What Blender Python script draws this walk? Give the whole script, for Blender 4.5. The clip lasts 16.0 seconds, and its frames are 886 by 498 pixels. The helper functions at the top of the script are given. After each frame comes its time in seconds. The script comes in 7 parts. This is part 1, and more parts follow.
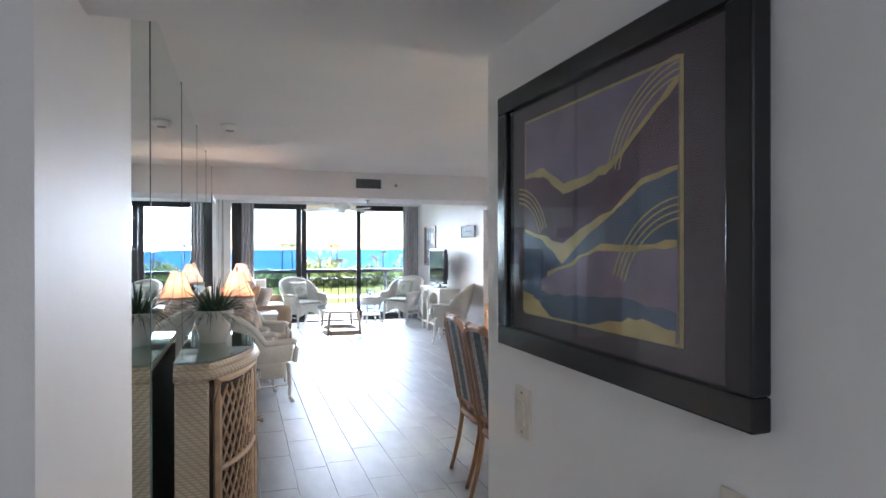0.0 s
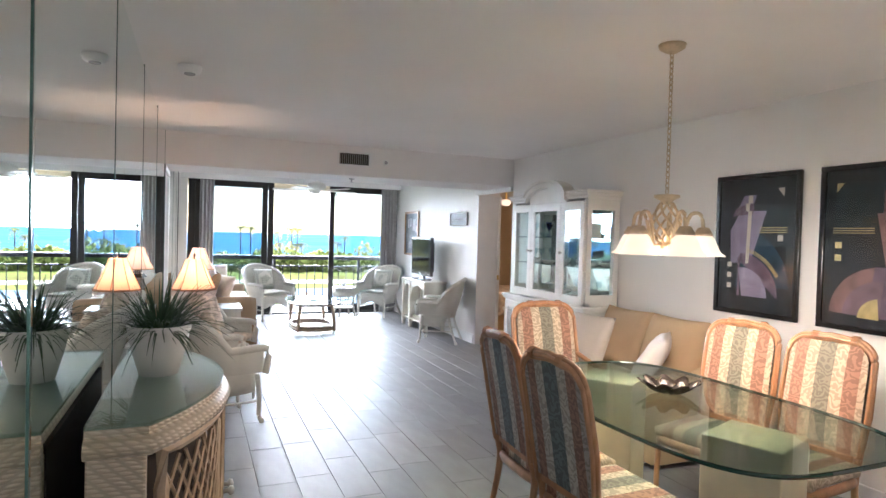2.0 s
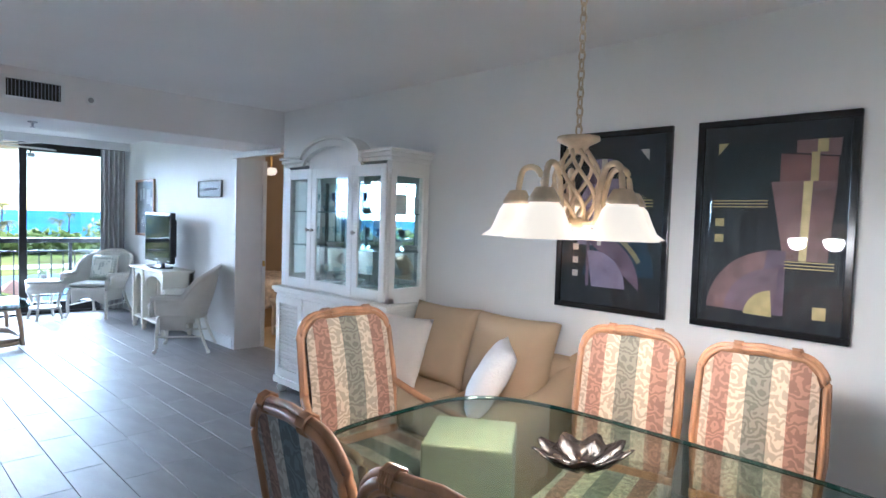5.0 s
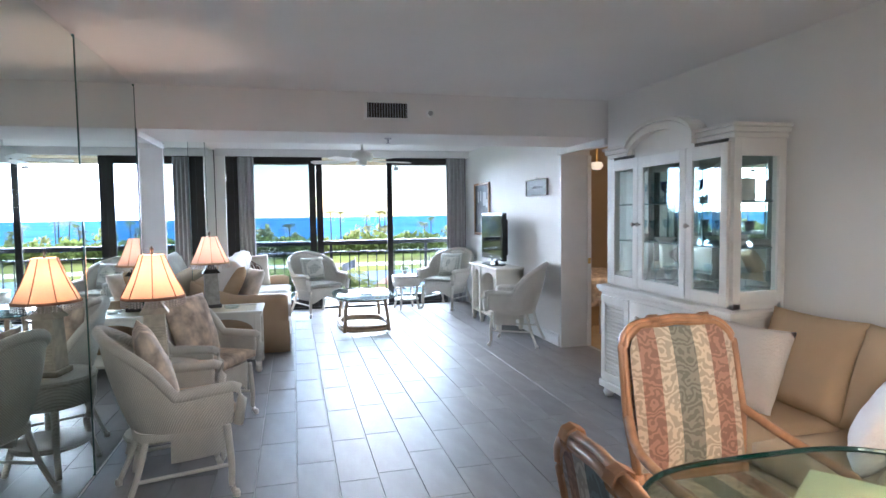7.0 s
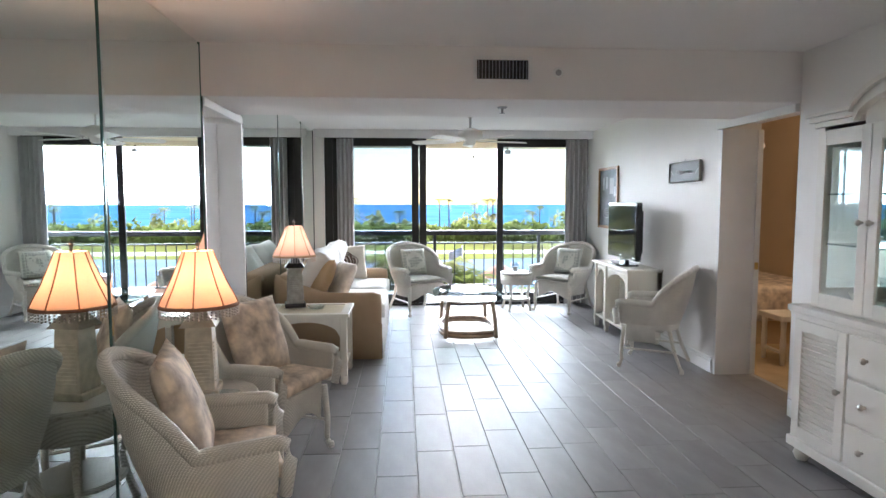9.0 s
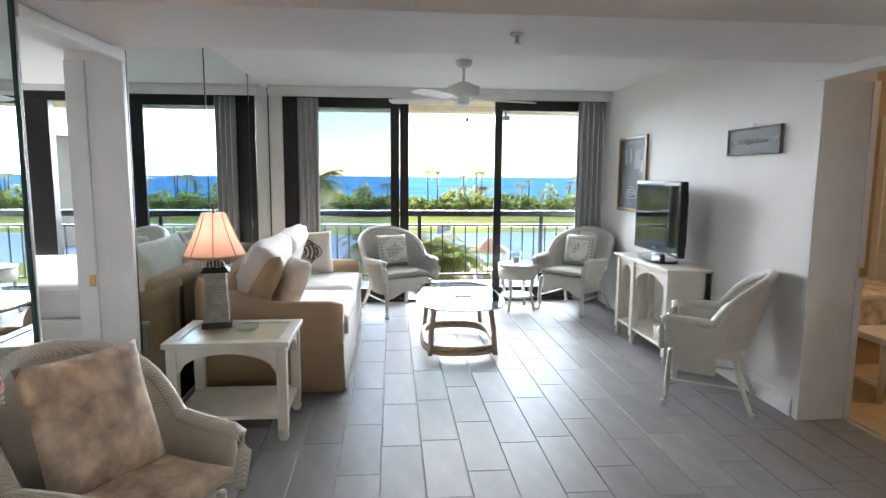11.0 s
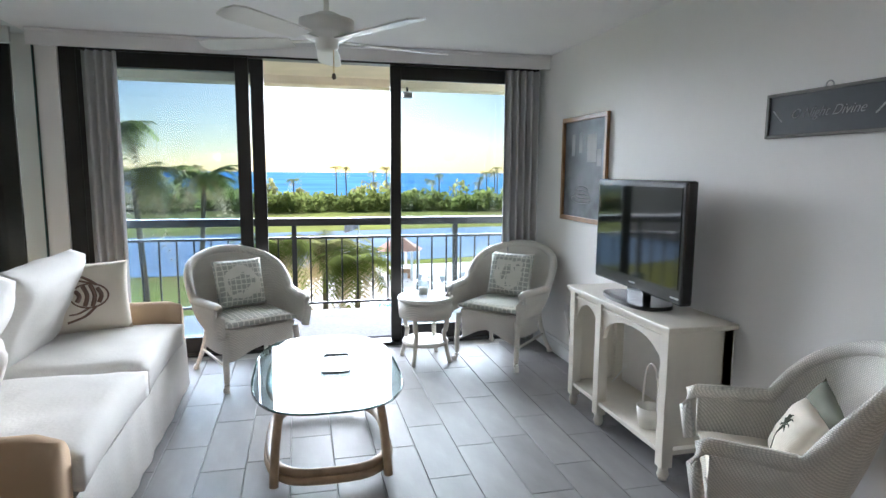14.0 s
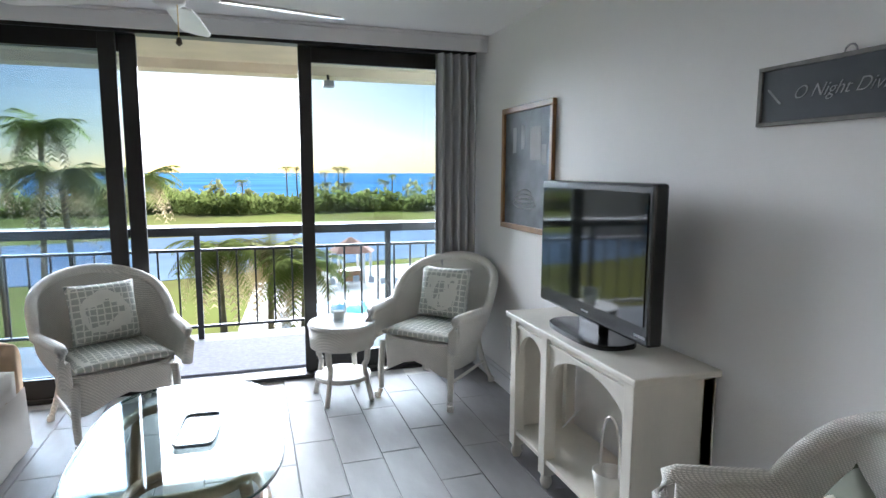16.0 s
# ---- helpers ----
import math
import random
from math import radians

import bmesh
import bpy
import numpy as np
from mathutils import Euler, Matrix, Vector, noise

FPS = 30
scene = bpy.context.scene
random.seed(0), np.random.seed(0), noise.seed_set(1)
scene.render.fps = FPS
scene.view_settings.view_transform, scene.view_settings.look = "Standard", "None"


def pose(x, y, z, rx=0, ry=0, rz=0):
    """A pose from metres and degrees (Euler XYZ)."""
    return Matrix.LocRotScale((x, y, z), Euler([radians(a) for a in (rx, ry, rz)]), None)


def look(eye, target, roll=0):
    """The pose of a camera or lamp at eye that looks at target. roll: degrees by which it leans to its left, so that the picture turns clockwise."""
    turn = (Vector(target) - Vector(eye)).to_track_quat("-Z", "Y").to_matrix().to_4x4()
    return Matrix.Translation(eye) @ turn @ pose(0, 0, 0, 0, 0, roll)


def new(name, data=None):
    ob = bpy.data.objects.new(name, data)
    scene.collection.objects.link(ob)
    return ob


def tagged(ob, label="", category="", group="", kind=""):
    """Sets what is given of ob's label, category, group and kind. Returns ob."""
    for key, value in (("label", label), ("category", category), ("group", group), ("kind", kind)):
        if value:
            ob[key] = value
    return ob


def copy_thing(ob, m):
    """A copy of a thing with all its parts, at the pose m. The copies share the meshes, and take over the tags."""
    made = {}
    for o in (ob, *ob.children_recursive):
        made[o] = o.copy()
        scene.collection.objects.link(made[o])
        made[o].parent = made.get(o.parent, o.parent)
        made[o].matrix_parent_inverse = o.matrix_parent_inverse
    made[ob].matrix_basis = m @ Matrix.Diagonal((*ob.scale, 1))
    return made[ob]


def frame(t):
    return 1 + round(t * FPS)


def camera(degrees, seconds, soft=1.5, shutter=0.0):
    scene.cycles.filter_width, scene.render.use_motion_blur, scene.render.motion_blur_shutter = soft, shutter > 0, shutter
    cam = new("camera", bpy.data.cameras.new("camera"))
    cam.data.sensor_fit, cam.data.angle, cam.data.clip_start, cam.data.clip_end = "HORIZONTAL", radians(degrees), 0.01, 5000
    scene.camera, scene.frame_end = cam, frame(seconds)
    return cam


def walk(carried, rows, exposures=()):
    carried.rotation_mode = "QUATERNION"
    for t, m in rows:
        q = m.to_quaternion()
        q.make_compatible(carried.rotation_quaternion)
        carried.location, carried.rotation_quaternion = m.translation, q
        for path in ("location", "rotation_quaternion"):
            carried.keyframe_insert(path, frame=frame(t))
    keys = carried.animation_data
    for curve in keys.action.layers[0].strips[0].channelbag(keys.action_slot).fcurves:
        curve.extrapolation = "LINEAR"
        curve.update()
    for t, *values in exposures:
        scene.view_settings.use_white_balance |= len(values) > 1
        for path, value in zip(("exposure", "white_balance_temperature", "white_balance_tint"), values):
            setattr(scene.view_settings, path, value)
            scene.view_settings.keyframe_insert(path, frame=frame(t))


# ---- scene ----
cam = camera(73.3, 16.0)
METRES, EYE, TILT, LEAN, TURN = 8.0, 1.5, 0.0, 0.0, -18.4
PATH = [
    (0, (0.98, 0.546, 1.48), (1.623, 2.44, 1.476), -0.1),
    (0.5, (0.946, 0.797, 1.52), (1.476, 2.725, 1.497), -0.4),
    (1, (0.939, 1.087, 1.516), (1.462, 3.017, 1.482), 0.3),
    (1.5, (0.962, 1.399, 1.499), (1.555, 3.309, 1.457), 0.6),
    (2, (0.955, 1.666, 1.486), (1.72, 3.514, 1.443), 1.6),
    (2.5, (1.006, 1.929, 1.468), (1.958, 3.687, 1.427), 1.8),
    (3, (1.140, 2.181, 1.500), (2.284, 3.820, 1.445), 2.2),
    (5.5, (1.603, 3.094, 1.449), (3.024, 4.498, 1.354), 1.7),
    (6, (1.559, 3.134, 1.44), (2.735, 4.748, 1.329), 0.4),
    (6.5, (1.623, 3.159, 1.465), (2.492, 4.956, 1.345), -0.0),
    (7, (1.768, 3.231, 1.456), (2.254, 5.168, 1.338), -0.8),
    (7.5, (1.832, 3.371, 1.489), (2.061, 5.353, 1.352), -0.7),
    (8, (1.868, 3.634, 1.453), (2.021, 5.624, 1.324), -0.7),
    (10.5, (1.977, 5.347, 1.485), (2.11, 7.329, 1.254), 0.5),
    (11, (2.035, 5.73, 1.496), (2.205, 7.707, 1.25), 0.4),
    (11.5, (2.102, 6.113, 1.508), (2.311, 8.085, 1.254), 0.4),
    (12, (2.181, 6.509, 1.521), (2.421, 8.477, 1.257), 0.5),
    (12.5, (2.259, 6.867, 1.505), (2.538, 8.83, 1.243), 0.7),
    (13, (2.333, 7.183, 1.504), (2.668, 9.138, 1.243), 0.8),
    (13.5, (2.428, 7.465, 1.501), (2.822, 9.409, 1.241), 0.6),
    (14, (2.493, 7.721, 1.498), (2.955, 9.65, 1.239), 0.4),
    (14.5, (2.558, 7.98, 1.516), (3.076, 9.894, 1.251), 0.1),
    (15, (2.656, 8.143, 1.488), (3.215, 10.046, 1.231), 0.6),
    (15.5, (2.786, 8.262, 1.496), (3.37, 10.158, 1.241), 0.3),
    (16, (2.897, 8.402, 1.5), (3.505, 10.29, 1.242), 0.2),
]
EXPOSURES = [(0, 3.6, 5200, 12), (1, 3.6, 5700, 13), (2.5, 3.6, 5300, 12), (5.5, 3.3, 4650, 8), (8, 3.15, 5500, 12), (11, 2.95, 5700, 10), (16, 2.5, 5500, 10)]
walk(cam, [(t, look(eye, target, roll)) for t, eye, target, roll in PATH], EXPOSURES)

# ---- light ----
world = bpy.data.worlds.new("sky")
scene.world = world
world.use_nodes = True
wn = world.node_tree.nodes
sky = wn.new("ShaderNodeTexSky")
sky.sky_type = "NISHITA"
sky.sun_disc = False
sky.sun_elevation = radians(17)
sky.sun_rotation = radians(0)
sky.air_density, sky.dust_density, sky.ozone_density = 1.0, 0.3, 2.2
wn["Background"].inputs["Strength"].default_value = 0.019
world.node_tree.links.new(sky.outputs[0], wn["Background"].inputs["Color"])
sun = new("sun", bpy.data.lights.new("sun", "SUN"))
sun.data.energy, sun.data.angle, sun.data.color = 6.4, radians(80), (1.0, 0.97, 0.93)
sun.matrix_world = look((0, 0, 0), (-0.12, -1, -math.tan(radians(17))))


def point_lamp(name, at, watts, colour, radius=0.04):
    ob = new(name, bpy.data.lights.new(name, "POINT"))
    ob.data.energy, ob.data.color, ob.data.shadow_soft_size = watts, colour, radius
    ob.location = at
    return ob


WARM = (1.0, 0.62, 0.33)

# ---- materials ----


def mat(name, colour, rough=0.6, metal=0.0, vary=0.12, scale=6.0, bump=0.0, bscale=60.0, coat=0.0, spec=0.5, alt=None, stretch=(1, 1, 1), per_object=0.0):
    """A surface with two scales of colour variation and fine relief."""
    m = bpy.data.materials.new(name)
    m.use_nodes = True
    nt = m.node_tree
    n, l = nt.nodes, nt.links
    b = n["Principled BSDF"]
    b.inputs["Roughness"].default_value = rough
    b.inputs["Metallic"].default_value = metal
    b.inputs["Coat Weight"].default_value = coat
    b.inputs["Specular IOR Level"].default_value = spec
    tc = n.new("ShaderNodeTexCoord")
    mp = n.new("ShaderNodeMapping")
    mp.inputs["Scale"].default_value = stretch
    l.new(tc.outputs["Object"], mp.inputs["Vector"])
    big = n.new("ShaderNodeTexNoise")
    big.inputs["Scale"].default_value = scale
    big.inputs["Detail"].default_value = 6
    l.new(mp.outputs[0], big.inputs["Vector"])
    ramp = n.new("ShaderNodeValToRGB")
    dark = tuple(c * (1 - vary) for c in (alt or colour))
    light = tuple(min(1, c * (1 + vary * 0.6)) for c in colour)
    ramp.color_ramp.elements[0].position, ramp.color_ramp.elements[1].position = 0.32, 0.68
    ramp.color_ramp.elements[0].color, ramp.color_ramp.elements[1].color = (*dark, 1), (*light, 1)
    l.new(big.outputs[0], ramp.inputs[0])
    out = ramp.outputs[0]
    if per_object:
        oi = n.new("ShaderNodeObjectInfo")
        hs = n.new("ShaderNodeHueSaturation")
        mr = n.new("ShaderNodeMapRange")
        mr.inputs["To Min"].default_value, mr.inputs["To Max"].default_value = 1 - per_object, 1 + per_object
        l.new(oi.outputs["Random"], mr.inputs["Value"])
        l.new(mr.outputs[0], hs.inputs["Value"])
        l.new(out, hs.inputs["Color"])
        out = hs.outputs[0]
    l.new(out, b.inputs["Base Color"])
    fine = n.new("ShaderNodeTexNoise")
    fine.inputs["Scale"].default_value = bscale
    fine.inputs["Detail"].default_value = 4
    l.new(mp.outputs[0], fine.inputs["Vector"])
    if bump:
        bm_ = n.new("ShaderNodeBump")
        bm_.inputs["Strength"].default_value = bump
        bm_.inputs["Distance"].default_value = 0.004
        l.new(fine.outputs[0], bm_.inputs["Height"])
        l.new(bm_.outputs[0], b.inputs["Normal"])
    rr = n.new("ShaderNodeMapRange")
    rr.inputs["To Min"].default_value, rr.inputs["To Max"].default_value = max(0.02, rough * 0.85), min(1, rough * 1.15)
    l.new(big.outputs[0], rr.inputs["Value"])
    l.new(rr.outputs[0], b.inputs["Roughness"])
    return m


def nodes_of(m):
    return m.node_tree.nodes, m.node_tree.links, m.node_tree.nodes["Principled BSDF"]


def glass(name, colour=(1, 1, 1), rough=0.0, reflect=1.0):
    """Thin clear glass: mostly see-through, with a Fresnel gloss."""
    m = bpy.data.materials.new(name)
    m.use_nodes = True
    n, l = m.node_tree.nodes, m.node_tree.links
    n.remove(n["Principled BSDF"])
    tr, gl, mx = n.new("ShaderNodeBsdfTransparent"), n.new("ShaderNodeBsdfGlossy"), n.new("ShaderNodeMixShader")
    lw, pw, ml = n.new("ShaderNodeLayerWeight"), n.new("ShaderNodeMath"), n.new("ShaderNodeMath")
    tr.inputs[0].default_value = (*colour, 1)
    gl.inputs["Roughness"].default_value = rough
    gl.inputs[0].default_value = (reflect, reflect, reflect, 1)
    lw.inputs["Blend"].default_value = 0.5
    pw.operation, ml.operation = "POWER", "MULTIPLY_ADD"
    pw.inputs[1].default_value, ml.inputs[1].default_value, ml.inputs[2].default_value = 4.0, 0.9, 0.045
    l.new(lw.outputs["Facing"], pw.inputs[0])
    l.new(pw.outputs[0], ml.inputs[0])
    l.new(ml.outputs[0], mx.inputs[0])
    l.new(tr.outputs[0], mx.inputs[1])
    l.new(gl.outputs[0], mx.inputs[2])
    l.new(mx.outputs[0], n["Material Output"].inputs[0])
    return m


def emit(name, colour, strength):
    m = bpy.data.materials.new(name)
    m.use_nodes = True
    b = m.node_tree.nodes["Principled BSDF"]
    b.inputs["Base Color"].default_value = (*colour, 1)
    b.inputs["Emission Color"].default_value = (*colour, 1)
    b.inputs["Emission Strength"].default_value = strength
    return m


PAINT = mat("wall_paint", (0.84, 0.825, 0.80), 0.55, vary=0.03, scale=1.5, bump=0.12, bscale=140)
CEIL = mat("ceiling_paint", (0.88, 0.86, 0.845), 0.8, vary=0.03, scale=1.2, bump=0.2, bscale=180)
TRIM = mat("white_trim", (0.80, 0.80, 0.79), 0.35, vary=0.04, scale=5)
TILE = mat("floor_tile", (0.255, 0.25, 0.25), 0.46, spec=0.24, vary=0.14, scale=3, bump=0.06, bscale=25, stretch=(3, 1, 1), per_object=0.10)
GROUT = mat("grout", (0.46, 0.45, 0.44), 0.85, vary=0.1, scale=20)
BRONZE = mat("dark_bronze_frame", (0.016, 0.015, 0.014), 0.35, metal=0.3, vary=0.15, scale=9)
MIRROR = bpy.data.materials.new("mirror_silver")
MIRROR.use_nodes = True
_b = MIRROR.node_tree.nodes["Principled BSDF"]
_b.inputs["Base Color"].default_value = (0.80, 0.86, 0.84, 1)
_b.inputs["Metallic"].default_value, _b.inputs["Roughness"].default_value = 1.0, 0.012
MIRROR_EDGE = mat("mirror_edge", (0.10, 0.20, 0.18), 0.15, metal=0.4, vary=0.1)
STUCCO = mat("balcony_stucco", (0.62, 0.53, 0.38), 0.9, vary=0.08, scale=4, bump=0.6, bscale=50)
# concrete grey is darkened to stand for balcony shade the wide sun misses
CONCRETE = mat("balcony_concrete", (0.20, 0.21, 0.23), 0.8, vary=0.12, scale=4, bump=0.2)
GLASS_TINT = glass("tinted_window_glass", (0.74, 0.80, 0.86), 0.0, 0.5)
GLASS_CLEAR = glass("clear_window_glass", (0.86, 0.91, 0.93), 0.0, 0.5)
BRASS = mat("brass", (0.70, 0.48, 0.18), 0.3, metal=1.0)

# ---- mesh helpers ----


def bm_box(bm, x0, x1, y0, y1, z0, z1):
    g = bmesh.ops.create_cube(bm, size=1.0)
    vs = g["verts"]
    for v in vs:
        v.co = ((x0 + x1) / 2 + v.co.x * (x1 - x0), (y0 + y1) / 2 + v.co.y * (y1 - y0), (z0 + z1) / 2 + v.co.z * (z1 - z0))
    return vs


def soften(bm, width, segs=2):
    bmesh.ops.bevel(bm, geom=bm.edges[:], offset=width, segments=segs, affect="EDGES", profile=0.5, clamp_overlap=True)


def box(x0, x1, y0, y1, z0, z1, bev=0.0, segs=2):
    bm = bmesh.new()
    bm_box(bm, x0, x1, y0, y1, z0, z1)
    if bev:
        soften(bm, bev, segs)
    return bm


def boxes(rows, bev=0.0):
    bm = bmesh.new()
    for r in rows:
        bm_box(bm, *r)
    if bev:
        soften(bm, bev)
    return bm


def part(name, bm, material, parent=None, label="", smooth=False, at=None):
    me = bpy.data.meshes.new(name)
    bm.to_mesh(me)
    bm.free()
    if smooth:
        for p in me.polygons:
            p.use_smooth = True
    if material:
        me.materials.append(material)
    ob = new(name, me)
    if parent:
        ob.parent = parent
    if at is not None:
        ob.matrix_basis = at
    if label:
        ob["label"] = label
    return ob


def thing(name, label, category, group="", at=None):
    ob = new(name)
    ob.empty_display_size = 0.1
    if at is not None:
        ob.matrix_basis = at
    return tagged(ob, label, category, group)


def structure(name, bm, material, label="", smooth=False):
    return tagged(part(name, bm, material, None, smooth=smooth), label, kind="structure")


def lathe(profile, segs=24, sx=1.0, sy=1.0):
    """A turned shape from (radius, z) rows, capped."""
    bm = bmesh.new()
    rings = []
    for r, z in profile:
        rings.append([bm.verts.new((sx * r * math.cos(2 * math.pi * i / segs), sy * r * math.sin(2 * math.pi * i / segs), z)) for i in range(segs)])
    for a, b in zip(rings, rings[1:]):
        for i in range(segs):
            bm.faces.new((a[i], a[(i + 1) % segs], b[(i + 1) % segs], b[i]))
    if profile[0][0] > 1e-4:
        bm.faces.new(rings[0][::-1])
    if profile[-1][0] > 1e-4:
        bm.faces.new(rings[-1])
    return bm


def tube_into(bm, pts, radius, segs=8, r_end=None, closed=False):
    """A round bar along points; radius may taper to r_end."""
    pts = [Vector(p) for p in pts]
    n = len(pts)
    rings = []
    up = Vector((0, 0, 1))
    for i, p in enumerate(pts):
        if closed:
            d = pts[(i + 1) % n] - pts[i - 1]
        else:
            d = pts[min(i + 1, n - 1)] - pts[max(i - 1, 0)]
        d.normalize()
        ref = up if abs(d.z) < 0.95 else Vector((0, 1, 0))
        a = d.cross(ref).normalized()
        b = d.cross(a).normalized()
        r = radius if r_end is None else radius + (r_end - radius) * i / max(1, n - 1)
        rings.append([bm.verts.new(p + r * (a * math.cos(2 * math.pi * k / segs) + b * math.sin(2 * math.pi * k / segs))) for k in range(segs)])
    m = n if closed else n - 1
    for i in range(m):
        a, b = rings[i], rings[(i + 1) % n]
        for k in range(segs):
            bm.faces.new((a[k], a[(k + 1) % segs], b[(k + 1) % segs], b[k]))
    if not closed:
        bm.faces.new(rings[0][::-1])
        bm.faces.new(rings[-1])
    return bm


def tube(pts, radius, segs=8, r_end=None, closed=False):
    return tube_into(bmesh.new(), pts, radius, segs, r_end, closed)


def curve_pts(ctrl, n=16):
    """Points along a smooth line through the control points."""
    c = [Vector(p) for p in ctrl]
    out = []
    for i in range(len(c) - 1):
        p0, p1, p2, p3 = c[max(i - 1, 0)], c[i], c[i + 1], c[min(i + 2, len(c) - 1)]
        for k in range(n):
            t = k / n
            out.append(0.5 * (2 * p1 + (p2 - p0) * t + (2 * p0 - 5 * p1 + 4 * p2 - p3) * t * t + (3 * p1 - p0 - 3 * p2 + p3) * t ** 3))
    out.append(c[-1])
    return out


def slab(outline, z0, z1, bev=0.0):
    """A flat outline in x and y, thickened from z0 to z1."""
    bm = bmesh.new()
    lo = [bm.verts.new((x, y, z0)) for x, y in outline]
    hi = [bm.verts.new((x, y, z1)) for x, y in outline]
    n = len(lo)
    bm.faces.new(lo[::-1])
    top = bm.faces.new(hi)
    for i in range(n):
        bm.faces.new((lo[i], lo[(i + 1) % n], hi[(i + 1) % n], hi[i]))
    if bev:
        bmesh.ops.bevel(bm, geom=list(top.edges), offset=bev, segments=2, affect="EDGES")
    return bm


def stand(bm, m):
    bmesh.ops.transform(bm, matrix=m, verts=bm.verts[:])
    return bm


def superellipse(a, b, p=2.6, n=48, cx=0.0, cy=0.0):
    out = []
    for i in range(n):
        t = 2 * math.pi * i / n
        c, s = math.cos(t), math.sin(t)
        out.append((cx + a * math.copysign(abs(c) ** (2 / p), c), cy + b * math.copysign(abs(s) ** (2 / p), s)))
    return out


def cushion(w, d, h, puff=0.5, res=14, wob=0.006, seed=0, edge=0.12):
    """A stuffed cushion lying flat, pinched to a seam along its rim."""
    bm = bmesh.new()
    top, bot = [], []
    for j in range(res + 1):
        rt, rb = [], []
        for i in range(res + 1):
            u, v = i / res * 2 - 1, j / res * 2 - 1
            f = max(0, (1 - abs(u) ** 3.2) * (1 - abs(v) ** 3.2)) ** puff
            pin = 1 - 0.05 * (1 - abs(u) ** 2) * abs(v) ** 6
            pin2 = 1 - 0.05 * (1 - abs(v) ** 2) * abs(u) ** 6
            x, y = u * w / 2 * pin2, v * d / 2 * pin
            k = wob * noise.noise((u * 2.3 + seed, v * 2.3, seed * 1.7))
            hh = h / 2 * (edge + (1 - edge) * f)
            rt.append(bm.verts.new((x, y, hh + k)))
            rb.append(bm.verts.new((x, y, -hh + k)) if 0 < i < res and 0 < j < res else None)
        top.append(rt)
        bot.append(rb)
    for j in range(res + 1):
        for i in range(res + 1):
            if bot[j][i] is None:
                if edge < 0.05:
                    bot[j][i] = top[j][i]
                else:
                    c = top[j][i].co
                    bot[j][i] = bm.verts.new((c.x, c.y, -h / 2 * edge))
    for j in range(res):
        for i in range(res):
            bm.faces.new((top[j][i], top[j][i + 1], top[j + 1][i + 1], top[j + 1][i]))
            bm.faces.new((bot[j][i], bot[j + 1][i], bot[j + 1][i + 1], bot[j][i + 1]))
    if edge >= 0.05:
        for i in range(res):
            bm.faces.new((top[0][i + 1], top[0][i], bot[0][i], bot[0][i + 1]))
            bm.faces.new((top[res][i], top[res][i + 1], bot[res][i + 1], bot[res][i]))
            bm.faces.new((top[i][0], top[i + 1][0], bot[i + 1][0], bot[i][0]))
            bm.faces.new((top[i + 1][res], top[i][res], bot[i][res], bot[i + 1][res]))
    return bm


# ---- the rooms ----
XL, XR = 0.655, 4.54                  # mirror wall, right wall
YH, YS, YF, YW = 2.01, 8.115, 8.90, 12.70   # hall end, soffit front and back, window wall
ZH, ZD, ZS = 1.985, 2.45, 2.12        # ceilings: hall, rooms, soffit
X0 = XL - 0.012                       # wall face behind the mirrors

structure("floor", box(XL - 1.6, XR + 0.36, -1.6, YW + 0.15, -0.12, -0.010), GROUT, "grey grout bed under the floor tiles")
structure("floor_bedroom", box(XR + 0.36, 10.0, 5.0, 12.8, -0.12, -0.004), mat("beige_carpet", (0.50, 0.38, 0.22), 0.95, bump=0.8, bscale=300), "beige carpet of the bedroom")
structure("floor_side_room", box(-4.5, XL - 0.30, 5.0, 12.8, -0.12, -0.004), mat("pale_carpet", (0.5, 0.48, 0.44), 0.95, bump=0.8, bscale=300), "pale carpet of the side room")

structure("wall_left", boxes([(X0 - 0.28, X0, 2.55, 8.13, 0, ZD + 0.1), (X0 - 0.28, X0, 9.03, YW, 0, ZD + 0.1), (X0 - 0.28, X0, 8.13, 9.03, 2.115, ZD + 0.1)]), PAINT, "white painted wall behind the mirrors")
structure("wall_hall_left", box(X0 - 0.28, XL + 0.012, 1.66, 2.55, 0, ZD + 0.1), PAINT, "white painted hall wall")
structure("wall_hall_back", box(-1.1, 1.75, -1.6, -1.45, 0, ZD), PAINT, "white painted hall end wall")
structure("wall_hall_far_left", box(-1.1, -0.95, -1.45, 1.66, 0, ZD), PAINT, "white painted entry wall")
structure("wall_hall_niche", box(-0.95, X0 - 0.28, 1.66, 1.80, 0, ZD), PAINT, "white painted entry wall")
structure("wall_hall_right", box(1.60, 1.75, -1.45, 2.0, 0, ZD), PAINT, "white painted hall wall")
structure("wall_dining_back", box(1.75, XR, 1.86, 2.0, 0, ZD + 0.1), PAINT, "white painted dining room wall")
structure("wall_dining_right", box(XR, XR + 0.34, 1.86, 8.12, 0, ZD + 0.1), PAINT, "white painted dining room wall")
structure("wall_living_right", box(XR, XR + 0.34, 9.10, YW, 0, ZD + 0.1), PAINT, "white painted living room wall")
structure("wall_above_opening", box(XR, XR + 0.34, 8.12, 9.10, 2.115, ZD + 0.1), PAINT, "white wall above the bedroom opening")
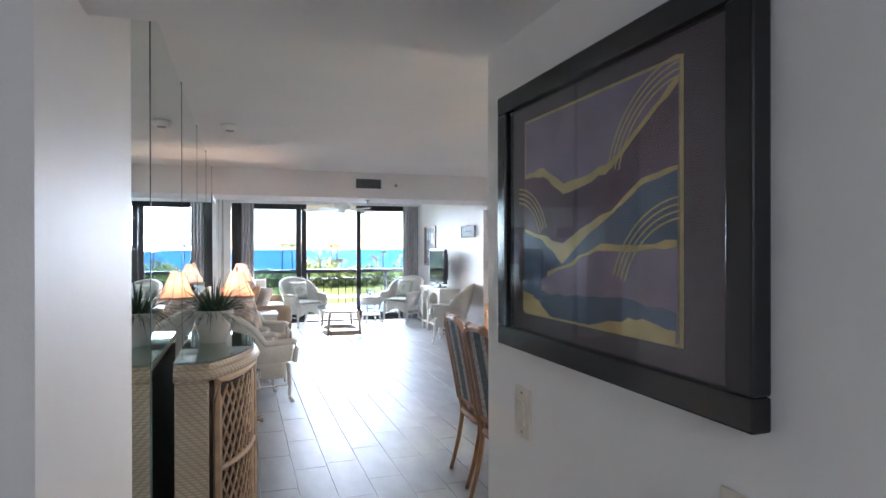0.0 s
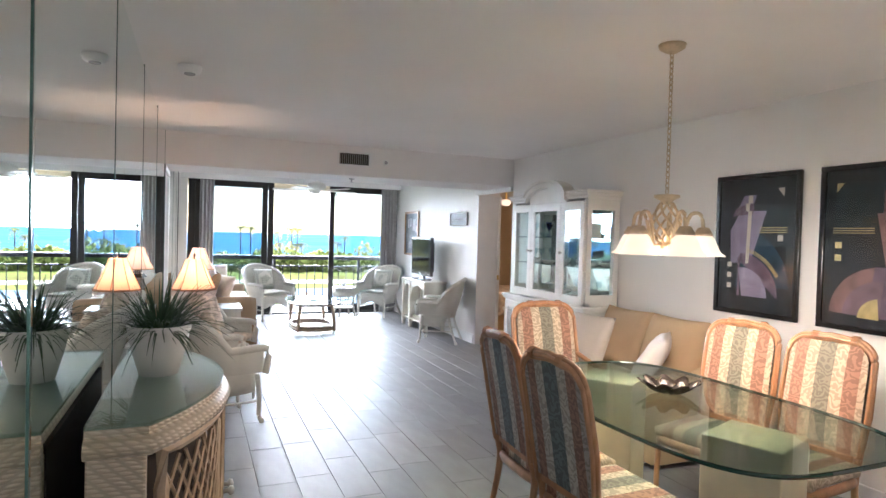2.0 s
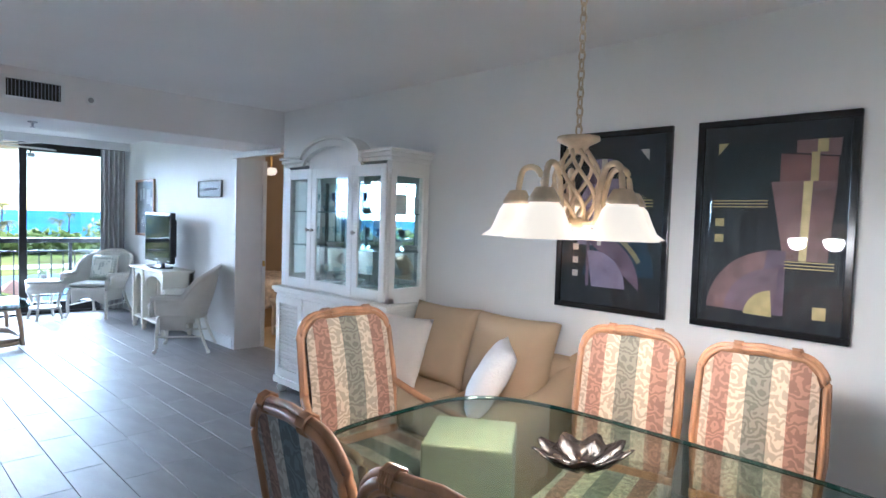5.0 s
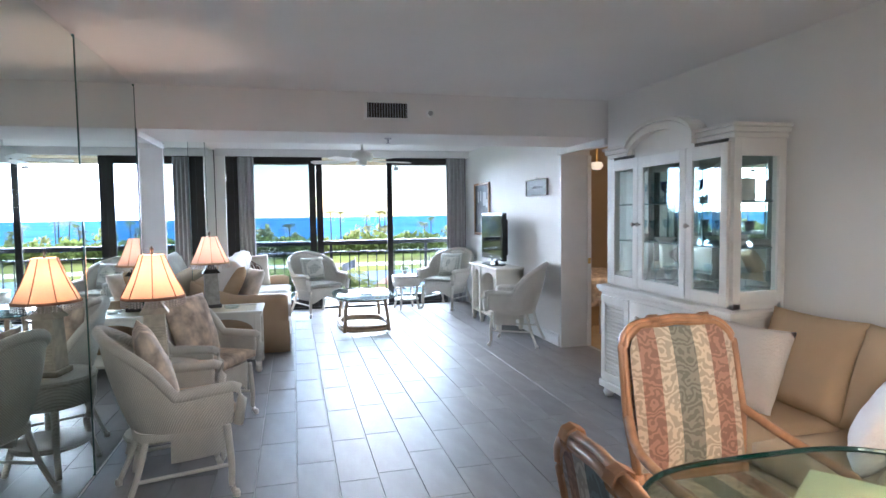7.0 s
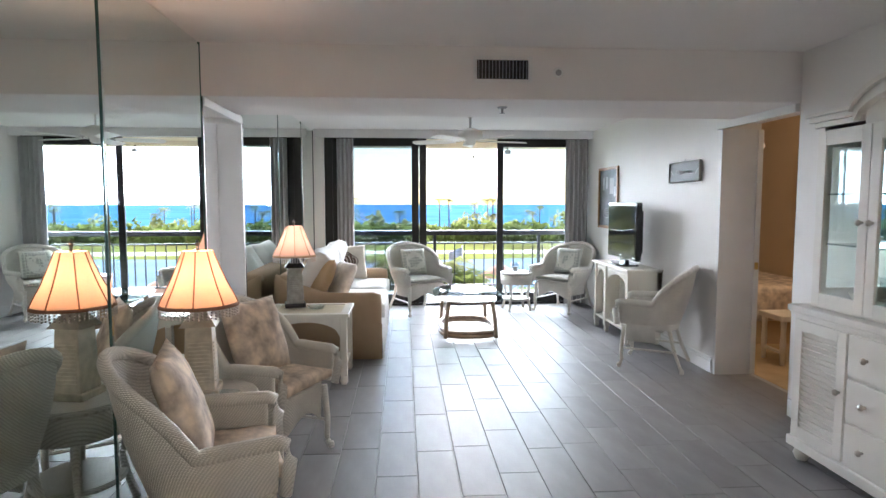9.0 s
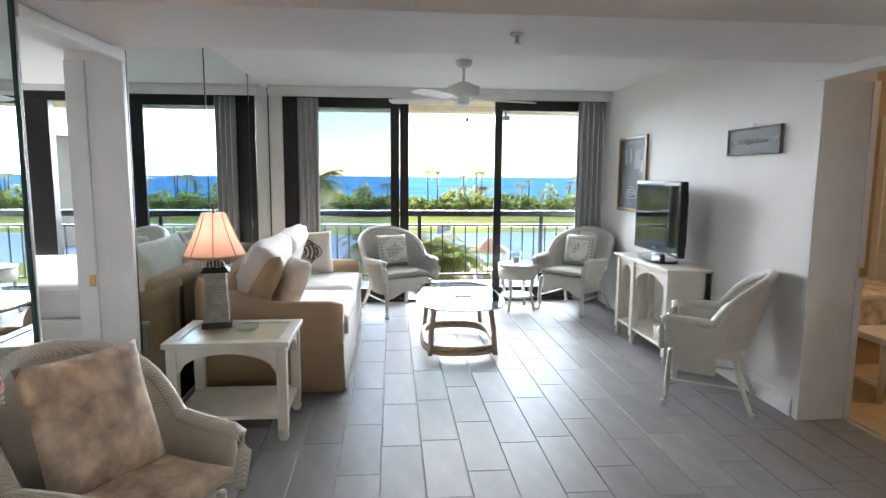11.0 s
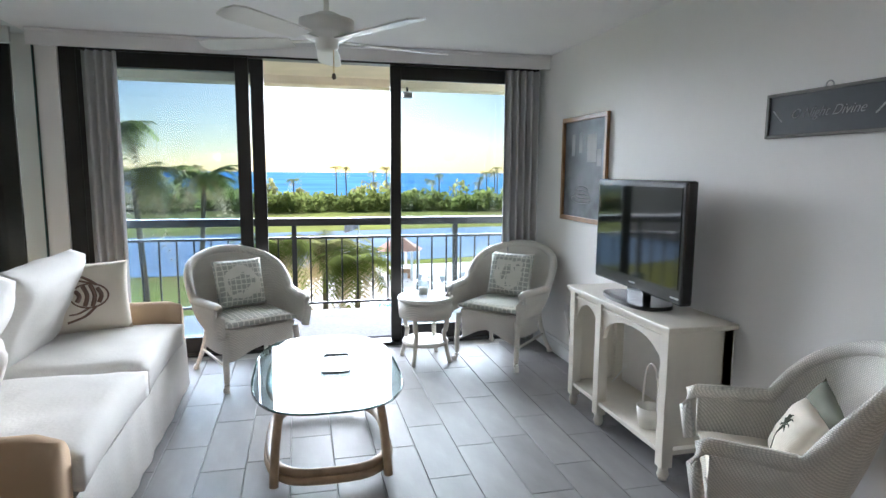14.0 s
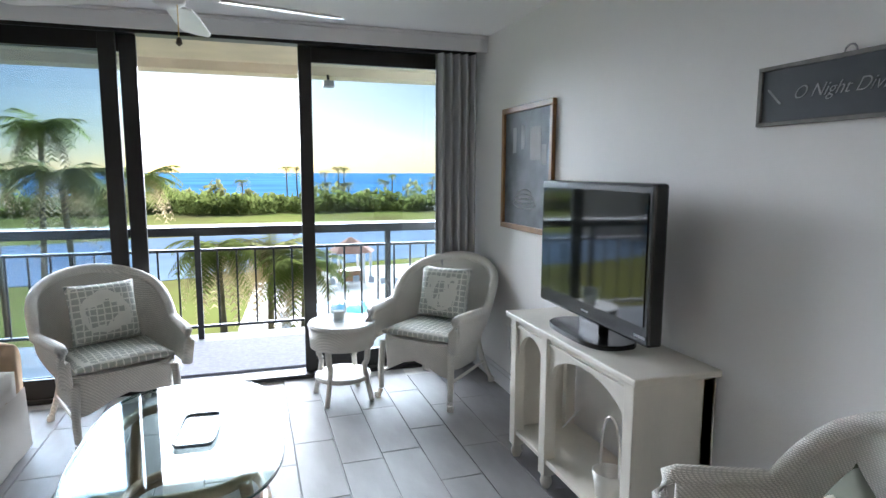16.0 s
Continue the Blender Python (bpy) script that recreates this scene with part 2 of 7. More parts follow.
structure("wall_window", boxes([(-4.5, -3.4, YW, YW + 0.15, 0, ZD + 0.1), (-3.4, -0.2, YW, YW + 0.15, 2.38, ZD + 0.1), (-0.2, 0.80, YW, YW + 0.15, 0, ZD + 0.1), (0.80, 4.55, YW, YW + 0.15, 2.41, ZD + 0.1), (4.55, 10.0, YW, YW + 0.15, 0, ZD + 0.1)]), PAINT, "white painted window wall")
structure("ceiling_hall", box(-1.1, 1.75, -1.6, YH, ZH, ZH + 0.10), CEIL, "white hall ceiling")
structure("wall_hall_header", box(X0 - 0.28, 1.75, YH - 0.06, YH + 0.003, ZH + 0.10, ZD), PAINT, "white face of the dropped hall ceiling")
structure("ceiling_dining", box(X0 - 0.28, XR + 0.34, 1.86, YS, ZD, ZD + 0.14), CEIL, "white textured dining room ceiling")
structure("soffit", box(X0, XR, YS, YF, ZS, ZD + 0.1), mat("soffit_paint", (0.83, 0.80, 0.785), 0.6, vary=0.03, scale=1.5, bump=0.1, bscale=140), "white dropped soffit between the rooms")
structure("ceiling_living", box(X0 - 0.28, XR + 0.34, YF, YW + 0.15, ZD, ZD + 0.12), CEIL, "white living room ceiling")
structure("wall_bedroom", boxes([(XR + 0.34, 10, 5.0, 5.15, 0, 2.5), (9.9, 10.0, 5, 12.7, 0, 2.5), (6.35, 6.47, 9.75, 12.7, 0, 2.5)]), mat("bedroom_paint", (0.62, 0.48, 0.32), 0.6, vary=0.04, scale=2), "warm beige bedroom wall")
structure("ceiling_bedroom", box(XR + 0.34, 10, 5, 12.7, 2.45, 2.55), CEIL, "white bedroom ceiling")
structure("wall_side_room", boxes([(-4.5, -4.4, 5, 12.7, 0, 2.5), (-4.4, X0 - 0.28, 5, 5.1, 0, 2.5)]), PAINT, "white side room wall")
structure("ceiling_side_room", box(-4.5, X0 - 0.28, 5, 12.7, 2.45, 2.55), CEIL, "white side room ceiling")

# mirror panels with bevelled edges
DINE_JOINTS = [2.565, 3.05, 4.32, 5.60, 6.87, 8.115]
LIVE_JOINTS = [9.05, 10.39, 11.75, 12.68]
for joints, name in ((DINE_JOINTS, "mirror_wall_dining"), (LIVE_JOINTS, "mirror_wall_living")):
    top = ZD - 0.004
    root = tagged(new(name), "tall silvered mirror panels from floor to ceiling", "mirror")
    for a, b in zip(joints, joints[1:]):
        bm = bmesh.new()
        w = 0.022
        o = [bm.verts.new((XL - 0.008, y, z)) for y, z in ((a + 0.002, 0.02), (b - 0.002, 0.02), (b - 0.002, top), (a + 0.002, top))]
        i = [bm.verts.new((XL, y, z)) for y, z in ((a + w, 0.04), (b - w, 0.04), (b - w, top - w), (a + w, top - w))]
        bm.faces.new(i)
        for k in range(4):
            bm.faces.new((o[k], o[(k + 1) % 4], i[(k + 1) % 4], i[k]))
        bmesh.ops.recalc_face_normals(bm, faces=bm.faces[:])
        part("mirror_panel", bm, MIRROR, root)
        part("panel_edge", box(XL - 0.0115, XL + 0.0015, b - 0.004, b + 0.004, 0.02, top), MIRROR_EDGE, root, "green glass edge")
    part("edge_trim", box(XL - 0.011, XL + 0.006, joints[-1], joints[-1] + 0.012, 0.0, top if joints is LIVE_JOINTS else ZS), BRONZE, root, "dark metal edge strip")
    part("edge_trim", box(XL - 0.011, XL + 0.008, joints[0] - 0.012, joints[0], 0.0, top if joints is DINE_JOINTS else ZS), BRONZE, root, "dark metal edge strip")

# pocket door openings, casings and latches
structure("door_casing_left", boxes([(X0 - 0.005, XL + 0.012, 8.14, 9.03, 2.065, 2.117), (X0 - 0.27, XL + 0.008, 8.995, 9.034, 0, 2.065), (X0 - 0.27, XL + 0.004, 8.132, 8.145, 0, 2.065)], 0.004), TRIM, "white painted door casing")
structure("door_1", box(0.44, 0.48, 8.978, 8.994, 0.01, 2.06), TRIM, "edge of a white sliding pocket door")
structure("door_casing_right", boxes([(XR - 0.03, XR + 0.005, 8.13, 9.13, 2.06, 2.117), (XR - 0.012, XR + 0.345, 9.065, 9.102, 0, 2.06)], 0.004), TRIM, "white painted door casing")
structure("door_2", box(XR + 0.29, XR + 0.33, 9.05, 9.064, 0.01, 2.055), TRIM, "edge of a white sliding pocket door")
part("door_latch", box(0.445, 0.475, 8.968, 8.979, 0.90, 0.96, 0.003), BRASS, bpy.data.objects["door_1"], "brass latch")
part("door_latch", box(XR + 0.295, XR + 0.325, 9.04, 9.051, 0.90, 0.96, 0.003), BRASS, bpy.data.objects["door_2"], "brass latch")

structure("baseboard", boxes([(XR - 0.016, XR, 9.13, YW, 0, 0.10), (XR - 0.010, XR, 9.13, YW, 0.10, 0.13), (XR - 0.016, XR, 2.02, 8.10, 0, 0.12), (1.77, XR - 0.02, 2.0, 2.016, 0, 0.12)], 0.003), TRIM, "white moulded baseboard")

# window frame, sliding leaves
win = structure("window_1", boxes([(0.81, 0.92, YW, YW + 0.12, 0.0, 2.40), (4.46, 4.54, YW, YW + 0.12, 0.0, 2.40), (0.92, 4.46, YW, YW + 0.12, 2.36, 2.405), (0.92, 4.46, YW - 0.01, YW + 0.14, 0.0, 0.03)], 0.004), BRONZE, "wide dark bronze sliding glass door, middle leaf open")


def leaf(x0, x1, y, pane_material):
    part("window_frame", boxes([(x0, x0 + 0.09, y, y + 0.035, 0.03, 2.36), (x1 - 0.10, x1, y, y + 0.035, 0.03, 2.36), (x0 + 0.09, x1 - 0.10, y, y + 0.035, 2.25, 2.36), (x0 + 0.09, x1 - 0.10, y, y + 0.035, 0.03, 0.16)], 0.003), BRONZE, win)
    p = part("pane", box(x0 + 0.085, x1 - 0.095, y + 0.014, y + 0.020, 0.155, 2.255), pane_material, win, "tinted glass pane")
    p.visible_shadow = False


leaf(0.92, 2.12, YW + 0.005, GLASS_TINT)
leaf(1.00, 2.23, YW + 0.055, GLASS_CLEAR)
leaf(3.24, 4.46, YW + 0.055, GLASS_CLEAR)
win2 = structure("window_2", boxes([(-3.4, -3.32, YW, YW + 0.12, 0.0, 2.38), (-0.28, -0.2, YW, YW + 0.12, 0, 2.38), (-3.32, -0.28, YW, YW + 0.12, 2.28, 2.38), (-3.32, -0.28, YW, YW + 0.12, 0, 0.10), (-1.95, -1.70, YW, YW + 0.12, 0.10, 2.28)], 0.004), BRONZE, "dark bronze sliding window of the side room")

structure("valance", boxes([(0.70, 4.53, 12.45, 12.47, 2.335, 2.44), (0.70, 4.53, 12.435, 12.47, 2.425, 2.446)], 0.003), mat("valance_white", (0.72, 0.71, 0.70), 0.5, vary=0.04), "white valance hiding the curtain track")

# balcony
structure("balcony_floor", box(-4.5, 6.0, YW + 0.15, 14.30, -0.14, -0.03), CONCRETE, "concrete balcony slab coloured dark for its shade")
structure("balcony_ceiling", boxes([(-4.5, 6.0, YW + 0.15, 14.05, 2.44, 2.64), (-4.5, 6.0, 14.05, 14.30, 2.36, 2.64)]), STUCCO, "beige stucco balcony ceiling")
structure("roof_slab", box(-5, 10.2, -2.0, YW + 0.2, 2.70, 2.85), PAINT, "slab of the floor above")

# ---- materials of the things ----


def wicker(name, colour, scale=330.0, depth=0.5):
    """Woven cane: over-and-under relief with darker gaps."""
    m = mat(name, colour, 0.5, vary=0.10, scale=9)
    n, l, b = nodes_of(m)
    tc = n["Texture Coordinate"]
    w1, w2 = n.new("ShaderNodeTexWave"), n.new("ShaderNodeTexWave")
    for w, d in ((w1, "Z"), (w2, "DIAGONAL")):
        w.bands_direction = d
        w.inputs["Scale"].default_value = scale / 6.0
        w.inputs["Distortion"].default_value = 0.6
        l.new(tc.outputs["Object"], w.inputs["Vector"])
    w2.inputs["Scale"].default_value = scale / 9.0
    mul = n.new("ShaderNodeMath")
    mul.operation = "MULTIPLY"
    l.new(w1.outputs["Fac"], mul.inputs[0])
    l.new(w2.outputs["Fac"], mul.inputs[1])
    bp = n.new("ShaderNodeBump")
    bp.inputs["Strength"].default_value = depth
    bp.inputs["Distance"].default_value = 0.006
    l.new(mul.outputs[0], bp.inputs["Height"])
    l.new(bp.outputs[0], b.inputs["Normal"])
    mixc = n.new("ShaderNodeMix")
    mixc.data_type = "RGBA"
    ramp = [k for k in n if k.bl_idname == "ShaderNodeValToRGB"][0]
    mixc.inputs["A"].default_value = (*[c * 0.72 for c in colour], 1)
    mr = n.new("ShaderNodeMapRange")
    mr.inputs["From Max"].default_value = 0.35
    l.new(mul.outputs[0], mr.inputs["Value"])
    l.new(mr.outputs[0], mixc.inputs["Factor"])
    l.new(ramp.outputs[0], mixc.inputs["B"])
    l.new(mixc.outputs["Result"], b.inputs["Base Color"])
    return m


def stripes(name, bands, axis="X", period=0.5, motif=0.25):
    """Woven stripes across one axis: (position, colour) rows, with a damask-like mottling."""
    m = mat(name, (0.5, 0.5, 0.5), 0.8, bump=0.25, bscale=500)
    n, l, b = nodes_of(m)
    tc = n["Texture Coordinate"]
    sp = n.new("ShaderNodeSeparateXYZ")
    l.new(tc.outputs["Object"], sp.inputs[0])
    mr = n.new("ShaderNodeMapRange")
    mr.inputs["From Min"].default_value, mr.inputs["From Max"].default_value = -period / 2, period / 2
    l.new(sp.outputs[axis], mr.inputs["Value"])
    ramp = n.new("ShaderNodeValToRGB")
    ramp.color_ramp.interpolation = "CONSTANT"
    e = ramp.color_ramp.elements
    e[0].position, e[0].color = bands[0][0], (*bands[0][1], 1)
    e[1].position, e[1].color = bands[1][0], (*bands[1][1], 1)
    for p, c in bands[2:]:
        k = e.new(p)
        k.color = (*c, 1)
    l.new(mr.outputs[0], ramp.inputs[0])
    vo = n.new("ShaderNodeTexWave")
    vo.wave_type = "RINGS"
    vo.inputs["Scale"].default_value = 7
    vo.inputs["Distortion"].default_value = 18
    vo.inputs["Detail Scale"].default_value = 2.2
    l.new(tc.outputs["Object"], vo.inputs["Vector"])
    mx = n.new("ShaderNodeMix")
    mx.data_type, mx.blend_type = "RGBA", "MULTIPLY"
    mx.inputs["Factor"].default_value = motif * 2
    gr = n.new("ShaderNodeValToRGB")
    gr.color_ramp.elements[0].color = (0.45, 0.45, 0.45, 1)
    gr.color_ramp.elements[0].position, gr.color_ramp.elements[1].position = 0.42, 0.58
    l.new(vo.outputs["Fac"], gr.inputs[0])
    l.new(ramp.outputs[0], mx.inputs["A"])
    l.new(gr.outputs[0], mx.inputs["B"])
    l.new(mx.outputs["Result"], b.inputs["Base Color"])
    return m


def lattice_print(name, ground, line, scale):
    """A printed trellis of linked cells."""
    m = mat(name, ground, 0.85, bump=0.2, bscale=500)
    n, l, b = nodes_of(m)
    tc = n["Texture Coordinate"]
    v = n.new("ShaderNodeTexVoronoi")
    v.feature = "DISTANCE_TO_EDGE"
    v.inputs["Scale"].default_value = scale
    v.inputs["Randomness"].default_value = 0.12
    l.new(tc.outputs["Object"], v.inputs["Vector"])
    r = n.new("ShaderNodeValToRGB")
    r.color_ramp.interpolation = "CONSTANT"
    r.color_ramp.elements[0].color, r.color_ramp.elements[1].color = (*line, 1), (*ground, 1)
    r.color_ramp.elements[1].position = 0.10
    l.new(v.outputs["Distance"], r.inputs[0])
    l.new(r.outputs[0], b.inputs["Base Color"])
    return m


def fabric(name, colour, vary=0.06, bump=0.3, bscale=420, scale=5, alt=None):
    return mat(name, colour, 0.9, vary=vary, scale=scale, bump=bump, bscale=bscale, spec=0.2, alt=alt)


WICKER = wicker("white_wicker", (0.82, 0.79, 0.72))
WICKER_TAN = wicker("whitewashed_rattan", (0.60, 0.50, 0.37), 150)
CREAM = mat("cream_painted_wood", (0.74, 0.70, 0.61), 0.4, vary=0.07, scale=7, bump=0.1, bscale=90, stretch=(1, 1, 0.3))
WHITEWOOD = mat("white_painted_wood", (0.80, 0.78, 0.73), 0.35, vary=0.04, scale=6)
RATTAN = mat("honey_rattan", (0.42, 0.22, 0.11), 0.35, vary=0.25, scale=18, bump=0.2, bscale=60, coat=0.3, stretch=(1, 1, 0.25))
RATTAN_PALE = mat("blond_rattan", (0.45, 0.32, 0.20), 0.35, vary=0.2, scale=14, coat=0.3)
LINEN = fabric("white_slipcover", (0.76, 0.74, 0.70), scale=3, bump=0.35, bscale=60)
TAN = fabric("tan_upholstery", (0.50, 0.37, 0.23), scale=3)
TAN2 = fabric("taupe_upholstery", (0.48, 0.35, 0.225), scale=3)
IVORY = fabric("ivory_fabric", (0.74, 0.68, 0.58), scale=6)
KNIT = fabric("ivory_cable_knit", (0.70, 0.63, 0.56), bump=1.0, bscale=70)
FLORAL = fabric("faded_floral_print", (0.72, 0.62, 0.50), vary=0.3, scale=12, alt=(0.56, 0.47, 0.40))
TRELLIS = lattice_print("grey_trellis_print", (0.40, 0.42, 0.38), (0.70, 0.70, 0.64), 26)
DAMASK = stripes("striped_damask", [(0.0, (0.52, 0.42, 0.31)), (0.10, (0.36, 0.20, 0.14)), (0.26, (0.58, 0.49, 0.36)), (0.40, (0.24, 0.23, 0.18)), (0.60, (0.58, 0.49, 0.36)), (0.74, (0.36, 0.20, 0.14)), (0.90, (0.52, 0.42, 0.31))], "X", 0.46, 0.3)
# rear panel of the chair backs: similar stripes in darker, greyer colours
DAMASK_BACK = stripes("striped_damask_darker", [(0.0, (0.36, 0.33, 0.30)), (0.10, (0.26, 0.16, 0.13)), (0.24, (0.46, 0.43, 0.38)), (0.38, (0.13, 0.16, 0.18)), (0.62, (0.46, 0.43, 0.38)), (0.76, (0.26, 0.16, 0.13)), (0.90, (0.36, 0.33, 0.30))], "X", 0.46, 0.3)
BLACK = mat("black_lacquer", (0.012, 0.012, 0.014), 0.2, vary=0.1)
BLACKPLASTIC = mat("black_plastic", (0.01, 0.01, 0.011), 0.22, vary=0.1)
SCREEN = mat("tv_screen", (0.006, 0.007, 0.006), 0.06, vary=0.05, spec=1.0)
TABLEGLASS = glass("table_glass", (0.84, 0.92, 0.88), 0.0, 0.4)
TOPGLASS = glass("coffee_table_glass", (0.80, 0.88, 0.88), 0.0, 0.62)
TABLEEDGE = mat("glass_edge", (0.008, 0.035, 0.026), 0.1)
CABGLASS = glass("cabinet_glass", (0.93, 0.97, 0.96), 0.0)
CRYSTAL = glass("crystal", (0.9, 0.95, 0.97), 0.0)
BLUEGLASS = glass("cobalt_glass", (0.08, 0.16, 0.6), 0.0)
ONYX = mat("cream_stone", (0.62, 0.56, 0.40), 0.3, vary=0.2, scale=3, coat=0.2)
CHINA = mat("white_china", (0.78, 0.77, 0.72), 0.2)
POT = mat("white_pot", (0.62, 0.60, 0.56), 0.5, vary=0.06)
LEAF = mat("fern_leaf", (0.045, 0.085, 0.04), 0.5, vary=0.35, scale=12)
BRONZEFIX = mat("antique_cream_metal", (0.62, 0.50, 0.34), 0.45, metal=0.2, vary=0.2, scale=25)
LAMPBODY = mat("carved_lamp_body", (0.60, 0.54, 0.43), 0.6, vary=0.2, scale=20, bump=0.3)
LAMPDARK = mat("dark_lamp_metal", (0.06, 0.055, 0.05), 0.45, metal=0.4)
CURTAIN = fabric("grey_curtain", (0.46, 0.46, 0.46), scale=8)
PLATE = mat("ivory_plate", (0.74, 0.68, 0.58), 0.35)
GREY = mat("grey_metal", (0.35, 0.35, 0.36), 0.4, metal=0.5)
RUGGREY = fabric("grey_shag", (0.20, 0.20, 0.235), vary=0.15, bump=1.0, bscale=120, scale=30)
BEAD = mat("glass_bead", (0.75, 0.66, 0.6), 0.15)


def shade_mat(name, colour, lit, through_share=0.55):
    m = bpy.data.materials.new(name)
    m.use_nodes = True
    n, l = m.node_tree.nodes, m.node_tree.links
    n.remove(n["Principled BSDF"])
    d, t, mx = n.new("ShaderNodeBsdfDiffuse"), n.new("ShaderNodeBsdfTranslucent"), n.new("ShaderNodeMixShader")
    nz = n.new("ShaderNodeTexNoise")
    nz.inputs["Scale"].default_value = 30
    rp = n.new("ShaderNodeValToRGB")
    rp.color_ramp.elements[0].color, rp.color_ramp.elements[1].color = (*[c * 0.9 for c in colour], 1), (*colour, 1)
    l.new(nz.outputs[0], rp.inputs[0])
    l.new(rp.outputs[0], d.inputs[0])
    l.new(rp.outputs[0], t.inputs[0])
    mx.inputs[0].default_value = through_share
    l.new(d.outputs[0], mx.inputs[1])
    l.new(t.outputs[0], mx.inputs[2])
    out = mx.outputs[0]
    if lit:
        em, ad = n.new("ShaderNodeEmission"), n.new("ShaderNodeAddShader")
        em.inputs[0].default_value, em.inputs[1].default_value = (1.0, 0.50, 0.24, 1), lit
        l.new(out, ad.inputs[0])
        l.new(em.outputs[0], ad.inputs[1])
        out = ad.outputs[0]
    l.new(out, n["Material Output"].inputs[0])
    return m


SHADE_LIT = shade_mat("lit_lamp_shade", (0.78, 0.55, 0.40), 0.012, 0.10)
SHADE = shade_mat("pink_lamp_shade", (0.78, 0.62, 0.55), 0.01, 0.25)
FROST = emit("frosted_glass_lit", (1.0, 0.78, 0.52), 0.085)


def facing(x, y, dx, dy, z=0.0):
    """A pose whose front, local -y, looks along (dx, dy)."""
    return pose(x, y, z, 0, 0, math.degrees(math.atan2(dy, dx)) + 90)


# ---- wicker armchair ----


def u_path(n=44):
    """Plan of the chair's arms and back as (point, outward, share)."""
    ctrl = curve_pts([(-0.285, -0.27, 0), (-0.30, -0.10, 0), (-0.29, 0.08, 0), (-0.20, 0.22, 0), (0, 0.27, 0), (0.20, 0.22, 0), (0.29, 0.08, 0), (0.30, -0.10, 0), (0.285, -0.27, 0)], n // 8)
    out = []
    for i, p in enumerate(ctrl):
        d = ctrl[min(i + 1, len(ctrl) - 1)] - ctrl[max(i - 1, 0)]
        out.append((p, Vector((-d.y, d.x, 0)).normalized(), i / (len(ctrl) - 1)))
    return out


def rim_at(p, nrm, s):
    back = max(0.0, math.sin(math.pi * s)) ** 3
    h = 0.59 + 0.30 * max(0.0, (math.sin(math.pi * s) - 0.66) / 0.34) ** 0.9
    lean = 0.02 + 0.13 * back
    return p + nrm * lean + Vector((0, 0, h))


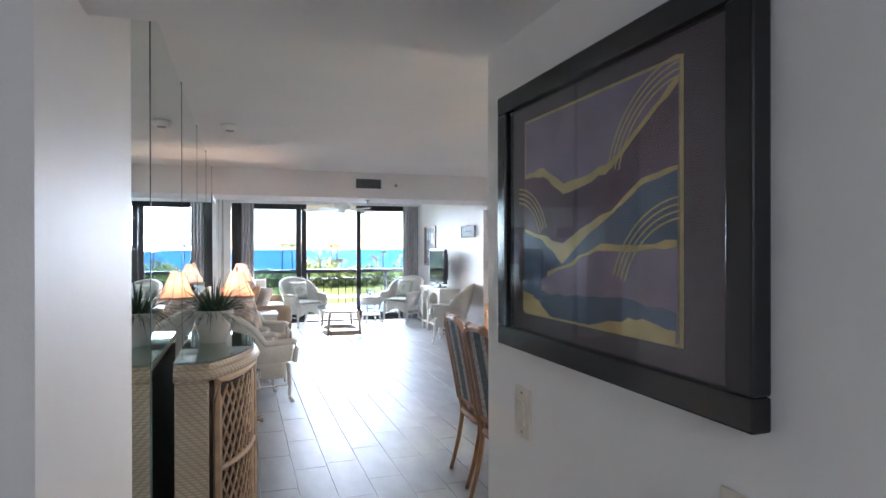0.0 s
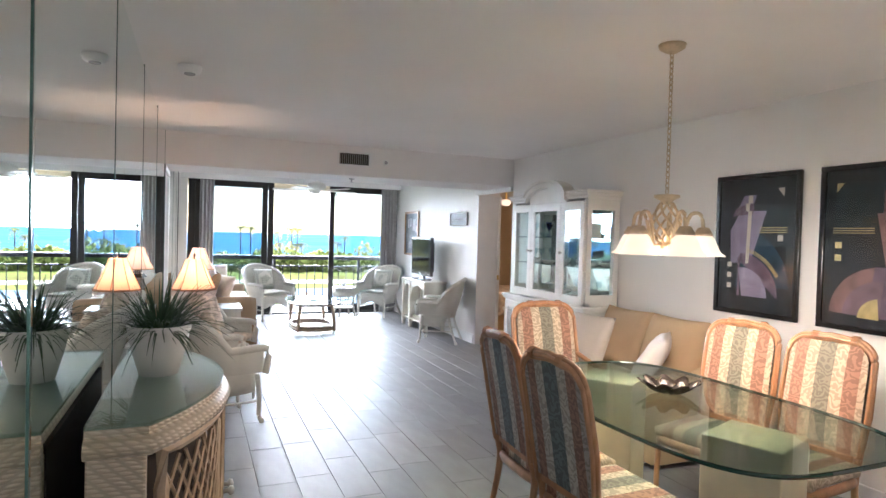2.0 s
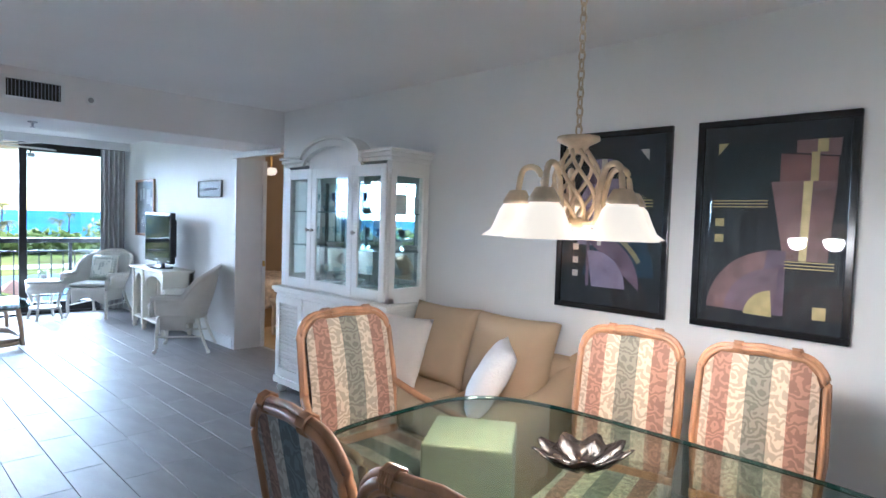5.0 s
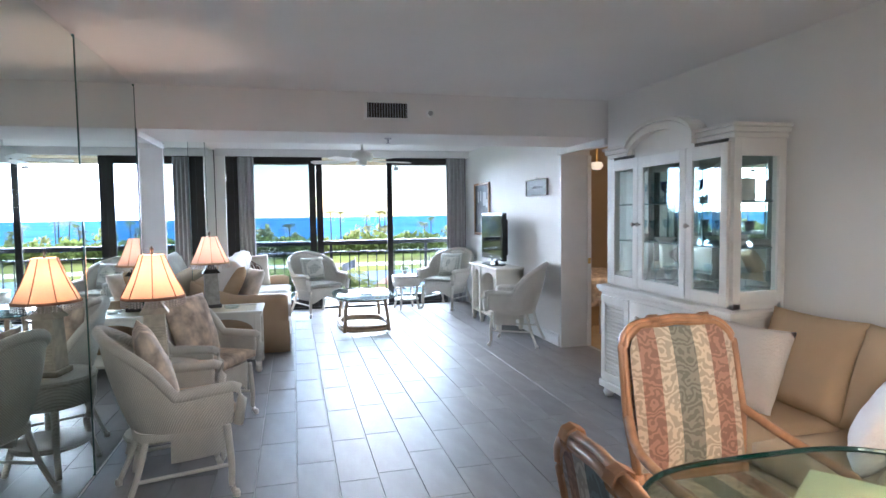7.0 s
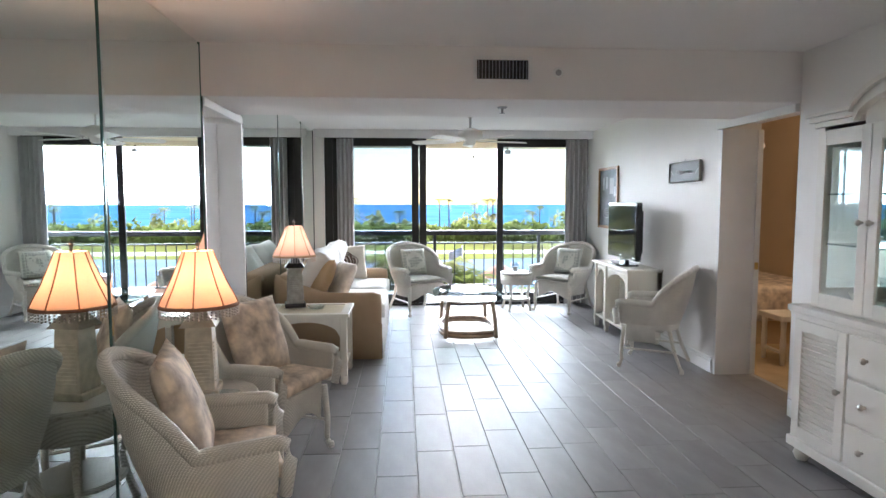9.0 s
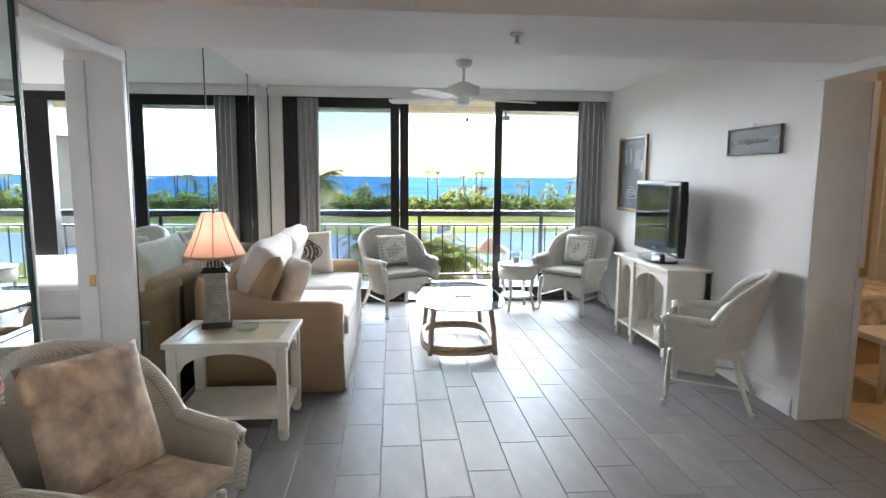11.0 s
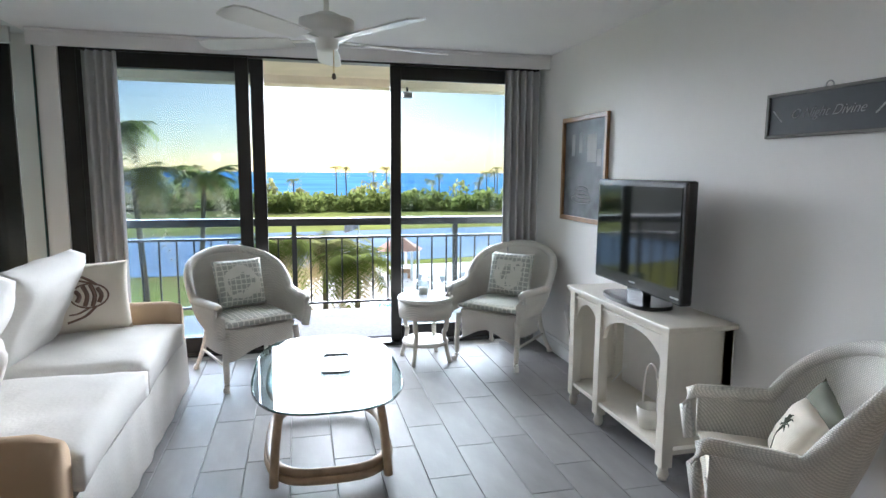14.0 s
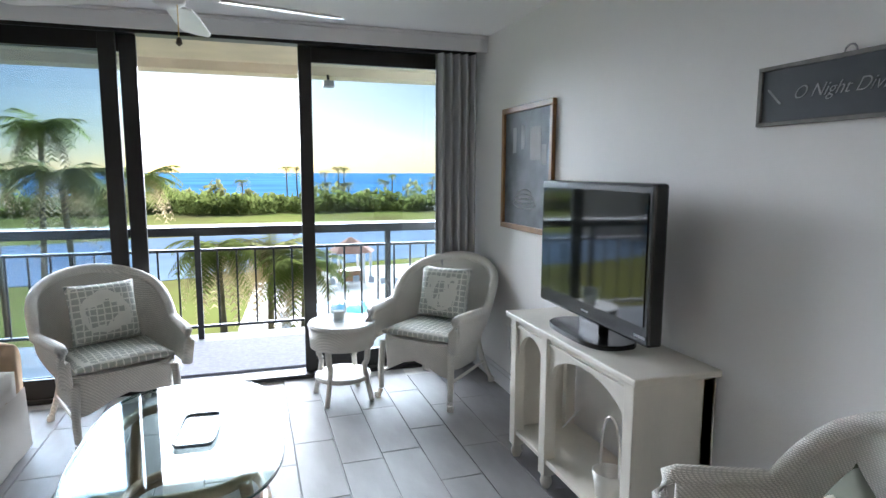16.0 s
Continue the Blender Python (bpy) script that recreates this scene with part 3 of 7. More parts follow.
def wicker_chair(label, at, group="white wicker armchairs"):
    root = thing("wicker_armchair", label, "armchair", group, at)
    path = u_path()
    bm = bmesh.new()
    rows = 8
    grids = []
    for off in (0.0, 0.018):
        g = []
        for p, nrm, s in path:
            top = rim_at(p, nrm, s)
            lo = p + Vector((0, 0, 0.40))
            g.append([bm.verts.new(lo.lerp(top, k / rows) + nrm * (off + 0.02 * math.sin(math.pi * k / rows))) for k in range(rows + 1)])
        grids.append(g)
    for gi, g in enumerate(grids):
        for i in range(len(g) - 1):
            for k in range(rows):
                f = (g[i][k], g[i + 1][k], g[i + 1][k + 1], g[i][k + 1])
                bm.faces.new(f if gi else f[::-1])
    a, b = grids
    for i in (0, len(path) - 1):
        for k in range(rows):
            bm.faces.new((a[i][k], a[i][k + 1], b[i][k + 1], b[i][k]))
    bmesh.ops.recalc_face_normals(bm, faces=bm.faces[:])
    part("backrest", bm, WICKER, root, smooth=True)
    rim = [rim_at(p, nrm, s) + nrm * 0.01 for p, nrm, s in path]
    first, last = rim[0], rim[-1]
    rim = [first + Vector((0.01, -0.03, -0.20)), first + Vector((0.0, -0.055, -0.07)), first + Vector((0, -0.035, -0.01))] + rim + [last + Vector((0, -0.035, -0.01)), last + Vector((0.0, -0.055, -0.07)), last + Vector((-0.01, -0.03, -0.20))]
    bm = tube(rim, 0.030, 10)
    part("rolled_rim", bm, WICKER, root, smooth=True)
    part("seat", slab(superellipse(0.285, 0.275, 4.0, 40), 0.36, 0.415, 0.012), WICKER, root)
    bm = bmesh.new()
    sk = [v for v in superellipse(0.29, 0.275, 4.0, 64) if v[1] < 0.10]
    sk.sort(key=lambda v: math.atan2(v[0], -v[1]))
    lo, hi, lo2, hi2 = [], [], [], []
    for x, y in sk:
        drop = 0.17 - 0.05 * math.cos(x / 0.29 * math.pi) - (0.06 if y > -0.22 else 0)
        hi.append(bm.verts.new((x, y - 0.004, 0.40)))
        lo.append(bm.verts.new((x * 0.97, y * 0.97, 0.40 - drop)))
        hi2.append(bm.verts.new((x * 0.94, y * 0.94, 0.40)))
        lo2.append(bm.verts.new((x * 0.92, y * 0.92, 0.40 - drop)))
    for i in range(len(sk) - 1):
        for p, q in ((hi, lo), (lo2, hi2), (lo, lo2)):
            bm.faces.new((p[i], p[i + 1], q[i + 1], q[i]))
    bmesh.ops.recalc_face_normals(bm, faces=bm.faces[:])
    part("skirt", bm, WICKER, root, smooth=True)
    for sx in (-1, 1):
        part("leg", tube(curve_pts([(sx * 0.255, -0.245, 0.38), (sx * 0.265, -0.262, 0.18), (sx * 0.262, -0.262, 0.06), (sx * 0.275, -0.285, 0.012)], 5), 0.024, 8, 0.017), WICKER, root, smooth=True)
        part("leg", tube(curve_pts([(sx * 0.22, 0.20, 0.40), (sx * 0.24, 0.26, 0.2), (sx * 0.275, 0.35, 0.012)], 5), 0.022, 8, 0.015), WICKER, root, smooth=True)
        part("brace", tube([(sx * 0.262, -0.25, 0.17), (sx * 0.25, 0.28, 0.17)], 0.010, 6), WICKER, root)
        part("foot", lathe([(0.0, 0.0), (0.022, 0.0), (0.024, 0.02), (0.018, 0.035), (0, 0.036)], 10), WICKER, root, at=pose(sx * 0.275, -0.285, 0))
        part("foot", lathe([(0.0, 0.0), (0.022, 0.0), (0.024, 0.02), (0.018, 0.035), (0, 0.036)], 10), WICKER, root, at=pose(sx * 0.275, 0.35, 0))
    return root


SNUG = Matrix.Diagonal((0.86, 0.83, 1, 1))
CH = {"window_left": facing(2.10, 12.20, 0.44, -0.90), "window_right": facing(4.06, 12.20, -0.72, -0.69), "tv": facing(4.146, 9.46, -0.84, 0.54) @ SNUG, "m1": facing(1.15, 6.60, 0.96, 0.28) @ SNUG, "m2": facing(1.15, 7.66, 0.90, -0.42) @ SNUG}
wicker_chair("white wicker armchair by the sliding glass door", CH["window_left"])
wicker_chair("white wicker armchair in the window corner", CH["window_right"])
wicker_chair("white wicker armchair beside the television console", CH["tv"])
wicker_chair("white wicker armchair against the mirrored wall", CH["m1"])
wicker_chair("white wicker armchair with faded floral cushions", CH["m2"])


def pillow(name, label, m, w, d, h, material, seed, group="", edge=0.04):
    ob = part(name, cushion(w, d, h, 0.55, 14, 0.008, seed, edge), material, None, smooth=True)
    ob.matrix_basis = m
    return tagged(ob, label, "cushion", group)


for k, name in ((1, "window_left"), (2, "window_right")):
    pillow("seat_pad", "grey and ivory trellis-print seat pad on a wicker chair", CH[name] @ pose(0, -0.03, 0.448), 0.50, 0.48, 0.075, TRELLIS, k, "trellis cushions", 0.3)
    pillow("throw_pillow", "grey and ivory trellis-print pillow against a wicker back", CH[name] @ pose(0, 0.145, 0.66, 74, 0, 3), 0.38, 0.36, 0.13, TRELLIS, k + 4, "trellis cushions")
pillow("seat_pad", "pale thin seat pad on a wicker chair", CH["tv"] @ pose(0, -0.03, 0.437), 0.50, 0.48, 0.05, IVORY, 9, "", 0.3)
pp = pillow("throw_pillow", "small ivory pillow with a grey palm motif", CH["tv"] @ pose(0.02, 0.10, 0.56, 62, 0, 0), 0.34, 0.26, 0.13, IVORY, 10)
PALM_INK = fabric("grey_green_embroidery", (0.13, 0.14, 0.11))
bm = bmesh.new()
tube_into(bm, curve_pts([(0.015, -0.085, 0.054), (0.0, -0.03, 0.068), (0.005, 0.02, 0.068)], 4), 0.0045, 5)
for k in range(7):
    a = math.radians(-25 + 38 * k)
    tube_into(bm, curve_pts([(0.005, 0.02, 0.068), (0.005 + 0.035 * math.cos(a), 0.025 + 0.035 * math.sin(a), 0.067), (0.005 + 0.062 * math.cos(a), 0.010 + 0.055 * math.sin(a), 0.060)], 4), 0.005, 5, 0.002)
part("palm_motif", bm, PALM_INK, pp, "grey green embroidered palm")
pillow("throw_pillow", "grey green pillow behind a palm pillow", CH["tv"] @ pose(-0.04, 0.17, 0.58, 66, 8, 0), 0.36, 0.30, 0.10, fabric("sage_fabric", (0.24, 0.25, 0.20)), 11)
for k, name in ((3, "m1"), (4, "m2")):
    pillow("seat_pad", "faded floral seat cushion on a wicker chair", CH[name] @ pose(0, -0.06, 0.458), 0.52, 0.50, 0.10, FLORAL, k, "floral cushions", 0.4)
    pillow("throw_pillow", "faded beige floral pillow on a wicker chair", CH[name] @ pose(0, 0.12, 0.69, 70, 0, -4), 0.48, 0.46, 0.15, FLORAL, k + 5, "floral cushions")

# ---- round wicker tables ----


def wicker_table(label, at, r, h):
    root = thing("wicker_side_table", label, "side table", "", at)
    part("tabletop", lathe([(0, h - 0.03), (r - 0.01, h - 0.03), (r, h - 0.015), (r - 0.008, h), (0, h)], 40), WICKER, root)
    part("apron", lathe([(r * 0.93, h - 0.16), (r * 0.97, h - 0.03), (r * 0.92, h - 0.03), (r * 0.89, h - 0.16)], 40), WICKER, root, smooth=True)
    part("lower_shelf", lathe([(0, 0.14), (r * 0.80, 0.14), (r * 0.83, 0.155), (r * 0.80, 0.17), (0, 0.17)], 32), WICKER, root)
    for i in range(4):
        a = math.pi / 4 + i * math.pi / 2
        c, s = math.cos(a), math.sin(a)
        part("leg", tube(curve_pts([(c * r * 0.86, s * r * 0.86, h - 0.04), (c * r * 0.80, s * r * 0.80, h * 0.55), (c * r * 0.72, s * r * 0.72, 0.22), (c * r * 0.95, s * r * 0.95, 0.0)], 6), 0.022, 8, 0.017), WICKER, root, smooth=True)
    return root


wicker_table("round white wicker side table between the window chairs", pose(3.44, 12.26, 0, 0, 0, 8), 0.225, 0.52)
wicker_table("round white wicker lamp table between two armchairs", pose(0.95, 7.12, 0, 0, 0, 20), 0.25, 0.55)
vot = thing("candle_holder", "clear patterned glass candle holder on the wicker table", "candle holder", "", pose(3.42, 12.25, 0.52))
part("cup", lathe([(0.0, 0.0), (0.045, 0.0), (0.050, 0.06), (0.055, 0.13), (0.050, 0.13), (0.044, 0.06), (0.04, 0.012), (0, 0.012)], 20), glass("candle_glass", (0.85, 0.88, 0.9), 0.1), vot, smooth=True)
part("candle", lathe([(0, 0.013), (0.036, 0.013), (0.036, 0.07), (0, 0.07)], 16), IVORY, vot, "ivory wax candle")
dish = tagged(part("glass_dish", lathe([(0, 0), (0.05, 0), (0.07, 0.03), (0.066, 0.03), (0.046, 0.006), (0, 0.006)], 24), CRYSTAL, None, smooth=True, at=pose(1.08, 7.02, 0.551)), "small clear glass dish on the lamp table", "dish")

# ---- table lamps ----


SHADE_LINE = ((0.176, 0.43), (0.161, 0.465), (0.128, 0.53), (0.098, 0.60), (0.077, 0.655), (0.066, 0.685))


def table_lamp(label, at, lit, body, scale=1.0):
    root = thing("table_lamp", label, "lamp", "tower table lamps", at)
    part("base", boxes([(-0.085, 0.085, -0.085, 0.085, 0, 0.035)], 0.006), LAMPDARK if not lit else LAMPBODY, root)
    bm = bmesh.new()
    bmesh.ops.create_cone(bm, cap_ends=True, segments=4, radius1=0.098, radius2=0.082, depth=0.30, matrix=pose(0, 0, 0.185, 0, 0, 45))
    soften(bm, 0.004)
    body_ob = part("body", bm, body, root, "carved wooden tower body")
    for k in range(11):
        z = 0.07 + k * 0.018
        w = 0.0655 - (z - 0.035) * 0.037
        part("louver", boxes([(-w * 0.8, w * 0.8, -w - 0.008, -w + 0.004, z, z + 0.010), (w - 0.004, w + 0.008, -w * 0.8, w * 0.8, z, z + 0.010)], 0.0015), body, body_ob)
    bm = bmesh.new()
    bmesh.ops.create_cone(bm, cap_ends=True, segments=4, radius1=0.115, radius2=0.03, depth=0.085, matrix=pose(0, 0, 0.378, 0, 0, 45))
    part("roof", bm, LAMPDARK if not lit else LAMPBODY, root)
    part("stem", tube([(0, 0, 0.41), (0, 0, 0.72)], 0.007, 8), LAMPDARK, root)
    bm = bmesh.new()
    rings = []
    segs = 48
    for r, z in SHADE_LINE:
        rings.append([bm.verts.new(((r * (1 - 0.018 * abs(math.sin(4 * 2 * math.pi * i / segs / 1.0)))) * math.cos(2 * math.pi * i / segs), (r * (1 - 0.018 * abs(math.sin(4 * 2 * math.pi * i / segs)))) * math.sin(2 * math.pi * i / segs), z)) for i in range(segs)])
    for a, b in zip(rings, rings[1:]):
        for i in range(segs):
            bm.faces.new((a[i], a[(i + 1) % segs], b[(i + 1) % segs], b[i]))
    sh = part("shade", bm, SHADE_LIT if lit else SHADE, root, "fabric bell shade", smooth=True)
    seam = mat("shade_seam", (0.30, 0.16, 0.10), 0.8) if lit else TAN2
    for i in range(8):
        a = i * math.pi / 4
        part("seam", tube([(r * math.cos(a) * 1.01, r * math.sin(a) * 1.01, z) for r, z in SHADE_LINE], 0.0035, 5), seam, sh)
    part("band", lathe([(0.175, 0.425), (0.180, 0.425), (0.176, 0.44), (0.171, 0.44)], 48), seam, sh)
    bm = bmesh.new()
    for i in range(56):
        a = 2 * math.pi * i / 56
        for k in range(3):
            bmesh.ops.create_icosphere(bm, subdivisions=1, radius=0.0062, matrix=pose(0.174 * math.cos(a), 0.174 * math.sin(a), 0.418 - 0.0135 * k - (0.004 if i % 2 else 0)))
    part("bead_fringe", bm, BEAD, sh, "glass bead fringe", smooth=True)
    part("finial", lathe([(0, 0.70), (0.008, 0.705), (0.011, 0.72), (0.004, 0.735), (0, 0.74)], 10), LAMPDARK, root)
    if scale != 1.0:
        root.scale = (scale,) * 3
    return root


table_lamp("tower table lamp with a lit fringed shade on the wicker table", pose(0.94, 7.12, 0.55, 0, 0, 10), True, LAMPBODY, 1.0)
table_lamp("tower table lamp with pink fringed shade on the end table", pose(0.98, 9.36, 0.58, 0, 0, 12), False, mat("grey_lamp_body", (0.36, 0.34, 0.30), 0.6, vary=0.25, scale=20, bump=0.3), 1.0)
point_lamp("lamp_bulb", (0.94, 7.12, 1.10), 2.3, (1.0, 0.62, 0.36), 0.03)
point_lamp("lamp_bulb", (0.98, 9.36, 1.13), 0.5, (1.0, 0.66, 0.45), 0.03)

# ---- slipcovered sofa ----


def arch_front(w, h, t=0.03, rise=0.75):
    """Upright board with an arched cut-out below, in x and z."""
    n = 16
    bm = bmesh.new()
    for y0, y1 in ((-t / 2, t / 2),):
        pts = [(-w / 2, h)] + [(w / 2, h)]
        lower = []
        for i in range(n + 1):
            x = -w / 2 + w * i / n
            u = 2 * i / n - 1
            lower.append((x, h * rise * math.sqrt(max(0, 1 - u * u))))
        for i in range(n):
            (xa, za), (xb, zb) = lower[i], lower[i + 1]
            vs = [bm.verts.new(c) for c in ((xa, y0, za), (xb, y0, zb), (xb, y0, h), (xa, y0, h), (xa, y1, za), (xb, y1, zb), (xb, y1, h), (xa, y1, h))]
            for q in ((0, 1, 2, 3), (7, 6, 5, 4), (0, 4, 5, 1), (3, 2, 6, 7)):
                bm.faces.new([vs[j] for j in q])
    bmesh.ops.remove_doubles(bm, verts=bm.verts[:], dist=0.0005)
    return bm


SX0, SX1, SY0, SY1 = 0.72, 1.74, 9.74, 12.06


def rounded_arm(y0, y1, x0, x1, top):
    """A sofa arm: a rounded roll in section, sloping up to the back."""
    bm = bmesh.new()
    sec = []
    n = 10
    r = (y1 - y0) / 2
    for i in range(n + 1):
        a = math.pi * i / n
        sec.append((y0 + r - r * math.cos(a), top - r + r * math.sin(a)))
    sec = [(y0 + 0.01, 0.04)] + sec + [(y1 - 0.01, 0.04)]
    rings = []
    m = 12
    for k in range(m + 1):
        u = k / m
        x = x1 + (x0 - x1) * u
        up = 0.20 * max(0, (u - 0.45) / 0.55) ** 1.6
        inset = 0.02 if k in (0, m) else 0
        rings.append([bm.verts.new((x, y + (inset if y < y0 + r else -inset), z + (up if z > 0.2 else 0) - (inset if z > 0.2 else 0))) for y, z in sec])
    for a, b in zip(rings, rings[1:]):
        for i in range(len(sec) - 1):
            bm.faces.new((a[i], a[i + 1], b[i + 1], b[i]))
    bm.faces.new(rings[0])
    bm.faces.new(rings[-1][::-1])
    bmesh.ops.recalc_face_normals(bm, faces=bm.faces[:])
    return bm


sofa = thing("sofa", "white slipcovered sofa with tan arms and pleated skirt", "sofa")
part("arm", rounded_arm(SY0, SY0 + 0.22, SX0, SX1 - 0.05, 0.62), TAN2, sofa, "tan upholstered arm", smooth=True)
part("arm", rounded_arm(SY1 - 0.22, SY1, SX0, SX1 - 0.05, 0.62), TAN2, sofa, "tan upholstered arm", smooth=True)
part("base", box(SX0 + 0.02, SX1 - 0.06, SY0 + 0.2, SY1 - 0.2, 0.05, 0.32, 0.02), LINEN, sofa)
part("back_frame", box(SX0, SX0 + 0.22, SY0 + 0.05, SY1 - 0.05, 0.05, 0.80, 0.07, 4), TAN2, sofa, "tan back", smooth=True)


def skirt(points, z0, z1, amp=0.010, freq=60.0):
    bm = bmesh.new()
    lo, hi, lo2 = [], [], []
    d = 0.0
    prev = None
    for x, y, nx, ny in points:
        if prev:
            d += math.hypot(x - prev[0], y - prev[1])
        prev = (x, y)
        w = amp * noise.noise((d * 5, 0.3, 1.0)) + 0.4 * amp * math.sin(d * freq * 0.4)
        hi.append(bm.verts.new((x, y, z1)))
        lo.append(bm.verts.new((x + nx * (w + 0.018), y + ny * (w + 0.018), z0)))
        lo2.append(bm.verts.new((x + nx * (w + 0.006), y + ny * (w + 0.006), z0)))
    for i in range(len(points) - 1):
        bm.faces.new((lo[i], lo[i + 1], hi[i + 1], hi[i]))
        bm.faces.new((lo2[i + 1], lo2[i], lo[i], lo[i + 1]))
    bmesh.ops.recalc_face_normals(bm, faces=bm.faces[:])
    return bm


N = 70
part("skirt", skirt([(SX1 - 0.045, SY0 + 0.02 + (SY1 - SY0 - 0.04) * i / N, 1, 0) for i in range(N + 1)], 0.012, 0.34), LINEN, sofa, smooth=True)
part("side_skirt", skirt([(SX0 + 0.02 + (SX1 - 0.06 - SX0) * i / 30, SY0 + 0.006, 0, -1) for i in range(31)], 0.012, 0.34), TAN2, sofa, "tan side skirt", smooth=True)
ym = (SY0 + SY1) / 2
for y0, y1, sd in ((SY0 + 0.21, ym, 1), (ym, SY1 - 0.21, 2)):
    part("seat_cushion", stand(cushion(0.80, y1 - y0 - 0.005, 0.20, 0.30, 18, 0.014, sd, 0.62), pose(SX1 - 0.42, (y0 + y1) / 2, 0.42)), LINEN, sofa, smooth=True)
    part("back_cushion", stand(cushion(0.58, y1 - y0 - 0.01, 0.26, 0.45, 18, 0.025, sd + 4, 0.35), pose(SX0 + 0.30, (y0 + y1) / 2, 0.715, 0, -68, 0)), LINEN, sofa, smooth=True)
pillow("throw_pillow", "tan square pillow on the sofa", pose(1.10, 10.12, 0.70, 0, -62, 12) @ pose(0, 0, 0, 0, 0, 6), 0.46, 0.46, 0.17, TAN, 21)
pillow("throw_pillow", "ivory pillow with grey shell print on the sofa", pose(1.28, 10.20, 0.68, 0, -64, 26), 0.42, 0.42, 0.15, fabric("shell_print", (0.80, 0.74, 0.68), vary=0.12, scale=12, alt=(0.66, 0.61, 0.57)), 22)
fp = pillow("throw_pillow", "ivory pillow embroidered with a brown angelfish", pose(1.22, 11.70, 0.72, 74, 0, 20), 0.45, 0.43, 0.15, IVORY, 23)
BROWN = fabric("brown_embroidery", (0.20, 0.13, 0.10))
bm = bmesh.new()


def stitched(pts, width):
    """A stitched line over the pillow's swell."""
    tube_into(bm, [(x, y, 0.080 - 0.75 * (x * x + y * y)) for x, y in pts], width, 6)


def bent(ctrl, n=7):
    return [(p.x, p.y) for p in curve_pts([(x, y, 0) for x, y in ctrl], n)]


for k, x in enumerate((-0.06, -0.02, 0.02, 0.055)):
    half = (0.035, 0.062, 0.066, 0.045)[k]
    stitched(bent([(x - 0.008, -half), (x + 0.008, 0.0), (x - 0.012, half)]), 0.012)
stitched([(0.10 * math.cos(t * math.pi / 14), 0.072 * math.sin(t * math.pi / 14)) for t in range(29)], 0.005)
stitched(bent([(0.04, 0.065), (-0.03, 0.115), (-0.12, 0.13), (-0.135, 0.10)]), 0.008)
stitched(bent([(0.02, 0.072), (-0.05, 0.095), (-0.10, 0.10)]), 0.006)
stitched(bent([(0.03, -0.068), (-0.03, -0.12), (-0.12, -0.15)]), 0.008)
stitched(bent([(0.0, -0.07), (-0.06, -0.10), (-0.11, -0.105)]), 0.006)
stitched(bent([(-0.10, 0.0), (-0.14, 0.045), (-0.15, 0.05)]), 0.010)
stitched(bent([(-0.10, 0.0), (-0.14, -0.045), (-0.15, -0.05)]), 0.010)
part("fish_motif", bm, BROWN, fp, "brown embroidered angelfish", smooth=True)

# ---- cream end table, console ----


def turned_foot(x, y, parent, h=0.07, r=0.03):
    part("foot", lathe([(0, 0), (r * 0.6, 0), (r, h * 0.4), (r * 0.8, h * 0.8), (r * 0.9, h), (0, h)], 12), CREAM, parent, smooth=True, at=pose(x, y, 0))


et = thing("end_table", "cream painted end table with glass inset and arched aprons", "end table", "", pose(1.125, 9.24, 0))
w, d, h = 0.68, 0.54, 0.58
part("top_frame", boxes([(-w / 2, w / 2, -d / 2, -d / 2 + 0.07, h - 0.03, h), (-w / 2, w / 2, d / 2 - 0.07, d / 2, h - 0.03, h), (-w / 2, -w / 2 + 0.07, -d / 2 + 0.07, d / 2 - 0.07, h - 0.03, h), (w / 2 - 0.07, w / 2, -d / 2 + 0.07, d / 2 - 0.07, h - 0.03, h)], 0.004), CREAM, et)
part("inset", box(-w / 2 + 0.07, w / 2 - 0.07, -d / 2 + 0.07, d / 2 - 0.07, h - 0.03, h - 0.006), mat("glazed_cane_inset", (0.62, 0.54, 0.36), 0.3, vary=0.12, scale=30, spec=0.4), et, "glass-covered woven cane inset")
for sx in (-1, 1):
    for sy in (-1, 1):
        part("leg", box(sx * (w / 2 - 0.045) - 0.028, sx * (w / 2 - 0.045) + 0.028, sy * (d / 2 - 0.045) - 0.028, sy * (d / 2 - 0.045) + 0.028, 0.07, h - 0.03, 0.004), CREAM, et)
        turned_foot(sx * (w / 2 - 0.045), sy * (d / 2 - 0.045), et, 0.07, 0.034)
for sy in (-1, 1):
    part("apron", stand(arch_front(w - 0.145, 0.16, 0.022), pose(0, sy * (d / 2 - 0.04), h - 0.19)), CREAM, et)
for sx in (-1, 1):
    part("apron", stand(arch_front(d - 0.145, 0.16, 0.022), pose(sx * (w / 2 - 0.04), 0, h - 0.19, 0, 0, 90)), CREAM, et)
part("lower_shelf", box(-w / 2 + 0.03, w / 2 - 0.03, -d / 2 + 0.03, d / 2 - 0.03, 0.13, 0.155, 0.003), CREAM, et)
tagged(part("ashtray", lathe([(0, 0), (0.06, 0), (0.075, 0.028), (0.070, 0.028), (0.054, 0.006), (0, 0.006)], 16), CRYSTAL, None, smooth=True, at=pose(1.17, 9.27, 0.5745)), "clear cut glass ashtray on the end table", "ashtray")

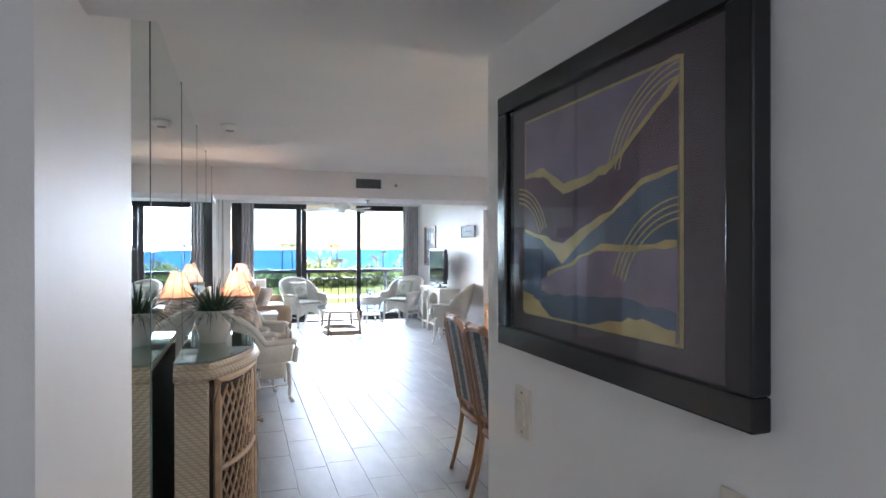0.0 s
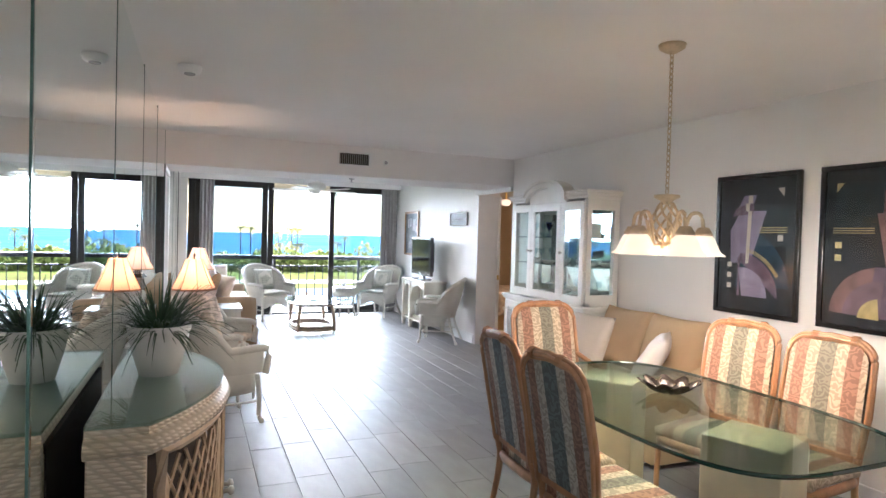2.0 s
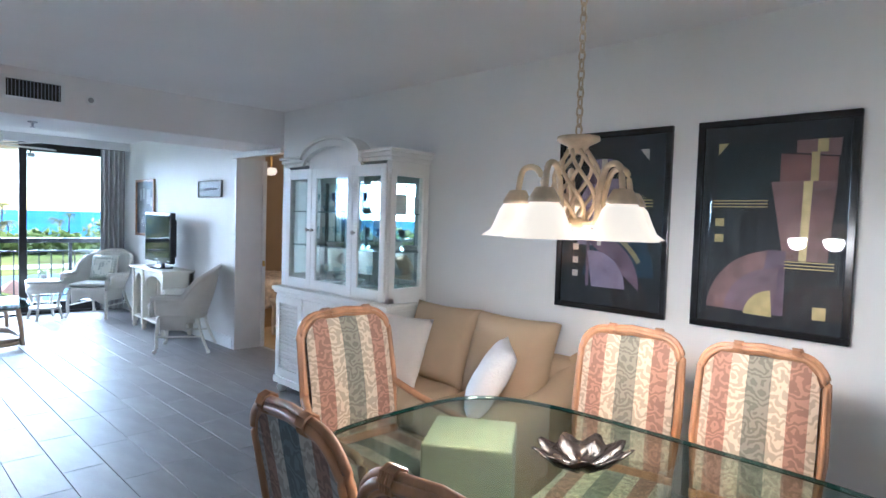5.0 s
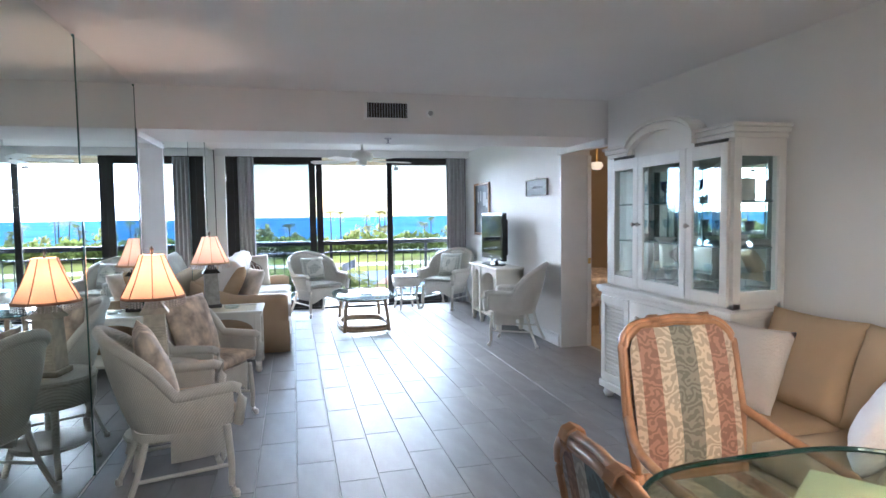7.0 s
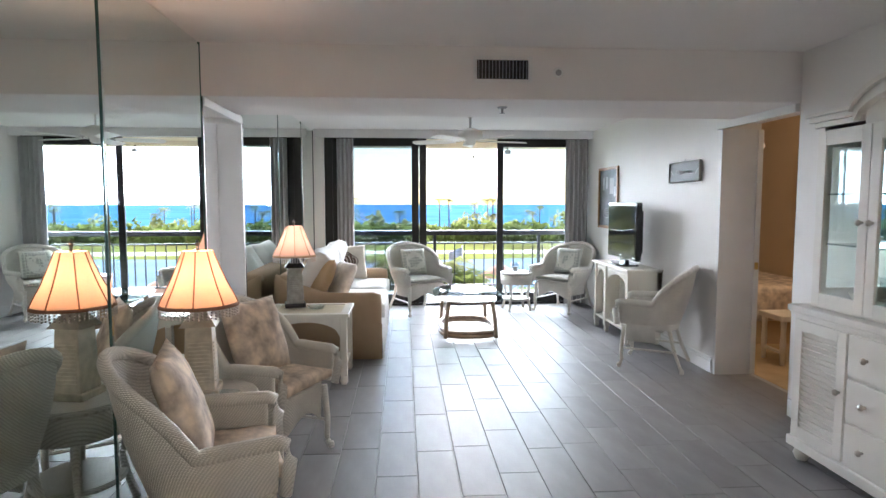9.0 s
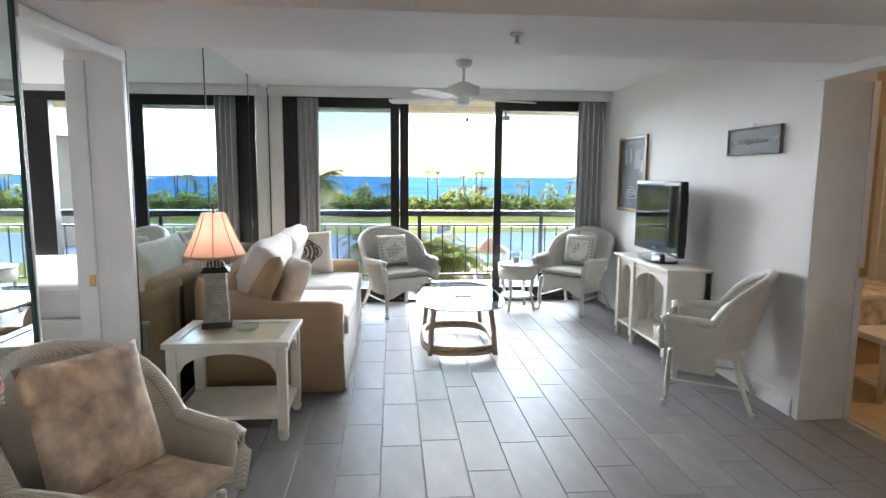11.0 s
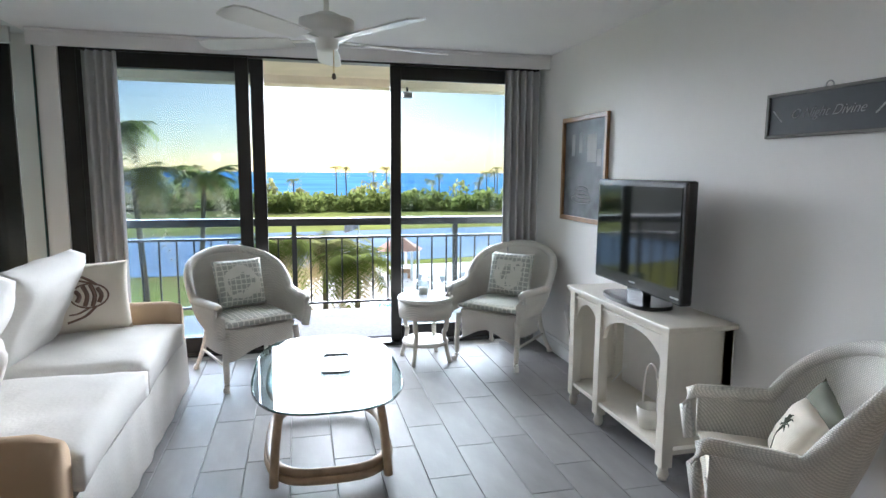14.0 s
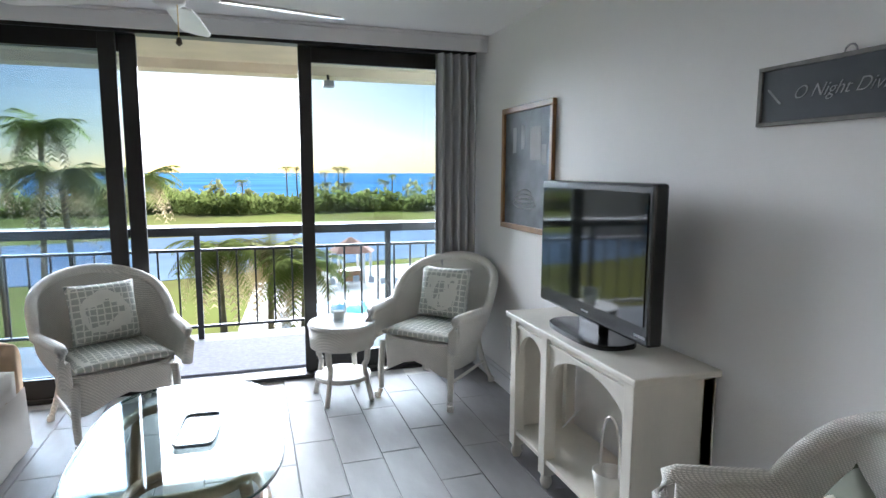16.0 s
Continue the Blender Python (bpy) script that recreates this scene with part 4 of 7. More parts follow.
co = thing("tv_console", "cream painted console with two arches and open shelf", "console table", "", pose(4.345, 10.65, 0, 0, 0, -90))
w, d, h = 1.05, 0.36, 0.78
part("top", box(-w / 2 - 0.03, w / 2 + 0.03, -d / 2 - 0.02, d / 2, h - 0.028, h, 0.006), CREAM, co)
part("side_panel", box(-w / 2, -w / 2 + 0.025, -d / 2 + 0.05, d / 2, 0.16, h - 0.028, 0.002), CREAM, co)
part("side_panel", box(w / 2 - 0.025, w / 2, -d / 2 + 0.05, d / 2, 0.18, h - 0.028, 0.002), CREAM, co)
part("back_rail", box(-w / 2 + 0.03, w / 2 - 0.03, d / 2 - 0.04, d / 2 - 0.02, h - 0.2, h - 0.028, 0.002), CREAM, co)
for x in (-w / 2 + 0.03, -0.16, w / 2 - 0.03):
    part("leg", box(x - 0.03, x + 0.03, -d / 2, -d / 2 + 0.06, 0.07, h - 0.028, 0.004), CREAM, co)
    turned_foot(x, -d / 2 + 0.03, co)
for x in (-w / 2 + 0.03, w / 2 - 0.03):
    part("leg", box(x - 0.03, x + 0.03, d / 2 - 0.06, d / 2 - 0.003, 0.07, h - 0.028, 0.004), CREAM, co)
    turned_foot(x, d / 2 - 0.033, co)
for xa, xb in ((-w / 2 + 0.06, -0.19), (-0.13, w / 2 - 0.06)):
    part("arched_apron", stand(arch_front(xb - xa, 0.21, 0.022, 0.72), pose((xa + xb) / 2, -d / 2 + 0.03, h - 0.24)), CREAM, co)
    part("moulding", box(xa, xb, -d / 2 + 0.008, -d / 2 + 0.018, h - 0.075, h - 0.06, 0.002), CREAM, co)
part("lower_shelf", box(-w / 2 + 0.01, w / 2 - 0.01, -d / 2 + 0.01, d / 2 - 0.01, 0.13, 0.155, 0.003), CREAM, co)
bk = thing("basket", "small white bucket with a tall handle on the shelf", "basket", "", pose(4.28, 10.42, 0.155))
part("bucket", lathe([(0, 0), (0.055, 0), (0.07, 0.11), (0.064, 0.11), (0.05, 0.008), (0, 0.008)], 20), WHITEWOOD, bk, smooth=True)
part("handle", tube([(0, 0.067 * math.cos(a * math.pi / 14), 0.10 + 0.24 * math.sin(a * math.pi / 14) ** 0.6) for a in range(15)], 0.006, 6), WHITEWOOD, bk)

tv = thing("television", "black flat-screen television standing on the console", "television", "", pose(4.32, 10.67, 0.78, 0, 0, -92))
part("bezel", boxes([(-0.465, 0.465, -0.03, 0.035, 0.07, 0.68)], 0.012), BLACKPLASTIC, tv)
part("screen", box(-0.435, 0.435, -0.0335, -0.031, 0.145, 0.645), SCREEN, tv, "dark glossy screen")
part("back_shell", box(-0.40, 0.40, 0.036, 0.075, 0.14, 0.60, 0.02), BLACKPLASTIC, tv)
part("neck", box(-0.09, 0.09, -0.01, 0.04, 0.012, 0.075, 0.004), BLACKPLASTIC, tv)
part("stand", slab(superellipse(0.26, 0.125, 3.0, 40), 0.0, 0.02, 0.006), BLACKPLASTIC, tv)
part("logo_bar", box(-0.03, 0.03, -0.0335, -0.031, 0.105, 0.113), GREY, tv, "small pale maker's bar")
part("button_strip", box(0.38, 0.45, -0.034, -0.031, 0.10, 0.108), GREY, tv, "grey button strip")

# ---- coffee table ----
ct = thing("coffee_table", "oval glass coffee table on a bent rattan base", "coffee table", "", pose(2.61, 10.88, 0))
part("glass_top", slab(superellipse(0.375, 0.62, 3.0, 64), 0.438, 0.450, 0.003), TOPGLASS, ct, "clear oval glass top")
part("glass_edge", tube([(x * 1.001, y * 1.001, 0.4435) for x, y in superellipse(0.375, 0.62, 3.0, 64)], 0.0062, 6, closed=True), TABLEEDGE, ct, "dark green glass edge")
for z, a, b in ((0.415, 0.29, 0.44), (0.05, 0.31, 0.46), (0.085, 0.30, 0.45)):
    part("hoop", tube([(x, y, z) for x, y in superellipse(a, b, 3.2, 48)], 0.022, 8, closed=True), RATTAN_PALE, ct, smooth=True)
for sx in (-1, 1):
    for sy in (-1, 1):
        for off in (-0.02, 0.02):
            part("leg", tube(curve_pts([(sx * 0.23, sy * (0.39 + off), 0.42), (sx * 0.255, sy * (0.40 + off), 0.24), (sx * 0.27, sy * (0.42 + off), 0.03)], 4), 0.021, 8), RATTAN_PALE, ct, smooth=True)
tray = thing("glass_tray", "rectangular textured silver glass tray on the table", "tray", "", pose(2.66, 10.90, 0.4505, 0, 0, -4))
TRAYM = mat("silvered_glass", (0.34, 0.40, 0.42), 0.18, metal=0.5, vary=0.5, scale=38, bump=0.6, bscale=60)
part("plate", slab(superellipse(0.075, 0.155, 7, 40), 0.0, 0.008), TRAYM, tray)
part("rim", tube([(x, y, 0.012) for x, y in superellipse(0.075, 0.155, 7, 40)], 0.007, 6, closed=True), TRAYM, tray)

# ---- china hutch ----
hu = thing("china_hutch", "white painted china hutch with arched crown, glass doors", "china cabinet", "", pose(4.32, 6.75, 0, 0, 0, -90))
HW, HD = 1.44, 0.40
part("base", boxes([(-HW / 2, HW / 2, -HD / 2, HD / 2, 0.10, 0.85)], 0.004), WHITEWOOD, hu)
part("plinth", boxes([(-HW / 2 - 0.015, HW / 2 + 0.015, -HD / 2 - 0.015, HD / 2, 0.075, 0.13)], 0.006), WHITEWOOD, hu)
for x in (-HW / 2 + 0.05, HW / 2 - 0.05):
    for y in (-HD / 2 + 0.04, HD / 2 - 0.05):
        part("foot", lathe([(0, 0), (0.028, 0), (0.045, 0.035), (0.03, 0.075), (0, 0.075)], 14), WHITEWOOD, hu, smooth=True, at=pose(x, y, 0))
part("ledge", boxes([(-HW / 2 - 0.03, HW / 2 + 0.03, -HD / 2 - 0.03, HD / 2, 0.85, 0.885), (-HW / 2 - 0.018, HW / 2 + 0.018, -HD / 2 - 0.018, HD / 2 - 0.002, 0.83, 0.849)], 0.006), WHITEWOOD, hu)
KNOBM = mat("pewter_knob", (0.5, 0.46, 0.40), 0.35, metal=0.6)


def knob(x, y, z, parent):
    part("knob", lathe([(0, 0), (0.008, 0), (0.008, 0.012), (0.017, 0.02), (0.014, 0.03), (0, 0.034)], 12), KNOBM, parent, smooth=True, at=pose(x, y, z, 90, 0, 0))


yf = -HD / 2
for sx in (-1, 1):
    xa, xb = (-HW / 2 + 0.03, -HW / 2 + 0.42) if sx < 0 else (HW / 2 - 0.42, HW / 2 - 0.03)
    dr = part("door", boxes([(xa, xa + 0.06, yf - 0.02, yf - 0.001, 0.15, 0.81), (xb - 0.06, xb, yf - 0.02, yf - 0.001, 0.15, 0.81), (xa + 0.06, xb - 0.06, yf - 0.02, yf - 0.001, 0.15, 0.21), (xa + 0.06, xb - 0.06, yf - 0.02, yf - 0.001, 0.75, 0.81)], 0.002), WHITEWOOD, hu)
    for k in range(18):
        z = 0.215 + k * 0.03
        part("slat", stand(box(xa + 0.06, xb - 0.06, -0.003, 0.003, -0.016, 0.016), pose(0, yf - 0.008, z + 0.012, 28, 0, 0)), WHITEWOOD, dr)
    knob(xb - 0.03 if sx < 0 else xa + 0.03, yf - 0.02, 0.50, dr)
for k, (za, zb) in enumerate(((0.15, 0.36), (0.375, 0.585), (0.60, 0.81))):
    dr = part("drawer", box(-0.285, 0.285, yf - 0.02, yf - 0.001, za, zb, 0.004), WHITEWOOD, hu)
    knob(-0.16, yf - 0.02, (za + zb) / 2, dr)
    knob(0.16, yf - 0.02, (za + zb) / 2, dr)
# upper case
UW, UF, UB = 1.34, -HD / 2 + 0.05, HD / 2
for row in [(-UW / 2, -UW / 2 + 0.05, UF, UF + 0.05, 0.885, 1.86), (UW / 2 - 0.05, UW / 2, UF, UF + 0.05, 0.885, 1.86), (-UW / 2, -UW / 2 + 0.05, UB - 0.05, UB - 0.02, 0.885, 1.86), (UW / 2 - 0.05, UW / 2, UB - 0.05, UB - 0.02, 0.885, 1.86), (-UW / 2, UW / 2, UB - 0.02, UB, 0.885, 1.90), (-UW / 2, UW / 2, UF, UB - 0.02, 1.86, 1.90), (-UW / 2, UW / 2, UF, UB - 0.02, 0.886, 0.92),
     (-UW / 2, -UW / 2 + 0.03, UF + 0.05, UB - 0.05, 1.76, 1.86), (UW / 2 - 0.03, UW / 2, UF + 0.05, UB - 0.05, 1.76, 1.86), (-UW / 2, -UW / 2 + 0.03, UF + 0.05, UB - 0.05, 0.92, 0.99), (UW / 2 - 0.03, UW / 2, UF + 0.05, UB - 0.05, 0.92, 0.99)]:
    part("case_board", boxes([row], 0.002), WHITEWOOD, hu)
part("mirror_back", box(-UW / 2 + 0.05, UW / 2 - 0.05, UB - 0.026, UB - 0.022, 0.93, 1.85), MIRROR, hu, "mirrored back")
for sx in (-1, 1):
    part("side_pane", box(sx * (UW / 2 - 0.018) - 0.002, sx * (UW / 2 - 0.018) + 0.002, UF + 0.05, UB - 0.05, 0.99, 1.76), CABGLASS, hu, "clear glass side").visible_shadow = False
for z in (1.23, 1.50):
    part("glass_shelf", box(-UW / 2 + 0.04, UW / 2 - 0.04, UF + 0.04, UB - 0.03, z, z + 0.008), mat("shelf_glass", (0.10, 0.16, 0.15), 0.1), hu, "glass shelf")
for xa, xb in ((-UW / 2 + 0.03, -0.27), (-0.265, 0.265), (0.27, UW / 2 - 0.03)):
    dr = part("glass_door", boxes([(xa, xa + 0.06, UF - 0.02, UF - 0.001, 0.90, 1.84), (xb - 0.06, xb, UF - 0.02, UF - 0.001, 0.90, 1.84), (xa + 0.06, xb - 0.06, UF - 0.02, UF - 0.001, 0.90, 0.97), (xa + 0.06, xb - 0.06, UF - 0.02, UF - 0.001, 1.76, 1.84)], 0.003), WHITEWOOD, hu)
    part("pane", box(xa + 0.058, xb - 0.058, UF - 0.012, UF - 0.009, 0.968, 1.762), CABGLASS, dr, "clear glass").visible_shadow = False
    knob(xb - 0.03 if xb < 0.2 else xa + 0.03, UF - 0.02, 1.36, dr)


def arch_band(xw, z0, rise, t0, t1, y0, y1):
    """An arched moulding over the middle door."""
    bm = bmesh.new()
    n = 20
    rows = []
    for i in range(n + 1):
        u = 2 * i / n - 1
        c = rise * math.sqrt(max(0, 1 - u * u * 0.98))
        rows.append([bm.verts.new(v) for v in ((u * xw, y0, z0 + c + t0), (u * xw, y0, z0 + c + t1), (u * xw, y1, z0 + c + t1), (u * xw, y1, z0 + c + t0))])
    for a, b in zip(rows, rows[1:]):
        for k in range(4):
            bm.faces.new((a[k], b[k], b[(k + 1) % 4], a[(k + 1) % 4]))
    bm.faces.new(rows[0])
    bm.faces.new(rows[-1][::-1])
    bmesh.ops.recalc_face_normals(bm, faces=bm.faces[:])
    return bm


for z0, z1, o in ((1.86, 1.89, 0.015), (1.89, 1.92, 0.035), (1.92, 1.94, 0.05)):
    part("crown", boxes([(-UW / 2 - o, -0.33, UF - o, UB, z0, z1), (0.33, UW / 2 + o, UF - o, UB, z0, z1)], 0.005), WHITEWOOD, hu)
part("arch_panel", arch_band(0.33, 1.84, 0.14, -0.14, 0.04, UF - 0.004, UF + 0.03), WHITEWOOD, hu)
part("arch_moulding", arch_band(0.36, 1.84, 0.15, 0.0, 0.05, UF - 0.05, UF + 0.05), WHITEWOOD, hu, smooth=False)
part("arch_moulding", arch_band(0.38, 1.84, 0.16, 0.045, 0.07, UF - 0.065, UF + 0.06), WHITEWOOD, hu)


def in_hutch(x, y, z):
    return pose(4.32, 6.75, 0, 0, 0, -90) @ pose(x, y, z)


rng = random.Random(5)
GOBLET = [(0, 0), (0.03, 0), (0.03, 0.004), (0.005, 0.01), (0.005, 0.07), (0.03, 0.10), (0.034, 0.15), (0.031, 0.15), (0.026, 0.105), (0, 0.08)]
for z in (0.921, 1.238, 1.508):
    for i in range(9):
        x = -0.56 + i * 0.14 + rng.uniform(-0.02, 0.02)
        y = rng.uniform(-0.05, 0.08)
        kind = (i + int(z * 10)) % 4
        if z > 1.5 and kind in (0, 2) and abs(x) < 0.4:
            tagged(part("wine_glass", lathe(GOBLET, 16), BLUEGLASS, None, smooth=True, at=in_hutch(x, y, z)), "cobalt blue wine glass on a hutch shelf", "glass", "hutch glassware")
        elif kind == 1:
            tagged(part("bowl", lathe([(0, 0), (0.03, 0), (0.055, 0.05), (0.051, 0.05), (0.026, 0.006), (0, 0.006)], 20), CHINA if z < 1.5 else CRYSTAL, None, smooth=True, at=in_hutch(x, y, z)), "small footed bowl on a hutch shelf", "bowl", "hutch china")
        elif kind == 3 and z < 1.5:
            tagged(part("plate_stack", lathe([(0, 0), (0.05, 0), (0.075, 0.03), (0.07, 0.034), (0, 0.02)], 24), CHINA, None, smooth=True, at=in_hutch(x, y, z)), "stack of white china plates in the hutch", "plates", "hutch china")
        elif x > 0.4 and z > 1.5:
            tagged(part("canister", lathe([(0, 0), (0.05, 0), (0.05, 0.13), (0, 0.135)], 20), CHINA, None, smooth=True, at=in_hutch(x, y, z)), "cream ceramic canister in the hutch", "canister", "hutch china")
        else:
            tagged(part("wine_glass", lathe(GOBLET, 16), CRYSTAL, None, smooth=True, at=in_hutch(x, y, z)), "clear crystal wine glass on a hutch shelf", "glass", "hutch glassware")

# ---- love seat ----
ls = thing("love_seat", "tan upholstered love seat with rolled arms, bun feet", "love seat", "", pose(4.10, 5.38, 0, 0, 0, -90))
part("base", box(-0.60, 0.60, -0.40, 0.38, 0.10, 0.32, 0.03, 3), TAN, ls, smooth=True)
part("back_frame", box(-0.66, 0.66, 0.22, 0.42, 0.10, 0.72, 0.06, 4), TAN, ls, smooth=True)
for sx in (-1, 1):
    bm = rounded_arm(-0.10, 0.10, -0.40, 0.40, 0.60)
    part("arm", stand(bm, pose(sx * 0.64, 0, 0, 0, 0, -90)), TAN, ls, smooth=True)
    part("seat_cushion", stand(cushion(0.54, 0.62, 0.17, 0.3, 14, 0.008, sx, 0.6), pose(sx * 0.272, -0.10, 0.39)), TAN, ls, smooth=True)
    part("back_cushion", stand(cushion(0.56, 0.50, 0.22, 0.45, 14, 0.012, sx + 3, 0.3), pose(sx * 0.27, 0.17, 0.68, 72, 0, 0)), TAN, ls, smooth=True)
    part("foot", lathe([(0, 0), (0.03, 0), (0.045, 0.05), (0.03, 0.10), (0, 0.10)], 14), WHITEWOOD, ls, smooth=True, at=pose(sx * 0.55, -0.34, 0))
    part("foot", lathe([(0, 0), (0.03, 0), (0.045, 0.05), (0.03, 0.10), (0, 0.10)], 14), WHITEWOOD, ls, smooth=True, at=pose(sx * 0.55, 0.32, 0))
pillow("throw_pillow", "ivory cable-knit pillow on the love seat", pose(3.98, 5.78, 0.66, 0, -66, 10), 0.44, 0.46, 0.15, KNIT, 31)
pillow("throw_pillow", "white cable-knit pillow leaning on the love seat arm", pose(3.95, 4.98, 0.65, 0, -60, -48), 0.42, 0.42, 0.15, fabric("white_knit", (0.78, 0.75, 0.74), bump=1.0, bscale=70), 32)

# ---- dining set ----


def back_outline(n=10, w=0.235, z0=0.50, z1=1.08, r=0.11):
    pts = [(-w + 0.02, z0)]
    pts += [(-w - 0.006, z0 + (z1 - r - z0) * 0.5), (-w, z1 - r)]
    for i in range(1, n + 1):
        a = math.pi - math.pi / 2 * i / n
        pts.append((-w + r + r * math.cos(a), z1 - r + r * math.sin(a)))
    pts.append((0, z1 + 0.012))
    half = pts[:-1]
    return half + [pts[-1]] + [(-x, z) for x, z in reversed(half)]


def lean(z):
    return 0.22 + 0.16 * max(0, z - 0.45) ** 1.25 * 1.3


def dining_chair(label, at, arms=False):
    root = thing("dining_chair", label, "chair", "dining chairs", at)
    out = back_outline()
    for off, dy in ((0.0, 0.0), (0.013, 0.010), (-0.013, 0.010), (0.0, 0.022)):
        part("back_frame", tube([((1 + off * 3) * x, lean(z) + dy, z + off * (1 if z > 0.9 else 0)) for x, z in out], 0.012, 8), RATTAN, root, smooth=True)
    for x in (-0.11, 0.11):
        part("binding", tube([(x + k * 0.008, lean(1.085) + 0.012 + 0.024 * math.sin(a * math.pi / 4), 1.088 + 0.024 * math.cos(a * math.pi / 4)) for k in range(5) for a in range(8)], 0.0045, 5), RATTAN, root, "wrapped cane binding")
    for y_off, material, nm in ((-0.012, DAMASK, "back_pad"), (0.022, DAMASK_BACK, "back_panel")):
        bm = bmesh.new()
        n, m = 10, 14
        g = []
        for j in range(m + 1):
            z = 0.53 + (1.068 - 0.53) * j / m
            half = 0.218 if z < 0.97 else 0.218 - (0.11 - math.sqrt(max(0, 0.11 ** 2 - (z - 0.97) ** 2)))
            row = []
            for i in range(n + 1):
                u = 2 * i / n - 1
                puff = 0.02 * (1 - u ** 4) * (1 - (2 * j / m - 1) ** 4)
                row.append(bm.verts.new((u * half, lean(z) + y_off + (-puff if y_off < 0 else puff * 0.2), z)))
            g.append(row)
        for j in range(m):
            for i in range(n):
                bm.faces.new((g[j][i], g[j][i + 1], g[j + 1][i + 1], g[j + 1][i]))
        if y_off < 0:
            part(nm, bm, material, root, "striped damask pad", smooth=True)
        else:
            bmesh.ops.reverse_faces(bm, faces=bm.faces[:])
            part(nm, bm, material, root, "darker striped damask panel", smooth=True)
    part("seat_frame", tube([(x, y - 0.01, 0.42) for x, y in superellipse(0.245, 0.235, 4.5, 36)], 0.024, 8, closed=True), RATTAN, root, smooth=True)
    part("seat", stand(cushion(0.48, 0.46, 0.10, 0.35, 14, 0.004, 2, 0.5), pose(0, -0.01, 0.465)), DAMASK, root, "striped damask seat", smooth=True)
    part("lower_rail", box(-0.20, 0.20, lean(0.5) - 0.012, lean(0.5) + 0.012, 0.49, 0.53, 0.006), RATTAN, root)
    for sx in (-1, 1):
        part("leg", tube(curve_pts([(sx * 0.22, -0.215, 0.42), (sx * 0.225, -0.225, 0.2), (sx * 0.215, -0.235, 0.0)], 4), 0.021, 8, 0.014), RATTAN, root, smooth=True)
        part("leg", tube(curve_pts([(sx * 0.218, 0.235, 0.52), (sx * 0.215, 0.215, 0.40), (sx * 0.21, 0.25, 0.2), (sx * 0.205, 0.31, 0.0)], 4), 0.022, 8, 0.014), RATTAN, root, smooth=True)
        if arms:
            part("arm", tube(curve_pts([(sx * 0.235, 0.28, 0.74), (sx * 0.29, 0.12, 0.67), (sx * 0.30, -0.10, 0.64), (sx * 0.285, -0.20, 0.61), (sx * 0.25, -0.19, 0.44)], 6), 0.018, 8), RATTAN, root, smooth=True)
    return root


SLIM = Matrix.Diagonal((0.86, 0.90, 0.945, 1))
first = dining_chair("carved rattan dining chair with striped damask upholstery", facing(2.58, 4.12, 1, -0.06) @ SLIM)
for m in (facing(2.54, 3.64, 1, 0.04), facing(3.59, 4.10, -0.96, -0.22), facing(3.62, 3.64, -0.98, -0.12)):
    copy_thing(first, m)
dining_chair("rattan armchair with striped damask upholstery at the table head", facing(3.18, 4.88, -0.03, -1) @ Matrix.Diagonal((1, 1, 0.95, 1)), True)
dining_chair("rattan armchair with striped damask upholstery at the table end", facing(3.12, 2.72, 0.02, 1), True)

tb = thing("dining_table", "thick glass dining table on cream stone pedestals", "dining table", "", pose(3.03, 3.80, 0))
part("glass_top", slab(superellipse(0.53, 0.845, 3.8, 72), 0.735, 0.7525, 0.004), TABLEGLASS, tb, "thick clear glass top")
part("glass_edge", tube([(x * 1.001, y * 1.001, 0.744) for x, y in superellipse(0.53, 0.845, 3.8, 72)], 0.008, 6, closed=True), TABLEEDGE, tb, "dark green glass edge")
for x, y, r in ((0.08, 0.55, 35), (-0.02, -0.45, 20)):
    part("pedestal", stand(box(-0.15, 0.15, -0.15, 0.15, 0.0, 0.734, 0.008), pose(x, y, 0, 0, 0, r)), ONYX, tb, "cream stone pedestal", )
bw = bmesh.new()
rows = []
for r, z in ((0.0, 0.004), (0.05, 0.004), (0.10, 0.025), (0.14, 0.055), (0.135, 0.058), (0.095, 0.032), (0.045, 0.012), (0, 0.012)):
    rows.append([bw.verts.new((1.0 * r * math.cos(2 * math.pi * i / 48) * (1 + 0.12 * math.sin(9 * 2 * math.pi * i / 48) * (r / 0.14)), 0.75 * r * math.sin(2 * math.pi * i / 48) * (1 + 0.12 * math.sin(9 * 2 * math.pi * i / 48) * (r / 0.14)), z + 0.012 * math.sin(9 * 2 * math.pi * i / 48) * (r / 0.14))) for i in range(48)])
for a, b in zip(rows, rows[1:]):
    for i in range(48):
        bw.faces.new((a[i], a[(i + 1) % 48], b[(i + 1) % 48], b[i]))
bmesh.ops.remove_doubles(bw, verts=bw.verts[:], dist=0.0003)
tagged(part("shell_bowl", bw, mat("black_gold_glaze", (0.02, 0.015, 0.012), 0.25, vary=0.7, scale=12, spec=0.35), None, smooth=True, at=pose(3.09, 3.90, 0.7535, 0, 0, -30)), "black scalloped shell bowl with gold rim", "bowl")

